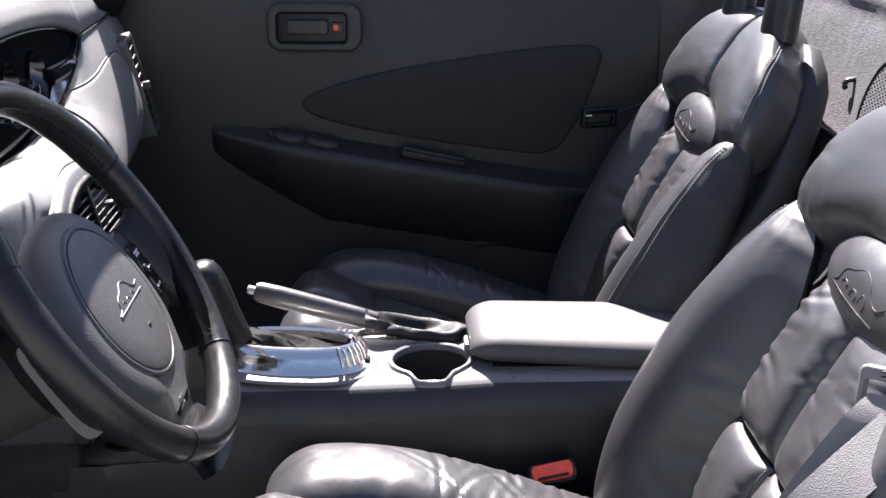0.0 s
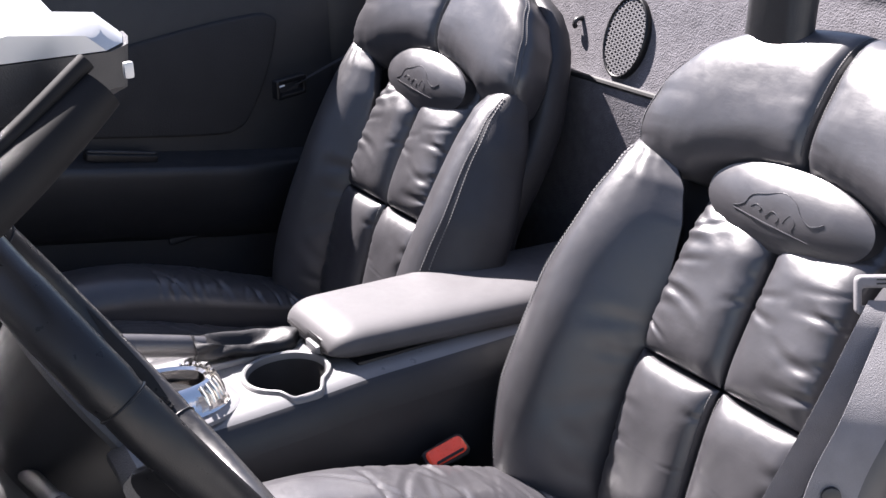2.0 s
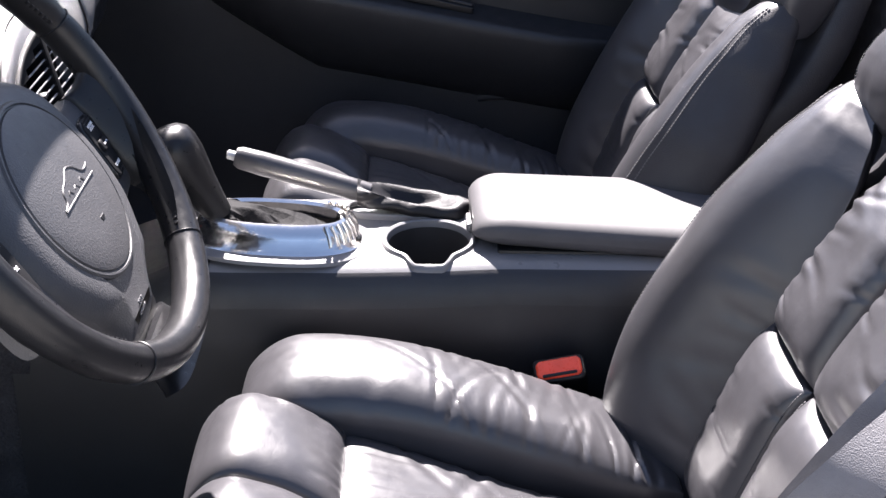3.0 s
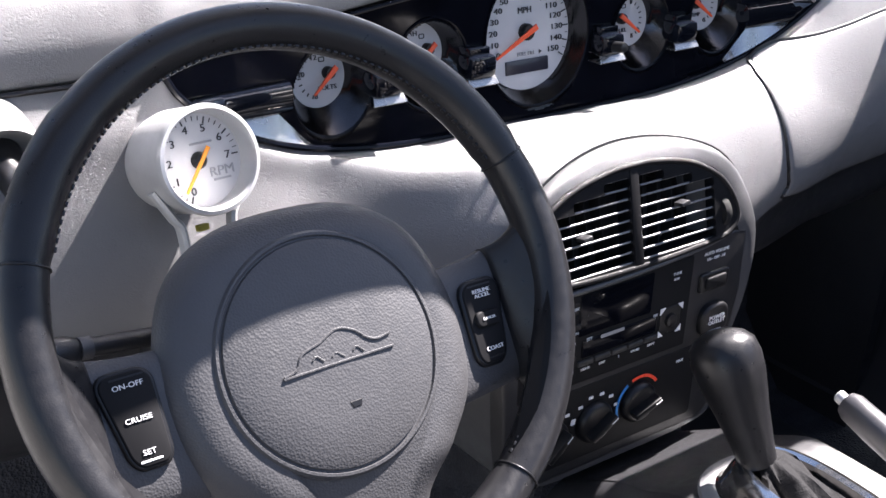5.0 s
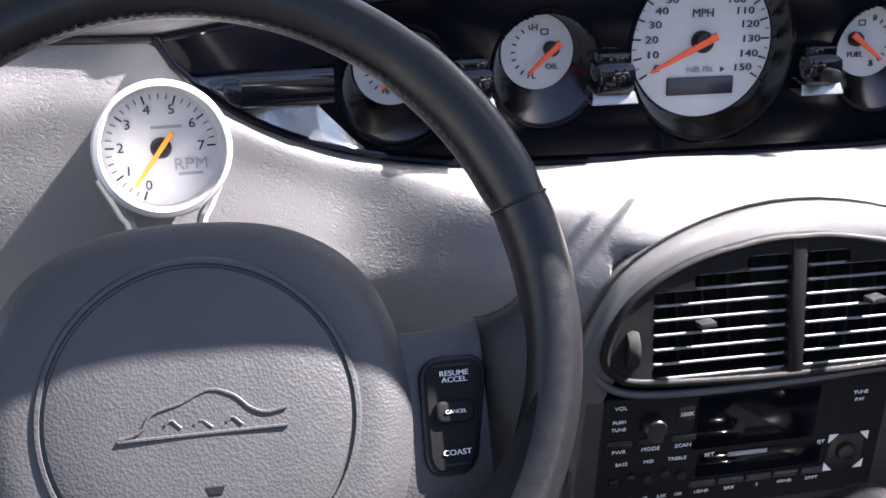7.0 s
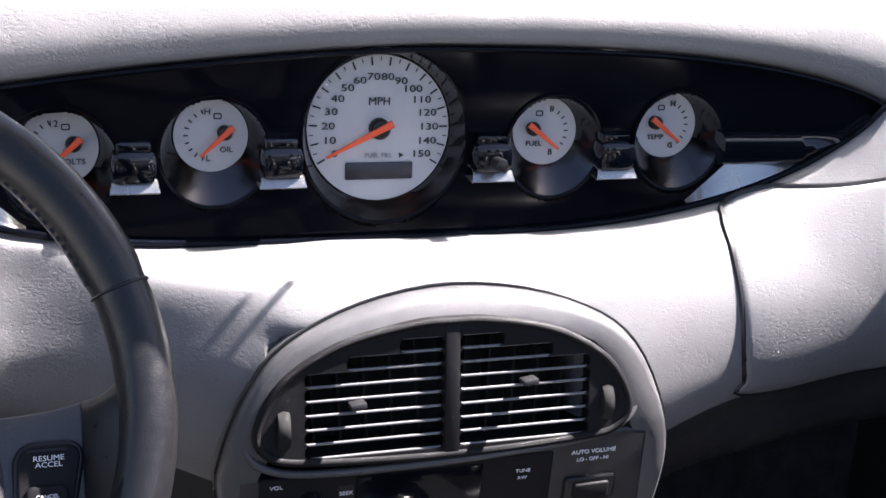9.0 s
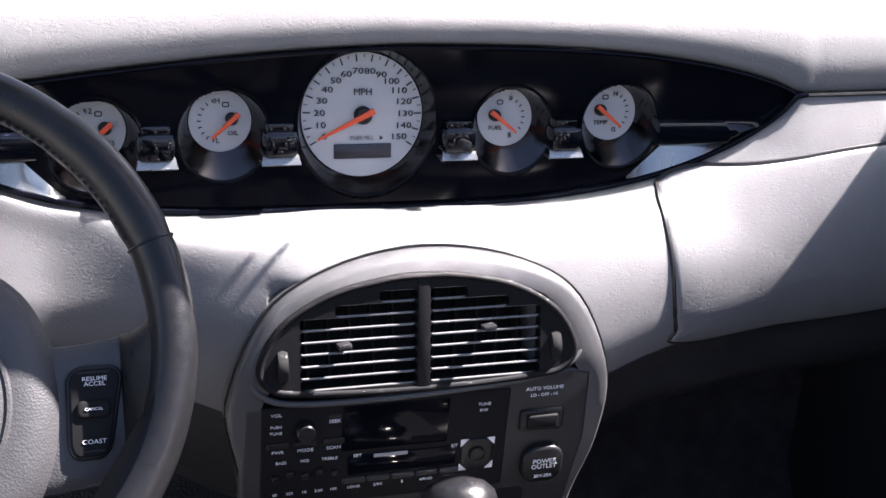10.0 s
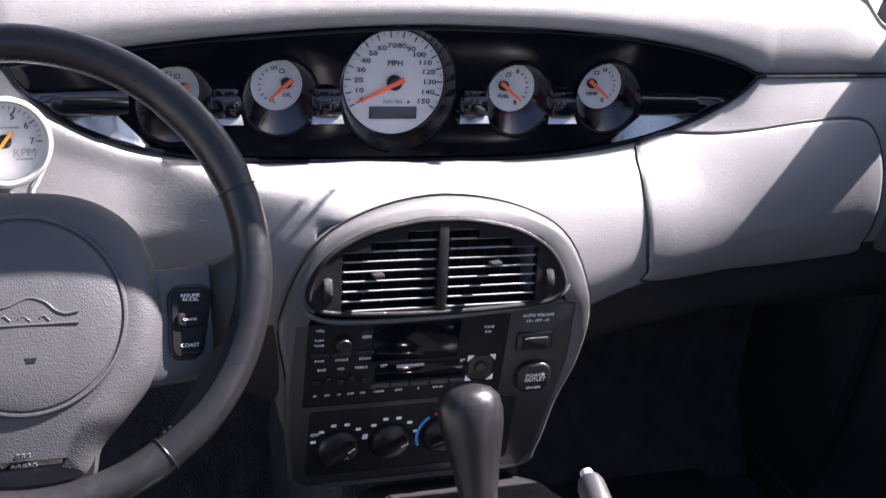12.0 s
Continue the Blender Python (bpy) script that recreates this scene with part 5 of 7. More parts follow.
        part("corner_mark", plate(c[::-1], 0.0008, 0.0001, m @ pose(0, 0, 0.0024), 1), WHITE_INK, pad, smooth=False)
    for t, dx, dz in (("F", 0, 0.0115), ("R", 0, -0.0125), ("L", -0.012, 0), ("R", 0.012, 0)):
        word(t, px + dx, pz + dz, 0.0046, pad)


radio()


def stack_controls():
    m = basis((0, 0.6205, 0), (1, 0, 0), (0, 0, 1))
    s = thing("volume_switch", "black automatic volume rocker switch", "switch", (0.125, 0.64, 0.48))
    inv = Matrix.Translation((-0.125, -0.64, -0.48))
    a = part("housing", plate(rounded(0.106, 0.463, 0.147, 0.484, 0.003), 0.012, 0.002, m @ pose(0, 0, -0.003)), BLACK, s)
    a.matrix_parent_inverse = inv
    part("rocker", plate(rounded(0.112, 0.467, 0.141, 0.480, 0.002), 0.006, 0.002, m @ pose(0, 0, -0.0005, 0, 0, 0)), BUTTON, a)
    text_part("AUTO VOLUME", 0.0048, m @ pose(0.127, 0.5045, -0.0062), WHITE_INK, a, squash=1.05)
    text_part("LO - OFF - HI", 0.0042, m @ pose(0.127, 0.4980, -0.0062), WHITE_INK, a, squash=1.05)
    o = thing("power_outlet", "black power outlet cap with white lettering", "power outlet", (0.132, 0.64, 0.43))
    inv = Matrix.Translation((-0.132, -0.64, -0.43))
    cap = part("cap", plate(rounded(0.112, 0.411, 0.151, 0.448, 0.014, 6), 0.02, 0.004, m @ pose(0, 0, 0.001)), BLACK, o)
    cap.matrix_parent_inverse = inv
    text_part("POWER\nOUTLET", 0.0062, m @ pose(0.132, 0.431, 0.0014), WHITE_INK, cap, squash=1.05)
    text_part("20V-20A", 0.0044, m @ pose(0.132, 0.4185, 0.0014), WHITE_INK, cap, squash=1.1)
    h = thing("heater_controls", "black heater panel with three rotary knobs", "heater controls", (0, 0.64, 0.36))
    inv = Matrix.Translation((0, -0.64, -0.36))
    pan = part("panel", plate(rounded(-0.112, 0.322, 0.118, 0.405, 0.006), 0.02, 0.002, m @ pose(0, 0, -0.006)), BUTTON, h)
    pan.matrix_parent_inverse = inv
    for q, (x, z) in enumerate(((-0.078, 0.358), (-0.022, 0.361), (0.036, 0.364))):
        km = m @ pose(x, z, -0.005)
        k = part("knob", lathe([(0.022, 0.0), (0.0215, 0.004), (0.019, 0.007), (0.017, 0.008), (0.0002, 0.009)], km, 36), BLACK, h, "black rotary knob")
        k.matrix_parent_inverse = inv
        part("grip", box(-0.0035, -0.0175, 0.007, 0.0035, 0.0175, 0.019, 0.0025, km @ pose(0, 0, 0, 0, 0, -48 - 12 * q)), BLACK, k)
        part("pointer", box(-0.0006, 0.008, 0.0186, 0.0006, 0.0165, 0.0194, 0.0001, km @ pose(0, 0, 0, 0, 0, -48 - 12 * q)), WHITE_INK, k, smooth=False)
        if q < 2:
            for a in range(6):
                t = radians(160 - 28 * a)
                part("setting_mark", plate(rounded(-0.0028, -0.0016, 0.0028, 0.0016, 0.0006), 0.0006, 0.0001, km @ pose(0.0295 * math.cos(t), 0.0295 * math.sin(t), 0.0014), 1), WHITE_INK, pan, smooth=False)
        else:
            for mat, a0, a1 in ((BLUE, 205, 125), (RED, 112, 35)):
                pts = [(0.030 * math.cos(radians(a)), 0.030 * math.sin(radians(a))) for a in np.linspace(a0, a1, 12)]
                pts += [(0.0268 * math.cos(radians(a)), 0.0268 * math.sin(radians(a))) for a in np.linspace(a1, a0, 12)]
                part("heat_arc", plate(pts[::-1], 0.0006, 0.0001, km @ pose(0, 0, 0.0014), 1), mat, pan, "coloured heat scale", smooth=False)
    text_part("OFF", 0.005, m @ pose(-0.104, 0.376, -0.0052), WHITE_INK, pan, squash=1.1)
    text_part("A/C", 0.005, m @ pose(-0.072, 0.350, 0.0045), WHITE_INK, pan)
    text_part("MAX", 0.0045, m @ pose(0.092, 0.392, -0.0052), WHITE_INK, pan)


stack_controls()


# ---------------------------------------------------------------- console between the seats
CON_L, CON_R = -0.052, 0.152


def con_top(y):
    """Height of the console's top along the car."""
    return lerp_table(y, [(-0.45, 0.372), (0.12, 0.366), (0.22, 0.362), (0.32, 0.360), (0.49, 0.360), (0.56, 0.330), (0.68, 0.27)])


CUP = (0.026, 0.211)


def cup_outline(grow, n=120):
    """Round hole that narrows into a short square spout on the driver's side."""
    out = []
    for k in range(n):
        a = math.tau * k / n
        d = abs(a - math.pi)
        r = 0.0475
        if d < 0.24:
            r = 0.0585 / math.cos(d)
        elif d < 0.62:
            t = (d - 0.24) / 0.38
            r = 0.0602 - 0.0127 * (t * t * (3 - 2 * t)) ** 0.8
        r += grow
        out.append((CUP[0] + r * math.cos(a), CUP[1] + r * math.sin(a) * 1.04))
    return out


def console():
    c = thing("centre_console", "dark grained plastic centre console with a round cup holder", "centre console", (0.05, 0.2, 0.0))
    inv = Matrix.Translation((-0.05, -0.2, 0))

    def add(name, bm, mat, label="", parent=None):
        ob = part(name, bm, mat, parent or c, label)
        if not parent:
            ob.matrix_parent_inverse = inv
        return ob

    # body: a ring of the cross-section along the car, open on top
    def section(y):
        zt = con_top(y)
        l = CON_L + lerp_table(y, [(-0.45, 0.0), (0.1, 0.0), (0.30, -0.006), (0.45, -0.010), (0.66, 0.0)])
        r = CON_R + lerp_table(y, [(-0.45, 0.0), (0.45, 0.004), (0.66, 0.0)])
        return l, r, zt

    EDGE = [(p.x, p.y) for p in spline([(-0.002, -0.055, 0), (0.001, -0.040, 0), (0.006, -0.0265, 0), (0.013, -0.0155, 0), (0.022, -0.0085, 0), (0.032, -0.0050, 0), (0.042, -0.0040, 0), (0.060, -0.0040, 0)], 6)]

    def surface_z(x, y):
        """Height of the deck and of its rounded left edge."""
        l, r, zt = section(y)
        return zt + lerp_table(x - l, EDGE)

    rows = []
    for y in np.linspace(-0.46, 0.70, 200):
        l, r, zt = section(y)
        pts = [(l - 0.016, 0.0), (l - 0.012, 0.12), (l - 0.006, 0.25), (l - 0.0035, zt - 0.080), (l - 0.0010, zt - 0.050)]
        rows.append([Vector((p.x, y, p.y)) for p in spline([(a, b, 0) for a, b in pts], 4)])
    # darker than the deck: the shade on this wall is put into its colour
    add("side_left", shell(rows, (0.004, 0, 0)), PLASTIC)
    # the rounded edge, open where the cup's spout lies
    spout = cup_outline(0.005)

    def in_cup(x, y):
        inside = False
        for (xa, ya), (xb, yb) in zip(spout, spout[1:] + spout[:1]):
            if (ya > y) != (yb > y) and x < xa + (y - ya) / (yb - ya) * (xb - xa):
                inside = not inside
        return inside

    # below 0.0165 the edge takes the wall's dark colour, painted as shade
    for name, y0, y1, d0, d1, mat, label in (("shoulder", -0.46, 0.465, 0.0165, 0.046, DECK, "rounded grey edge of the deck"), ("shaded_edge", -0.46, 0.465, -0.0012, 0.0165, PLASTIC, ""), ("front_shoulder", 0.465, 0.70, -0.0012, 0.046, PLASTIC, "")):
        ys, across = np.linspace(y0, y1, int((y1 - y0) / 0.0020)), np.linspace(d0, d1, 21)
        verts = [Vector((section(y)[0] + d, y, surface_z(section(y)[0] + d, y) + 0.0004)) for y in ys for d in across]
        faces = []
        for i in range(len(ys) - 1):
            for k in range(20):
                mid = (verts[i * 21 + k] + verts[(i + 1) * 21 + k + 1]) / 2
                if abs(mid.y - CUP[1]) > 0.06 or not in_cup(mid.x, mid.y):
                    faces.append((i * 21 + k, i * 21 + k + 1, (i + 1) * 21 + k + 1, (i + 1) * 21 + k))
        add(name, (verts, faces), mat, label)
    rows = []
    for y in np.linspace(-0.46, 0.70, 60):
        l, r, zt = section(y)
        pts = [(r + 0.016, 0.0), (r + 0.012, 0.12), (r + 0.006, 0.25), (r + 0.002, zt - 0.04), (r - 0.003, zt - 0.015), (r - 0.012, zt - 0.005)]
        rows.append([Vector((p.x, y, p.y)) for p in spline([(a, b, 0) for a, b in pts], 4)])
    add("side_right", shell(rows, (-0.004, 0, 0)), PLASTIC)
    # top deck with the cup hole: rings from the hole outwards to the deck's rectangle, then plain strips
    hole = cup_outline(0.007)
    y0, y1 = 0.135, 0.290
    n = len(hole)
    rings = []
    for s in np.linspace(0, 1, 9):
        ring = []
        for k, (x, y) in enumerate(hole):
            dx, dy = x - CUP[0], y - CUP[1]
            xl, xr = section(CUP[1])[0] + 0.030, section(CUP[1])[1] - 0.012
            tx = ((xr if dx > 0 else xl) - CUP[0]) / dx if abs(dx) > 1e-9 else 1e9
            ty = ((y1 if dy > 0 else y0) - CUP[1]) / dy if abs(dy) > 1e-9 else 1e9
            t = max(1.0, min(tx, ty))
            ex, ey = CUP[0] + dx * t, CUP[1] + dy * t
            px, py = x + (ex - x) * s, y + (ey - y) * s
            ring.append(Vector((px, py, surface_z(px, py))))
        rings.append(ring)
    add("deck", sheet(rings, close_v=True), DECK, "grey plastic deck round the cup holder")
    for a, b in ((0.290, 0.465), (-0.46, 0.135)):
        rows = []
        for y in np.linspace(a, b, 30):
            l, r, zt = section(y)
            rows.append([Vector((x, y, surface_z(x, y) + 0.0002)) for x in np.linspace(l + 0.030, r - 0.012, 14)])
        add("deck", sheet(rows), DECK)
    rows = []
    for y in np.linspace(0.465, 0.70, 20):
        l, r, zt = section(y)
        rows.append([Vector((x, y, zt - 0.004)) for x in np.linspace(l + 0.030, r - 0.012, 10)])
    add("front_slope", sheet(rows), PLASTIC)
    # cup: rim and well
    zc = con_top(CUP[1])
    prof = [(0.0080, -0.006), (0.0074, -0.0015), (0.0060, 0.0008), (0.0036, 0.0012), (0.0012, -0.0002), (0.0, -0.006), (-0.003, -0.05), (-0.006, -0.085)]
    rings = [[Vector((x, y, (surface_z(x, y) + 0.0042 if h > -0.01 else zc) + h)) for x, y in cup_outline(g)] for g, h in prof]
    cup = add("cup_holder", sheet(rings, close_v=True), DECK, "raised grey rim of the cup holder")
    rings = [[Vector((x, y, surface_z(x, y) - 0.0035)) for x, y in cup_outline(-0.001)], [Vector((x, y, zc - 0.086)) for x, y in cup_outline(-0.006)], [Vector((CUP[0], CUP[1], zc - 0.086))] * n]
    part("well", sheet(rings, close_v=True), RUBBER, cup, "black rubber well")
    # tunnel under the dashboard
    add("tunnel", box(-0.06, 0.66, 0.0, 0.16, 1.04, 0.36, 0.02), CARPET)


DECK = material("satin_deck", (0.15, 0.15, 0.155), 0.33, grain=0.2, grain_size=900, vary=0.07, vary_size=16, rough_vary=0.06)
console()


def armrest():
    a = thing("armrest", "padded grey leather armrest lid on the console", "armrest", (0.075, 0.0, 0.37))
    inv = Matrix.Translation((-0.075, 0, -0.37))
    rings = []
    for k in range(48):
        s = (k / 47) ** 1.6
        y = 0.160 - 0.56 * s
        e = max(0.02, 1 - (1 - min(1.0, 0.56 * s / 0.042)) ** 2) ** 0.5
        low = 0.3625 - 0.020 * s + 0.010 * (1 - e)
        high = 0.3625 - 0.020 * s + (0.046 + 0.006 * min(1, s * 2)) * (0.45 + 0.55 * e)
        l, r = -0.008 - 0.022 * min(1, s * 2), 0.150
        hw = (r - l) / 2 * (0.74 + 0.26 * e)
        ring = []
        for q in range(64):
            b = math.tau * q / 64
            c, sn = math.cos(b), math.sin(b)
            x = (l + r) / 2 + hw * math.copysign(abs(c) ** 0.5, c)
            z = (high + low) / 2 + (high - low) / 2 * math.copysign(abs(sn) ** 0.62, sn) + 0.003 * c * c * (1 if sn < 0 else -1)
            ring.append(Vector((x, y, z)))
        rings.append(ring)
    p = part("lid", loft(rings), ARMSKIN, a)
    p.matrix_parent_inverse = inv
    b = part("base", box(-0.012, -0.42, 0.352, 0.150, 0.130, 0.3665, 0.004), BLACK, a, "dark base under the lid")
    b.matrix_parent_inverse = inv
    n = part("notch", box(0.026, 0.130, 0.366, 0.076, 0.1605, 0.3905, 0.006), BLACK, a, "dark notch in the front of the lid")
    n.matrix_parent_inverse = inv
    l = part("latch", box(0.032, 0.150, 0.368, 0.066, 0.166, 0.380, 0.004), DECK, a, "grey latch")
    l.matrix_parent_inverse = inv


ARMSKIN = material("grey_vinyl", (0.072, 0.070, 0.074), 0.55, spec=0.35, grain=0.10, grain_size=1200, vary=0.07, vary_size=16, rough_vary=0.05, crease=0.015, crease_size=50)
armrest()


def shifter():
    g = thing("gear_selector", "black gear selector in a chrome surround with a leather boot", "gear lever", (0.035, 0.39, 0.36))
    inv = Matrix.Translation((-0.035, -0.39, -0.36))

    def add(name, bm, mat, label="", parent=None):
        ob = part(name, bm, mat, parent or g, label)
        if not parent:
            ob.matrix_parent_inverse = inv
        return ob

    cx, cy, z = 0.026, 0.393, con_top(0.4) - 0.003
    rings = []
    for grow, h in ((0.010, 0.0), (0.0085, 0.004), (0.002, 0.007), (-0.004, 0.007), (-0.008, 0.010), (-0.013, 0.024), (-0.019, 0.034), (-0.026, 0.037), (-0.030, 0.034), (-0.032, 0.010)):
        rings.append([Vector((x, y, z + h + 0.004 * (y - cy) / 0.1)) for x, y in oval(cx, cy, 0.062 + grow, 0.106 + grow, 56, 2.5)])
    add("plate", sheet(rings[:4], close_v=True), DECK, "grey base plate")
    add("surround", sheet(rings[3:], close_v=True), CHROME, "polished chrome surround")
    # ribs at the rear end of the surround
    for q in range(13):
        a = radians(-90 + (q - 6) * 8.5)
        o = []
        for grow, h in ((-0.009, 0.012), (-0.013, 0.025), (-0.019, 0.035)):
            rx, ry = 0.062 + grow, 0.106 + grow
            c, s = math.cos(a), math.sin(a)
            o.append(Vector((cx + rx * math.copysign(abs(c) ** 0.8, c), cy + ry * math.copysign(abs(s) ** 0.8, s), z + h)))
        add("rib", tube(o, 0.0022, 8), CHROME, "chrome rib")
    # boot
    rings = []
    for k in range(9):
        s = k / 8
        rr = (1 - s) ** 0.8
        ring = []
        for q in range(40):
            a = math.tau * q / 40
            fold = 1 + 0.10 * math.sin(7 * a + 3 * s) * math.sin(math.pi * s)
            ring.append(Vector((cx + (0.010 + 0.024 * rr) * math.cos(a) * fold, cy + 0.020 + 0.045 * s * 0.9 + (0.010 + 0.066 * rr - 0.010 * rr) * math.sin(a) * fold - 0.018 * rr, z + 0.016 + 0.030 * s + 0.012 * math.sin(math.pi * s) * noise.noise(Vector((math.cos(a) * 2, math.sin(a) * 2, s * 3))))))
        rings.append(ring)
    add("boot", loft(rings), GAITER, "creased black leather boot")
    # lever and knob
    base, top = Vector((0.016, 0.458, z + 0.035)), Vector((0.010, 0.520, 0.500))
    ax = (top - base)
    add("lever", tube([base + ax * t for t in (0, 0.25, 0.45, 0.6)], [0.012, 0.0155, 0.018, 0.021], 18), BLACK, "black lever")
    prof = [(0.0, 0.016), (0.2, 0.0195), (0.4, 0.0235), (0.55, 0.0275), (0.68, 0.0305), (0.8, 0.0315), (0.9, 0.029), (0.96, 0.022), (1.0, 0.010), (1.008, 0.001)]
    d = ax.normalized()
    s1 = d.cross(Vector((1, 0, 0))).normalized()
    rings = []
    for t, r in prof:
        rings.append([base + ax * t + r * (math.cos(k * math.tau / 28) * Vector((1, 0, 0)) + 1.0 * math.sin(k * math.tau / 28) * s1) for k in range(28)])
    add("knob", loft(rings), RIMSKIN, "smooth black knob")


GAITER = material("gaiter_leather", (0.009, 0.009, 0.010), 0.7, spec=0.10, grain=0.2, grain_size=600, vary=0.2, vary_size=30, crease=0.2, crease_size=45)
BOOT = material("boot_leather", (0.014, 0.014, 0.016), 0.5, spec=0.28, grain=0.15, grain_size=700, vary=0.15, vary_size=30, rough_vary=0.05, crease=0.12, crease_size=40)
shifter()


def handbrake():
    h = thing("handbrake", "grey handbrake lever with leather boot beside the cup holder", "handbrake", (0.11, 0.25, 0.36))
    inv = Matrix.Translation((-0.11, -0.25, -0.36))

    def add(name, bm, mat, label=""):
        ob = part(name, bm, mat, h, label)
        ob.matrix_parent_inverse = inv
        return ob

    tip, back = Vector((0.121, 0.452, 0.424)), Vector((0.110, 0.285, 0.382))
    line = [tip + (back - tip) * t for t in (0, 0.04, 0.2, 0.5, 0.8, 0.9, 1.0)]
    add("grip", tube(line, [0.0105, 0.0132, 0.0142, 0.0138, 0.0132, 0.0128, 0.012], 24, flat=1.1), LEATHER, "grey leather grip")
    add("button", tube([tip, tip + (tip - back) * 0.055, tip + (tip - back) * 0.065], [0.0062, 0.0062, 0.004], 14), SILVER, "bright release button")
    # boot as a sagging sleeve
    rings = []
    for k in range(34):
        s = k / 33
        p = Vector((0.110 - 0.004 * s, 0.300 - 0.140 * s, 0.384 - 0.022 * s))
        ring = []
        w = 0.0165 + 0.013 * math.sin(math.pi * min(1, s * 0.75 + 0.05))
        if s > 0.9:
            w *= 1 - 5 * (s - 0.9)
        for q in range(48):
            a = math.tau * q / 48
            f = 1 + 0.16 * noise.noise(Vector((math.cos(a) * 1.5, math.sin(a) * 1.5, s * 5))) + 0.16 * math.sin(5 * a + 16 * s) * math.exp(-((s - 0.14) / 0.14) ** 2)
            dip = -0.024 * max(0, math.sin(a)) ** 0.5 * math.sin(math.pi * min(1.0, 1.08 * s)) ** 1.2 * math.exp(-(math.cos(a) / 0.62) ** 4)
            ring.append(p + Vector((w * math.cos(a) * f, 0, 0.015 * math.sin(a) * f + dip)))
        rings.append(ring)
    add("boot", loft(rings), BOOT, "creased leather boot")
    o = [(p.x, p.y) for p in spline([(0.083, 0.20, 0), (0.090, 0.165, 0), (0.107, 0.150, 0), (0.126, 0.165, 0), (0.134, 0.20, 0), (0.134, 0.26, 0), (0.126, 0.31, 0), (0.094, 0.31, 0), (0.084, 0.26, 0)], 5, True)]
    if sum((b[0] - a[0]) * (b[1] + a[1]) for a, b in zip(o, o[1:])) > 0:
        o = o[::-1]
    add("boot_frame", hollow(o, inset(o, 0.006), 0.01, 0.003, pose(0, 0, con_top(0.22) + 0.003)), DECK, "raised boot frame")


handbrake()


# ---------------------------------------------------------------- seats
BACK_TILT = math.atan(0.317)
UPB = Vector((0, -math.sin(BACK_TILT), math.cos(BACK_TILT)))
FWD = Vector((0, math.cos(BACK_TILT), math.sin(BACK_TILT)))
BACK0 = Vector((0, -0.131, 0.410))


def hollow_back(z):
    """How far the upper panels and the head section lie behind the bolsters' plane."""
    t = min(1.0, max(0.0, (z - 0.42) / 0.19))
    return 0.047 * t * t * (3 - 2 * t)


def on_back(a, z, d=0.0):
    """A point on the seat back: a across, at about that height, d out of it."""
    b = (z - 0.410) / math.cos(BACK_TILT)
    bend = -0.9 * max(0, b - 0.20) ** 2
    return BACK0 + UPB * b + FWD * (d + bend) + Vector((a, 0, 0))


WIDE = [(0.16, 0.268), (0.32, 0.308), (0.45, 0.302), (0.55, 0.276), (0.60, 0.258), (0.63, 0.246)]
SLIM = [(0.16, 0.230), (0.32, 0.250), (0.45, 0.254), (0.55, 0.250), (0.63, 0.243)]


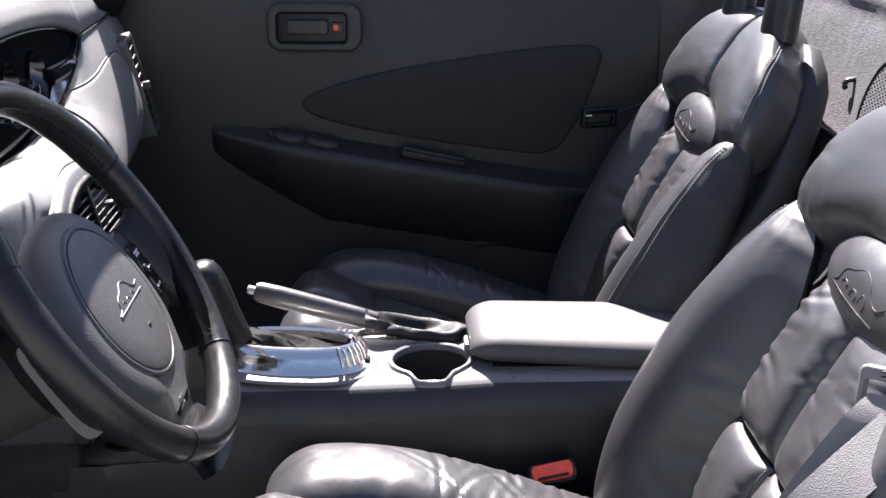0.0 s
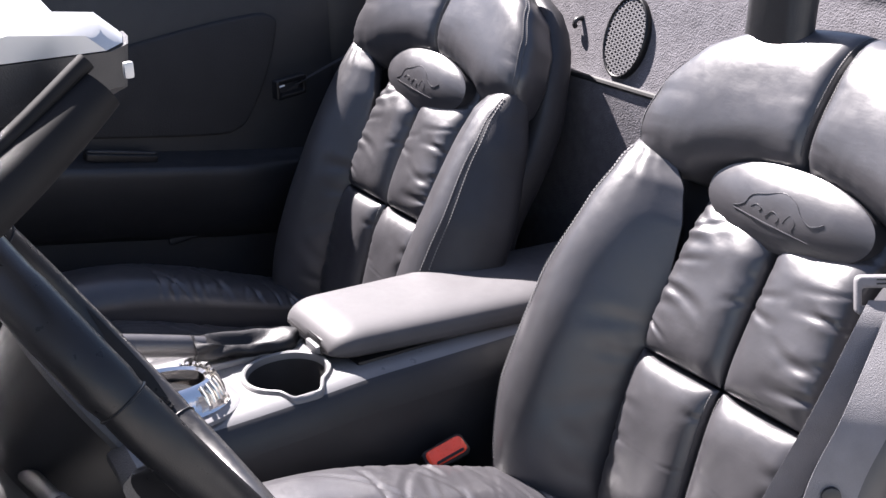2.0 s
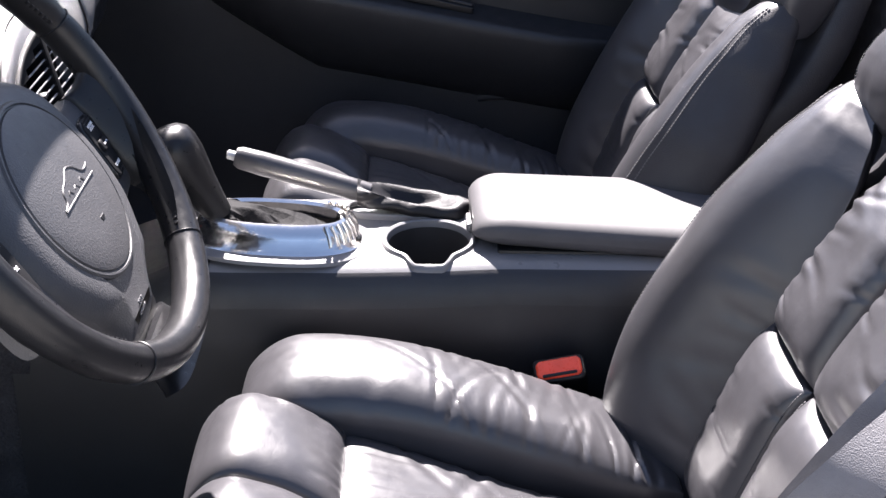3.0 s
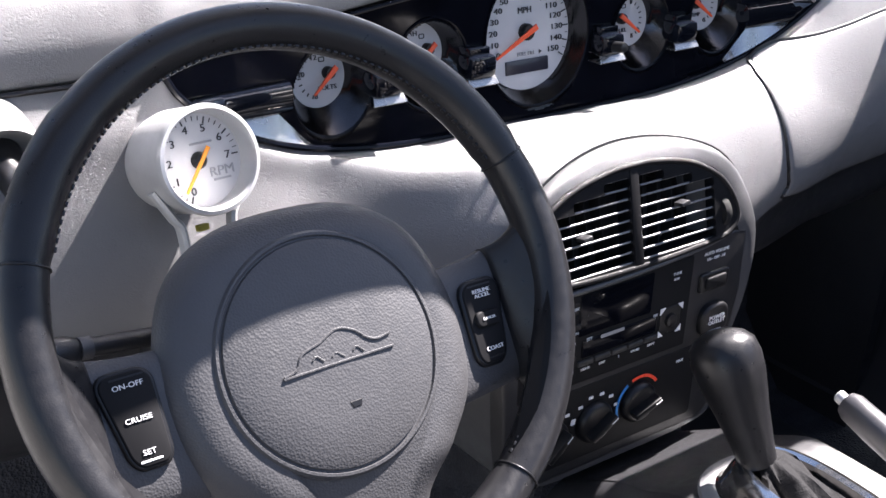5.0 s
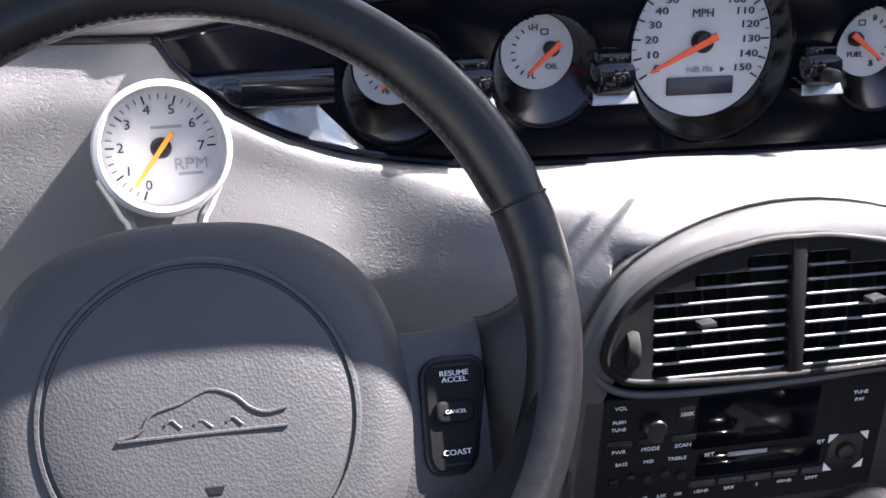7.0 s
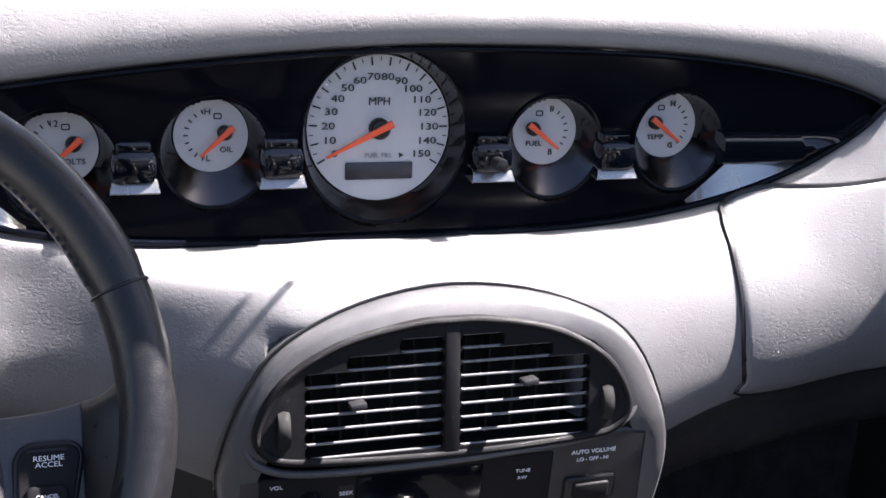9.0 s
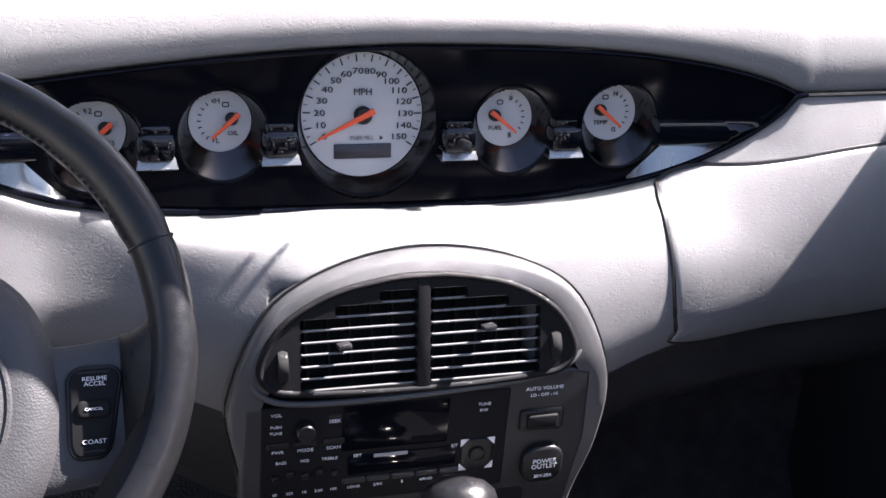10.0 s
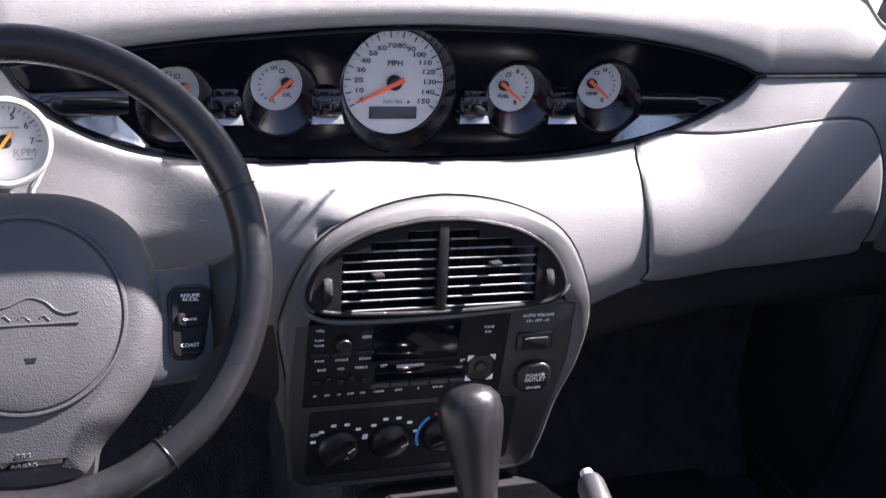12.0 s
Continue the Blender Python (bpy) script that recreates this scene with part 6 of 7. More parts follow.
def make_seat(name, label, inner):
    s = thing(name, label, "car seat", (0, 0, 0), group="front seats")

    def quad(pts):
        """A patch between four corners given as (a, z, d): left low, right low, right high, left high, with bowed sides."""
        p = [on_back(*q) for q in pts]
        n = FWD

        def at(u, v):
            su, sv = (u + 1) / 2, (v + 1) / 2
            return (p[0] * (1 - su) + p[1] * su) * (1 - sv) + (p[3] * (1 - su) + p[2] * su) * sv, n
        return at

    # frame of the back: a rounded slab behind the cushions
    rings = []
    for k in range(26):
        t = k / 25
        z = 0.17 + 0.60 * t
        hw = lerp_table(z, [(0.17, 0.232), (0.35, 0.252), (0.50, 0.250), (0.60, 0.238), (0.68, 0.222), (0.74, 0.180), (0.77, 0.120)])
        th = lerp_table(z, [(0.17, 0.085), (0.45, 0.080), (0.62, 0.072), (0.72, 0.060), (0.77, 0.030)])
        ring = []
        for q in range(32):
            b = math.tau * q / 32
            c, sn = math.cos(b), math.sin(b)
            ring.append(on_back(hw * math.copysign(abs(c) ** 0.4, c), z, -0.015 - hollow_back(z) - th / 2 + th / 2 * math.copysign(abs(sn) ** 0.5, sn)))
        rings.append(ring)
    part("back_shell", loft(rings), LEATHER_SIDE, s, "dark vinyl seat back shell")
    # four panels of the back
    for sx in (-1, 1):
        lo = sorted((sx * 0.003, sx * 0.130))
        rim, mid = ("R", "L") if sx > 0 else ("L", "R")
        at = quad([(lo[0], 0.215, 0.000), (lo[1], 0.215, 0.000), (lo[1], 0.4085, 0.000), (lo[0], 0.4085, 0.000)])
        cr = gathers(11 + sx, rim, 4, -0.8, 0.7, 0.40, 0.0022, 0.09) + gathers(15 + sx, mid, 3, -0.6, 0.8, 0.3, 0.0012, 0.05) + gathers(17 + sx, rim, 1, -0.1, 0.2, 1.2, 0.0012, 0.02, 0.15)
        part("lower_panel", pillow(at, 0.028, 0.02, seed=1.3 + sx, power=4.5, creases=cr), LEATHER, s, "creased charcoal leather panel")
        su = surface(at, 0.028, power=4.5)
        stitches(su, [(-sx * 0.945, v) for v in np.linspace(-0.9, 0.95, 60)], s, 0.0012)
        at = quad([(lo[0], 0.4115, 0.000), (lo[1], 0.4115, 0.000), (lo[1] * 0.96, 0.632, -0.043), (lo[0] * 0.96, 0.632, -0.043)])
        cr = gathers(21 + sx, rim, 7, -0.85, 0.65, 0.60, 0.0030, 0.060, 0.35) + gathers(25 + sx, mid, 4, -0.3, 0.6, 0.40, 0.0018, 0.07)
        part("upper_panel", pillow(at, 0.030, 0.02, seed=4.1 + sx, power=4.0, creases=cr, puff=lambda u, v: 1 - 0.7 * min(1.0, max(0.0, (v - 0.25) / 0.45)) ** 1.5), LEATHER, s, "puckered charcoal leather panel")

        def bol(u, v, sx=sx):
            sv = (v + 1) / 2
            z = 0.165 + 0.465 * sv
            near = lerp_table(z, [(0.16, 0.132), (0.45, 0.130), (0.55, 0.138), (0.59, 0.151), (0.615, 0.174), (0.63, 0.206)])
            outer = lerp_table(z, WIDE if sx == inner else SLIM)
            su = (u + 1) / 2 if sx > 0 else (1 - u) / 2
            a = near + (outer - near) * su
            fwd = (0.060 if sx == inner else 0.045) * max(0, 1 - sv) * su ** 0.6
            lean = FWD + Vector((-sx * (0.15 + (0.30 * (1 - sv) if sx == inner else 0.0)), 0, 0))
            return on_back(sx * a, z, fwd - 0.012), lean.normalized()

        def puff(u, v):
            return 1.0 - 0.42 * ((v + 1) / 2) ** 1.6

        def ridge(u, v, sx=sx):
            """Rises gently from the panels and drops steeply at the outer edge."""
            e = (u * sx + 1) / 2
            hu = math.sin(math.pi / 2 * e / 0.72) ** (1.2 if sx == inner else 0.75) if e < 0.72 else max(0.0, 1 - ((e - 0.72) / 0.28) ** 2) ** 0.5
            return hu * max(0.0, 1 - abs(v) ** 2.3) ** 0.5

        cr = gathers(31 + sx, mid, 7, -0.70, 0.20, 0.50, 0.0030, 0.050, 0.2) + gathers(37 + sx, "T", 3, -0.6, 0.6, 0.22, 0.0015, 0.15)
        bo = part("side_bolster", pillow(bol, 0.092 if sx == inner else 0.062, 0.05, nu=48, nv=150, seed=7.7 + sx, shape=ridge, puff=puff, creases=cr, soft=0.0016, wall=sx if sx == inner else 0), LEATHER, s, "stuffed charcoal leather side bolster")
        bo.data.materials.append(LEATHER_SIDE)
        su = surface(bol, 0.092 if sx == inner else 0.062, shape=ridge, puff=puff)
        for e in (0.72, 0.80) if sx == inner else ():
            stitches(su, [(sx * e, v) for v in np.linspace(-0.75, 0.96, 96)], s)

    # upper part in two halves with a seam between
    for sx in (-1, 1):
        rim, mid = ("R", "L") if sx > 0 else ("L", "R")

        def head(u, v, sx=sx):
            sv = (v + 1) / 2
            e = (u + 1) / 2 if sx > 0 else (1 - u) / 2
            wide = lerp_table(sv, [(0.0, 0.246), (0.3, 0.248), (0.55, 0.236), (0.8, 0.205), (1.0, 0.150)])
            a = 0.0005 + wide * e
            low = 0.598 + 0.036 * max(0.0, 1 - (a / 0.150) ** 2) ** 0.7
            top = 0.792 - 0.030 * e ** 2.5
            z = low + (top - low) * sv
            return on_back(sx * a, z, -0.056 + 0.036 * e ** 2 - 0.018 * e ** 4), (FWD + Vector((0.35 * sx * e ** 2, 0, 0.1 + 0.5 * sv ** 2))).normalized()

        def shape(u, v, sx=sx):
            hu = max(0.0, 1 - abs(u) ** (3.0 if u * sx > 0 else 16.0)) ** (0.375 if u * sx > 0 else 0.30)
            return hu * max(0.0, 1 - abs(v) ** 3.0) ** 0.5

        def crown(u, v):
            return 1.0 - 0.15 * (v + 1) / 2

        cr = gathers(41 + sx, "B", 9, -0.9, 0.9, 0.30, 0.0022, 0.05, 0.3) + gathers(45 + sx, rim, 4, -0.8, 0.2, 0.3, 0.002, 0.06) + gathers(47 + sx, mid, 4, -0.8, 0.6, 0.22, 0.0010, 0.05)
        part("head_section", pillow(head, 0.060, 0.05, nu=48, nv=60, shape=shape, seed=2.2 * sx, puff=crown, creases=cr), LEATHER, s, "rounded charcoal leather head section")
        su = surface(head, 0.060, shape=shape, puff=crown)
        stitches(su, [(-sx * 0.955, v) for v in np.linspace(-0.7, 0.97, 52)], s)
        if sx == inner:
            for e in (0.86, 0.91):
                stitches(su, [(sx * e, v) for v in np.linspace(-0.9, 0.9, 60)], s)
    # oval pad with a plain raised mark
    c = on_back(0, 0.606, -0.015)
    m = basis(c, (-1, 0, 0), UPB)

    def dome(x, y):
        k = min(1.0, math.sqrt((x / 0.117) ** 2 + (y / 0.046) ** 2))
        return 0.018 * (1 - k ** 2.6)

    rings = []
    for k in range(14):
        f = 1 - k / 13.02
        f = 1 - (1 - f) ** 1.5
        rings.append([m @ Vector((x * f, y * f, dome(x * f, y * f) + 0.0012 * noise.noise(Vector((x * f * 25, y * f * 30, 3))))) for x, y in oval(0, 0, 0.117, 0.046, 52, 2.1)])
    rings.insert(0, [m @ Vector((x * 0.99, y * 0.99, -0.030)) for x, y in oval(0, 0, 0.117, 0.046, 52, 2.1)])
    oval_pad = part("oval_pad", loft(rings), LEATHER, s, "oval leather pad")
    hump = [(-0.062, -0.010), (-0.045, -0.004), (-0.036, 0.008), (-0.016, 0.014), (0.006, 0.020), (0.024, 0.014), (0.036, 0.002), (0.050, -0.004), (0.064, 0.002)]

    def on_pad(x, y):
        return m @ Vector((x, y, dome(x, y) + 0.0004))

    part("mark_arc", tube([on_pad(p.x, p.y) for p in spline([(a, b, 0) for a, b in hump], 5)], 0.0006, 6), LEATHER, oval_pad)
    part("mark_line", tube([on_pad(-0.06 + 0.11 * q / 10, -0.012 - 0.001 * q) for q in range(11)], 0.0005, 6), LEATHER, oval_pad)
    for px, py, w, h in ((-0.034, -0.004, 0.016, 0.004), (-0.012, -0.009, 0.020, 0.007), (0.014, -0.010, 0.016, 0.010)):
        leg = spline([(px, py, 0), (px + 0.5 * w, py + h, 0), (px + w, py + 0.3 * h, 0), (px + 0.8 * w, py - 0.5 * h, 0)], 4)
        part("mark_stroke", tube([on_pad(p.x, p.y) for p in leg], 0.0005, 6), LEATHER, oval_pad)
    # posts of the upright behind the head
    for px in (-0.115, 0.110):
        p0 = on_back(px, 0.764, -0.024)
        p1 = p0 + Vector((0, -0.01, 0.12))
        part("post", tube([p0, p0 * 0.97 + p1 * 0.03, p1], [0.042, 0.047, 0.047], 24, flat=0.5, ups=FWD), PLASTIC, s, "dark plastic upright")

    # seat cushion
    table = [(-0.12, 0.170), (0.0, 0.178), (0.10, 0.197), (0.185, 0.222), (0.24, 0.242), (0.297, 0.264), (0.34, 0.286), (0.385, 0.305), (0.41, 0.306), (0.43, 0.288), (0.45, 0.258)]

    def cush(x0, x1, y0, y1):
        def at(u, v):
            su, sv = (u + 1) / 2, (v + 1) / 2
            y = y0 + (y1 - y0) * sv
            x = (x0 + (x1 - x0) * su) * (1 - 0.25 * min(1.0, max(0.0, (0.30 - y) / 0.35)))
            z = sum(lerp_table(y + d, table) for d in (-0.02, -0.01, 0, 0.01, 0.02)) / 5
            return Vector((x, y, z)), Vector((0, -0.25 + 0.6 * max(0, y - 0.36) / 0.085, 1)).normalized()
        return at

    for sx in (-1, 1):
        rim, mid = ("R", "L") if sx > 0 else ("L", "R")
        lo = sorted((sx * 0.002, sx * 0.135))
        cr = gathers(51 + sx, rim, 7, -0.8, 0.8, 0.6, 0.003, 0.05) + gathers(53 + sx, mid, 4, -0.8, 0.8, 0.4, 0.0015, 0.05) + gathers(55 + sx, "T", 3, -0.8, 0.8, 0.3, 0.0015, 0.08)
        part("seat_panel", pillow(cush(lo[0], lo[1], -0.10, 0.30), 0.022, 0.08, seed=9.2 + sx, power=4, creases=cr), LEATHER, s, "charcoal leather seat panel")
        cr = gathers(57 + sx, "B", 4, -0.8, 0.8, 0.4, 0.0016, 0.07) + gathers(58 + sx, rim, 3, -0.8, 0.8, 0.4, 0.0016, 0.08)
        part("front_panel", pillow(cush(lo[0], lo[1], 0.297, 0.445), 0.024, 0.10, nv=44, seed=5.2 + sx, power=3, creases=cr), LEATHER, s, "charcoal leather front panel")

        def thigh(u, v, sx=sx):
            sv = (v + 1) / 2
            y = -0.06 + 0.475 * sv
            mid_x = 0.188 + 0.012 * sv
            z = 0.186 + 0.079 * math.sin(min(1.0, sv * 1.15) * math.pi / 2) ** 1.5 + 0.020 - 0.03 * max(0, sv - 0.85) ** 2 / 0.0225
            return Vector((sx * mid_x + 0.072 * u, y, z)), Vector((0, 0.25 * max(0, sv - 0.7) / 0.3, 1)).normalized()

        cr = gathers(61 + sx, mid, 14, -0.95, 0.15, 0.95, 0.0030, 0.028, 0.26) + gathers(64 + sx, rim, 9, -0.95, 0.1, 0.6, 0.0026, 0.030, 0.25) + gathers(67 + sx, mid, 3, 0.3, 0.9, 0.3, 0.0015, 0.06)
        part("thigh_bolster", pillow(thigh, 0.054, 0.12, nu=44, nv=190, seed=3.4 + sx, power=2.6, creases=cr, soft=0.0025, puff=lambda u, v: (0.55 + 0.45 * ((v + 1) / 2) ** 0.7)), LEATHER, s, "stuffed charcoal leather thigh bolster")
    rings = []
    for k, (z, g) in enumerate(((0.03, 0.0), (0.08, 0.012), (0.125, 0.02), (0.145, 0.008))):
        rings.append([Vector((x, y, z)) for x, y in oval(0, 0.165, 0.240 + g, 0.262 + g, 40, 5)])
    part("seat_base", loft(rings), LEATHER_SIDE, s, "dark vinyl seat base")
    return s


make_seat("driver_seat", "charcoal leather bucket seat beside the steering wheel, sunlit", 1).location = (-0.375, 0, 0)
make_seat("passenger_seat", "charcoal leather bucket seat beside the closed door, half in shade", -1).location = (0.385, 0, 0)


# ---------------------------------------------------------------- belts
def ribbon(pts, width, across, thick=0.0016):
    """A flat strap along a line; across gives the strap's width direction at each point."""
    rows = []
    for p, a in zip(pts, across):
        a = Vector(a).normalized()
        rows.append([Vector(p) + a * width * (k / 6 - 0.5) for k in range(7)])
    back = (rows[1][3] - rows[0][3]).cross(Vector(across[0])).normalized() * thick
    return shell(rows, back)


def buckle():
    b = thing("belt_buckle", "red-topped seat belt buckle beside the driver's seat", "seat belt buckle", (-0.085, 0.055, 0.22))
    inv = Matrix.Translation((0.085, -0.055, -0.22))
    m = basis((-0.103, 0.060, 0.262), (0, -1, 0.22), (1, 0.0, 0.75))
    h = part("housing", plate(rounded(-0.0305, -0.0155, 0.0305, 0.0155, 0.008), 0.05, 0.004, m @ pose(0, 0, -0.001)), BLACK, b)
    h.matrix_parent_inverse = inv
    r = part("button", plate(rounded(-0.0265, -0.0115, 0.0265, 0.0115, 0.007), 0.012, 0.004, m @ pose(0, 0, 0.004)), RED, b, "red release button")
    r.matrix_parent_inverse = inv
    k = part("slot", plate(rounded(-0.020, -0.0102, 0.020, -0.0068, 0.0015), 0.002, 0.0003, m @ pose(0, 0, 0.0046)), BLACK, r)
    st = part("stalk", tube([(-0.094, 0.03, 0.12), (-0.098, 0.045, 0.19), (-0.101, 0.054, 0.228)], [0.012, 0.014, 0.016], 12, flat=0.5), BLACK, b)
    st.matrix_parent_inverse = inv


buckle()


def seat_belt():
    b = thing("seat_belt", "grey webbing seat belt in a plastic guide beside the driver's seat", "seat belt", (-0.58, -0.15, 0.5))
    inv = Matrix.Translation((0.58, 0.15, -0.5))

    def add(name, bm, mat, label=""):
        ob = part(name, bm, mat, b, label)
        ob.matrix_parent_inverse = inv
        return ob

    up = spline([(-0.60, -0.42, 0.86), (-0.580, -0.29, 0.705), (-0.553, -0.178, 0.584)], 8)
    add("upper_strap", ribbon(up, 0.046, [(0.75, 0.6, -0.1)] * len(up)), WEB, "sunlit grey webbing")
    low = spline([(-0.556, -0.165, 0.574), (-0.562, -0.138, 0.548), (-0.560, -0.094, 0.474), (-0.532, -0.054, 0.352), (-0.520, -0.034, 0.250)], 8)
    add("lower_strap", ribbon(low, 0.047, [(0.60, 0.80, 0.0)] * len(low)), WEB, "grey webbing")
    add("metal_tongue", plate(rounded(-0.004, -0.016, 0.004, 0.016, 0.002), 0.002, 0.0005, basis((-0.585, -0.168, 0.535), (-0.3, -0.95, 0), (0, 0.2, 1))), CHROME, "thin bright metal tongue")
    low2 = spline([(-0.570, -0.176, 0.565), (-0.606, -0.085, 0.500), (-0.607, -0.042, 0.430), (-0.604, -0.020, 0.300), (-0.60, -0.01, 0.12)], 8)
    add("rear_strap", ribbon(low2, 0.047, [(0.55, 0.82, 0.10)] * len(low2)), WEB, "shaded grey webbing")
    m = basis((-0.548, -0.166, 0.577), (-0.62, -0.75, 0.05), (0.1, -0.35, 1))
    add("guide", hollow(rounded(-0.031, -0.019, 0.031, 0.019, 0.006), rounded(-0.025, -0.011, 0.025, 0.007, 0.003), 0.012, 0.003, m @ pose(0, 0, 0.006)), TRIM, "grey plastic strap guide")
    for k in (-1, 0):
        add("print_bar", plate(rounded(-0.012, 0.0135 + 0.004 * k, 0.012, 0.015 + 0.004 * k, 0.0005), 0.0008, 0.0002, m @ pose(0, 0.001, 0.0066), 1), BLACK)
    add("stop_button", lathe([(0.009, -0.004), (0.0088, 0.0006), (0.007, 0.0012), (0.0002, 0.0013)], basis((-0.6095, -0.0400, 0.432), (-0.60, -0.80, 0.0), (0, -0.2, 1)), 18), PLASTIC, "round dark button")
    # trim behind the belt
    t = thing("door_pillar_trim", "grey plastic trim behind the driver's belt", "pillar trim", kind="structure")
    rows = [[Vector((x, y, z)) for x, y in ((-0.655, -0.20), (-0.66, -0.14), (-0.69, -0.11), (-0.74, -0.10))] for z in np.linspace(0.0, 0.70, 10)]
    part("panel", shell(rows, (0, -0.03, 0)), TRIM, t)
    p = thing("seat_belt", "dark seat belt tongue and guide beside the passenger seat", "seat belt", (0.68, -0.1, 0.5))
    m = basis((0.672, -0.108, 0.548), (0.3, -1, 0.02), (0.0, -0.3, 1))
    inv = Matrix.Translation((-0.68, 0.1, -0.5))
    g = part("guide", hollow(rounded(-0.034, -0.018, 0.034, 0.018, 0.005), rounded(-0.026, -0.010, 0.026, 0.008, 0.003), 0.014, 0.003, m), BLACK, p)
    g.matrix_parent_inverse = inv
    pb = part("print_bar", plate(rounded(-0.030, 0.004, -0.018, 0.007, 0.001), 0.001, 0.0002, m @ pose(0, 0.002, 0.0012), 1), WHITE_INK, p)
    pb.matrix_parent_inverse = inv
    st = spline([(0.700, -0.36, 0.620), (0.692, -0.24, 0.590), (0.678, -0.118, 0.552)], 6)
    w = part("strap", ribbon(st, 0.046, [(0.3, -0.9, 0.3)] * len(st)), LEATHER_SIDE, p, "dark webbing")
    w.matrix_parent_inverse = inv


seat_belt()


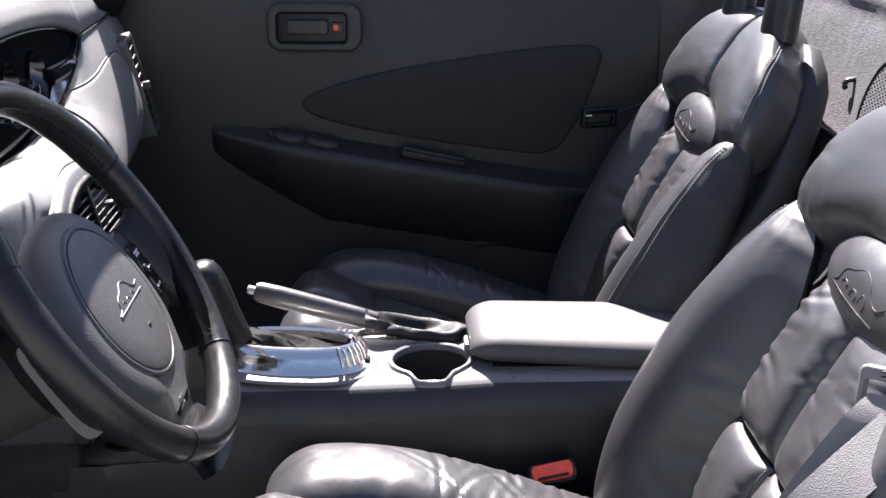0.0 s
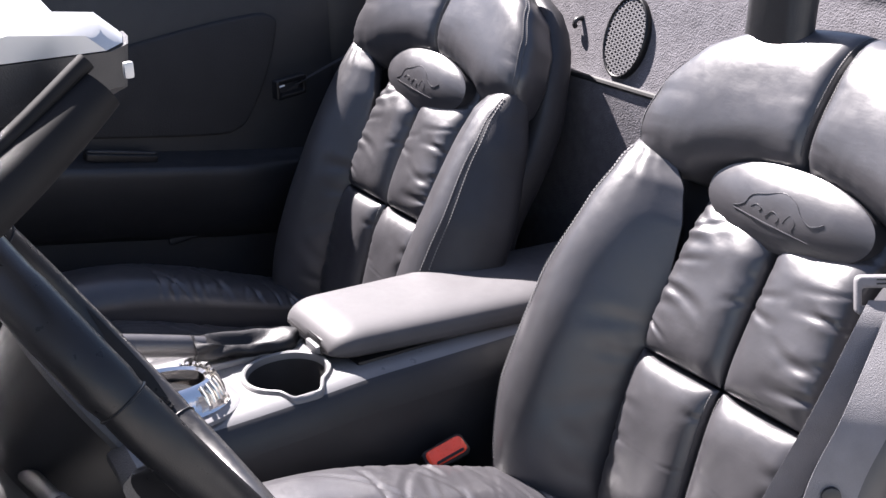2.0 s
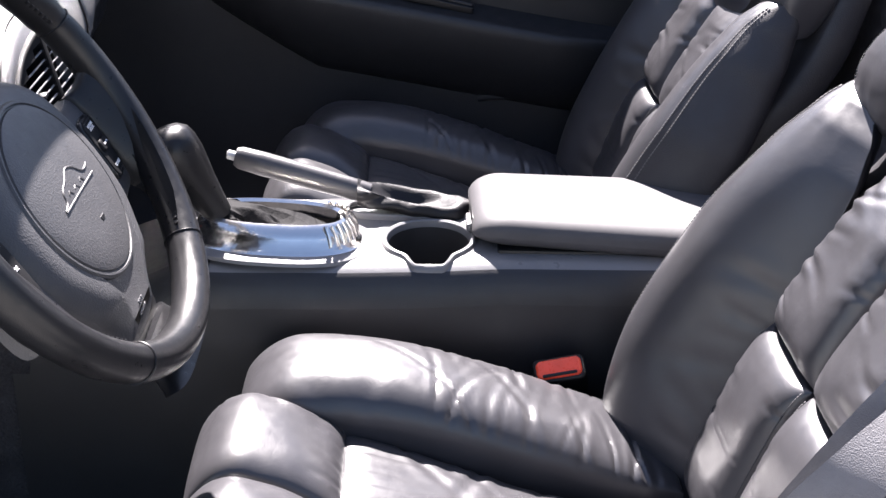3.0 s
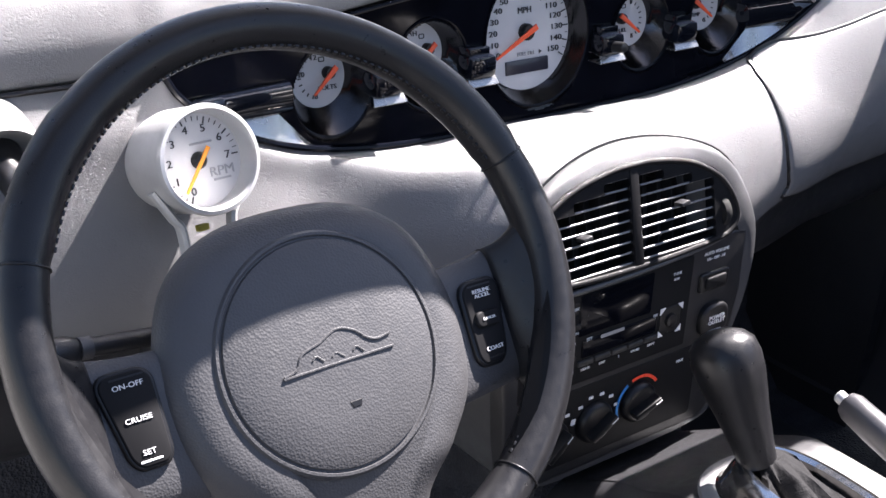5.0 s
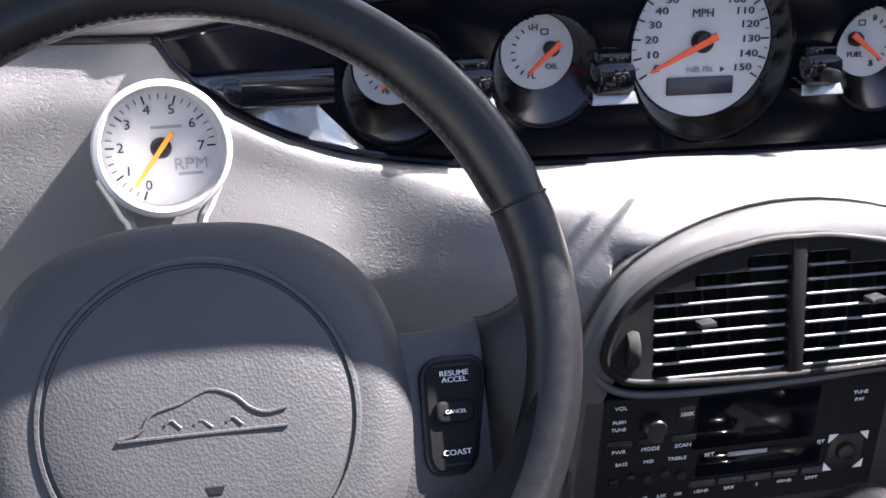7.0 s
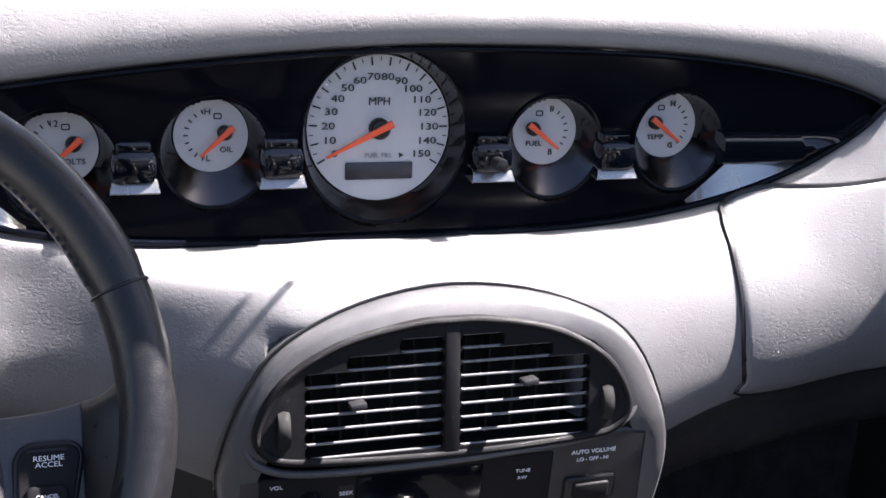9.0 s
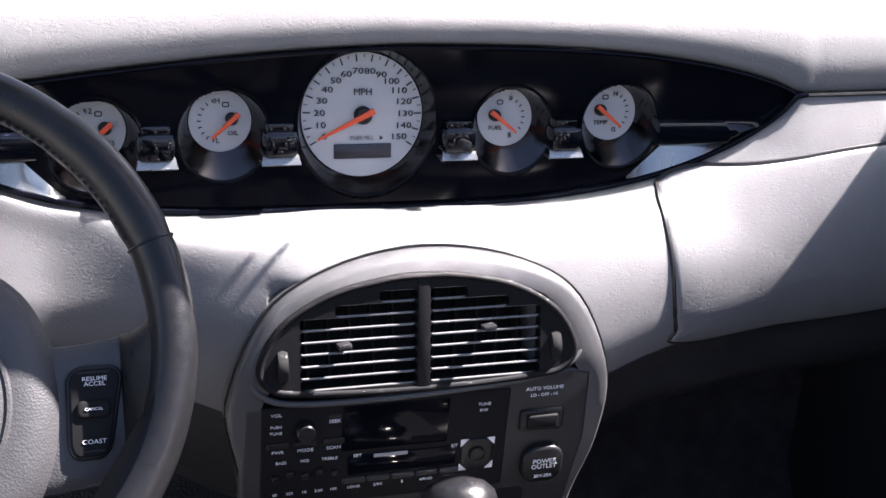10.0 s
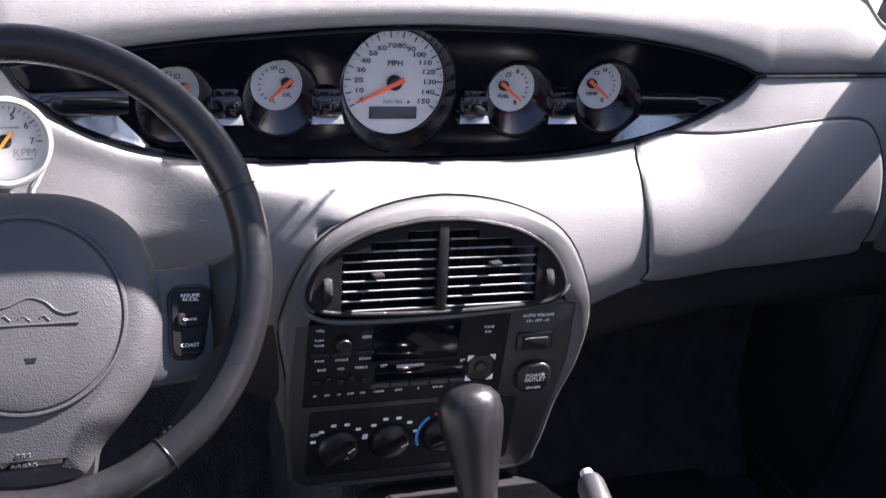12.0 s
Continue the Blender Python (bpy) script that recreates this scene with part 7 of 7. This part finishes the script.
# ---------------------------------------------------------------- windscreen
def windscreen():
    w = thing("windscreen_frame", "low raked windscreen with dark pillars and a grey header", "windscreen", (0, 1.0, 0.83))
    inv = Matrix.Translation((0, -1.0, -0.83))

    def add(name, bm, mat, label=""):
        ob = part(name, bm, mat, w, label)
        ob.matrix_parent_inverse = inv
        return ob

    def head(u):
        return Vector((XC + 0.645 * u, 0.621, 0.950 - 0.040 * abs(u) ** 3))

    us = np.linspace(-1, 1, 33)
    rows = [[glass_foot(u) + (head(u) - glass_foot(u)) * t + Vector((0, 0, 0.02 * math.sin(math.pi * t))) for t in np.linspace(0, 1, 9)] for u in us]
    g = add("glass", shell(rows, (0, 0.004, 0.003)), GLASS, "clear windscreen")
    g.visible_shadow = False
    rows = [[head(u) + Vector((-0.036 * u, d, h)) for d, h in ((-0.060, -0.008), (-0.035, -0.020), (0.0, -0.016), (0.02, -0.002), (0.012, 0.010), (-0.02, 0.014), (-0.055, 0.004))] for u in us * 0.962]
    add("header", loft(rows), SILVER, "silver painted header bar")
    for side in (-1, 1):
        ends = ((0.962 * side, 1.0), (0.975 * side, 1.0), (0.992 * side, 0.96), (1.004 * side, 0.82))
        rows = [[head(u) + Vector((-0.036 * u, d * k, h * k)) for d, h in ((-0.080, 0.003), (-0.030, 0.003), (0.0, 0.003), (0.019, 0.003), (0.012, 0.014), (-0.02, 0.020), (-0.068, 0.014))] for u, k in ends]
        add("header_end", loft(rows), SILVER, "silver painted end of the header")
        rows = [[head(u) + Vector((-0.036 * u, d * k, h * k)) for d, h in ((-0.083, 0.002), (-0.080, -0.022), (-0.045, -0.036), (0.0, -0.034), (0.020, -0.004), (0.0, 0.002), (-0.030, 0.002))] for u, k in ends]
        add("header_cover", loft(rows), PLASTIC, "dark plastic cover under the header's end")
    rows = [[head(u) + Vector((0, d, h)) for d, h in ((0.016, -0.012), (0.034, -0.010), (0.034, 0.008), (0.016, 0.012))] for u in us]
    add("header_seal", loft(rows), RUBBER, "black rubber seal")
    add("cowl_seal", tube([glass_foot(u) + Vector((0, 0.012, -0.004)) for u in us], 0.016, 12, flat=0.5), RUBBER, "black seal along the glass")
    for u in (-1, 1):
        pts = [glass_foot(u) + (head(u) - glass_foot(u)) * t + Vector((0, 0, 0.02 * math.sin(math.pi * t))) for t in np.linspace(-0.10, 1.0, 14)]
        if u < 0:
            # the low cover of the near pillar runs past the header to the latch
            pts = spline([(-0.69, 0.84, 0.765), (-0.662, 0.725, 0.806), (-0.638, 0.627, 0.859), (-0.628, 0.569, 0.899)], 6)
            add("pillar", tube(pts, list(np.linspace(0.030, 0.015, len(pts))), 16, flat=0.8), BUTTON, "dark pillar cover")
            edge = [Vector(p) + Vector((0.0, 0.005, 0.015)) for p in pts]
            add("pillar_seal", tube(edge, 0.0050, 10), BUTTON, "black rubber seal")
            add("latch", box(-0.6250, 0.549, 0.901, -0.6208, 0.5545, 0.910, 0.0018), SILVER, "bright roof latch")
            continue
        foot = spline([(0.735, 0.74, 0.742), (0.728, 0.80, 0.775), (0.70, 0.88, 0.800), (0.66, 0.98, 0.812)], 6)
        add("pillar_foot", tube(foot, [0.045 + 0.055 * math.sin(math.pi * min(1.0, k / 12)) for k in range(len(foot))], 18, flat=0.55), BUTTON, "black cover at the foot of the pillar")
        add("pillar", tube(pts, [0.044 + 0.035 * (1 - t) ** 6 for t in np.linspace(0, 1, len(pts))], 16, flat=0.75), PLASTIC, "dark pillar")
        # bright catch at the corner
        c = head(u)
        add("latch", box(c.x - 0.042 * u - 0.003, c.y - 0.062, c.z - 0.020, c.x - 0.042 * u + 0.003, c.y - 0.054, c.z - 0.008, 0.0015), SILVER, "bright roof latch")


windscreen()


def mirror():
    r = thing("rear_view_mirror", "black rear-view mirror with small buttons under the header", "mirror", (0.12, 0.62, 0.93))
    inv = Matrix.Translation((-0.12, -0.62, -0.93))
    m = basis((0.125, 0.595, 0.915), (1, 0, 0), (0, -0.10, 1))
    pts = [(-0.135, 0.010), (-0.120, -0.018), (-0.075, -0.030), (-0.02, -0.033), (0.02, -0.028), (0.06, -0.029), (0.105, -0.032), (0.130, -0.026), (0.140, 0.0), (0.132, 0.028), (0.06, 0.038), (-0.06, 0.038), (-0.125, 0.030)]
    o = [(p.x, p.y) for p in spline([(a, b, 0) for a, b in pts], 5, True)]
    a = part("housing", hollow(o, inset(o, 0.008), 0.03, 0.005, m), BLACK, r, "black mirror housing")
    a.matrix_parent_inverse = inv
    b = part("back", plate(inset(o, 0.002), 0.02, 0.004, m @ pose(0, 0, -0.012)), BLACK, r)
    b.matrix_parent_inverse = inv
    g = part("mirror_glass", plate(inset(o, 0.009), 0.003, 0.0005, m @ pose(0, 0, -0.006)), CHROME, r, "mirror glass")
    g.matrix_parent_inverse = inv
    for k in range(3):
        x = -0.055 + 0.022 * k
        c = part("button", plate(rounded(x - 0.009, -0.0275, x + 0.009, -0.0195, 0.002), 0.004, 0.001, m @ pose(0, 0, 0.002)), PLASTIC, r)
        c.matrix_parent_inverse = inv
        part("mark", plate(oval(x, -0.0235, 0.0022, 0.0022, 12), 0.0006, 0.0001, m @ pose(0, 0, 0.0026), 1), WHITE_INK, c)
    # two added rods, placed so that their shadows streak the dashboard
    for p, q in (((0.158, 0.720, 0.937), (0.140, 0.695, 0.937)), ((0.134, 0.716, 0.938), (0.121, 0.699, 0.938))):
        f = part("shadow_rod", tube([p, q], [0.0030, 0.0024], 10), BLACK, r, "thin black rod added to cast a shadow streak")
        f.matrix_parent_inverse = inv
    s = part("stem", tube(spline([(0.125, 0.605, 0.922), (0.135, 0.622, 0.928), (0.140, 0.640, 0.938)], 6), 0.0090, 12), BLACK, r)
    s.matrix_parent_inverse = inv


mirror()
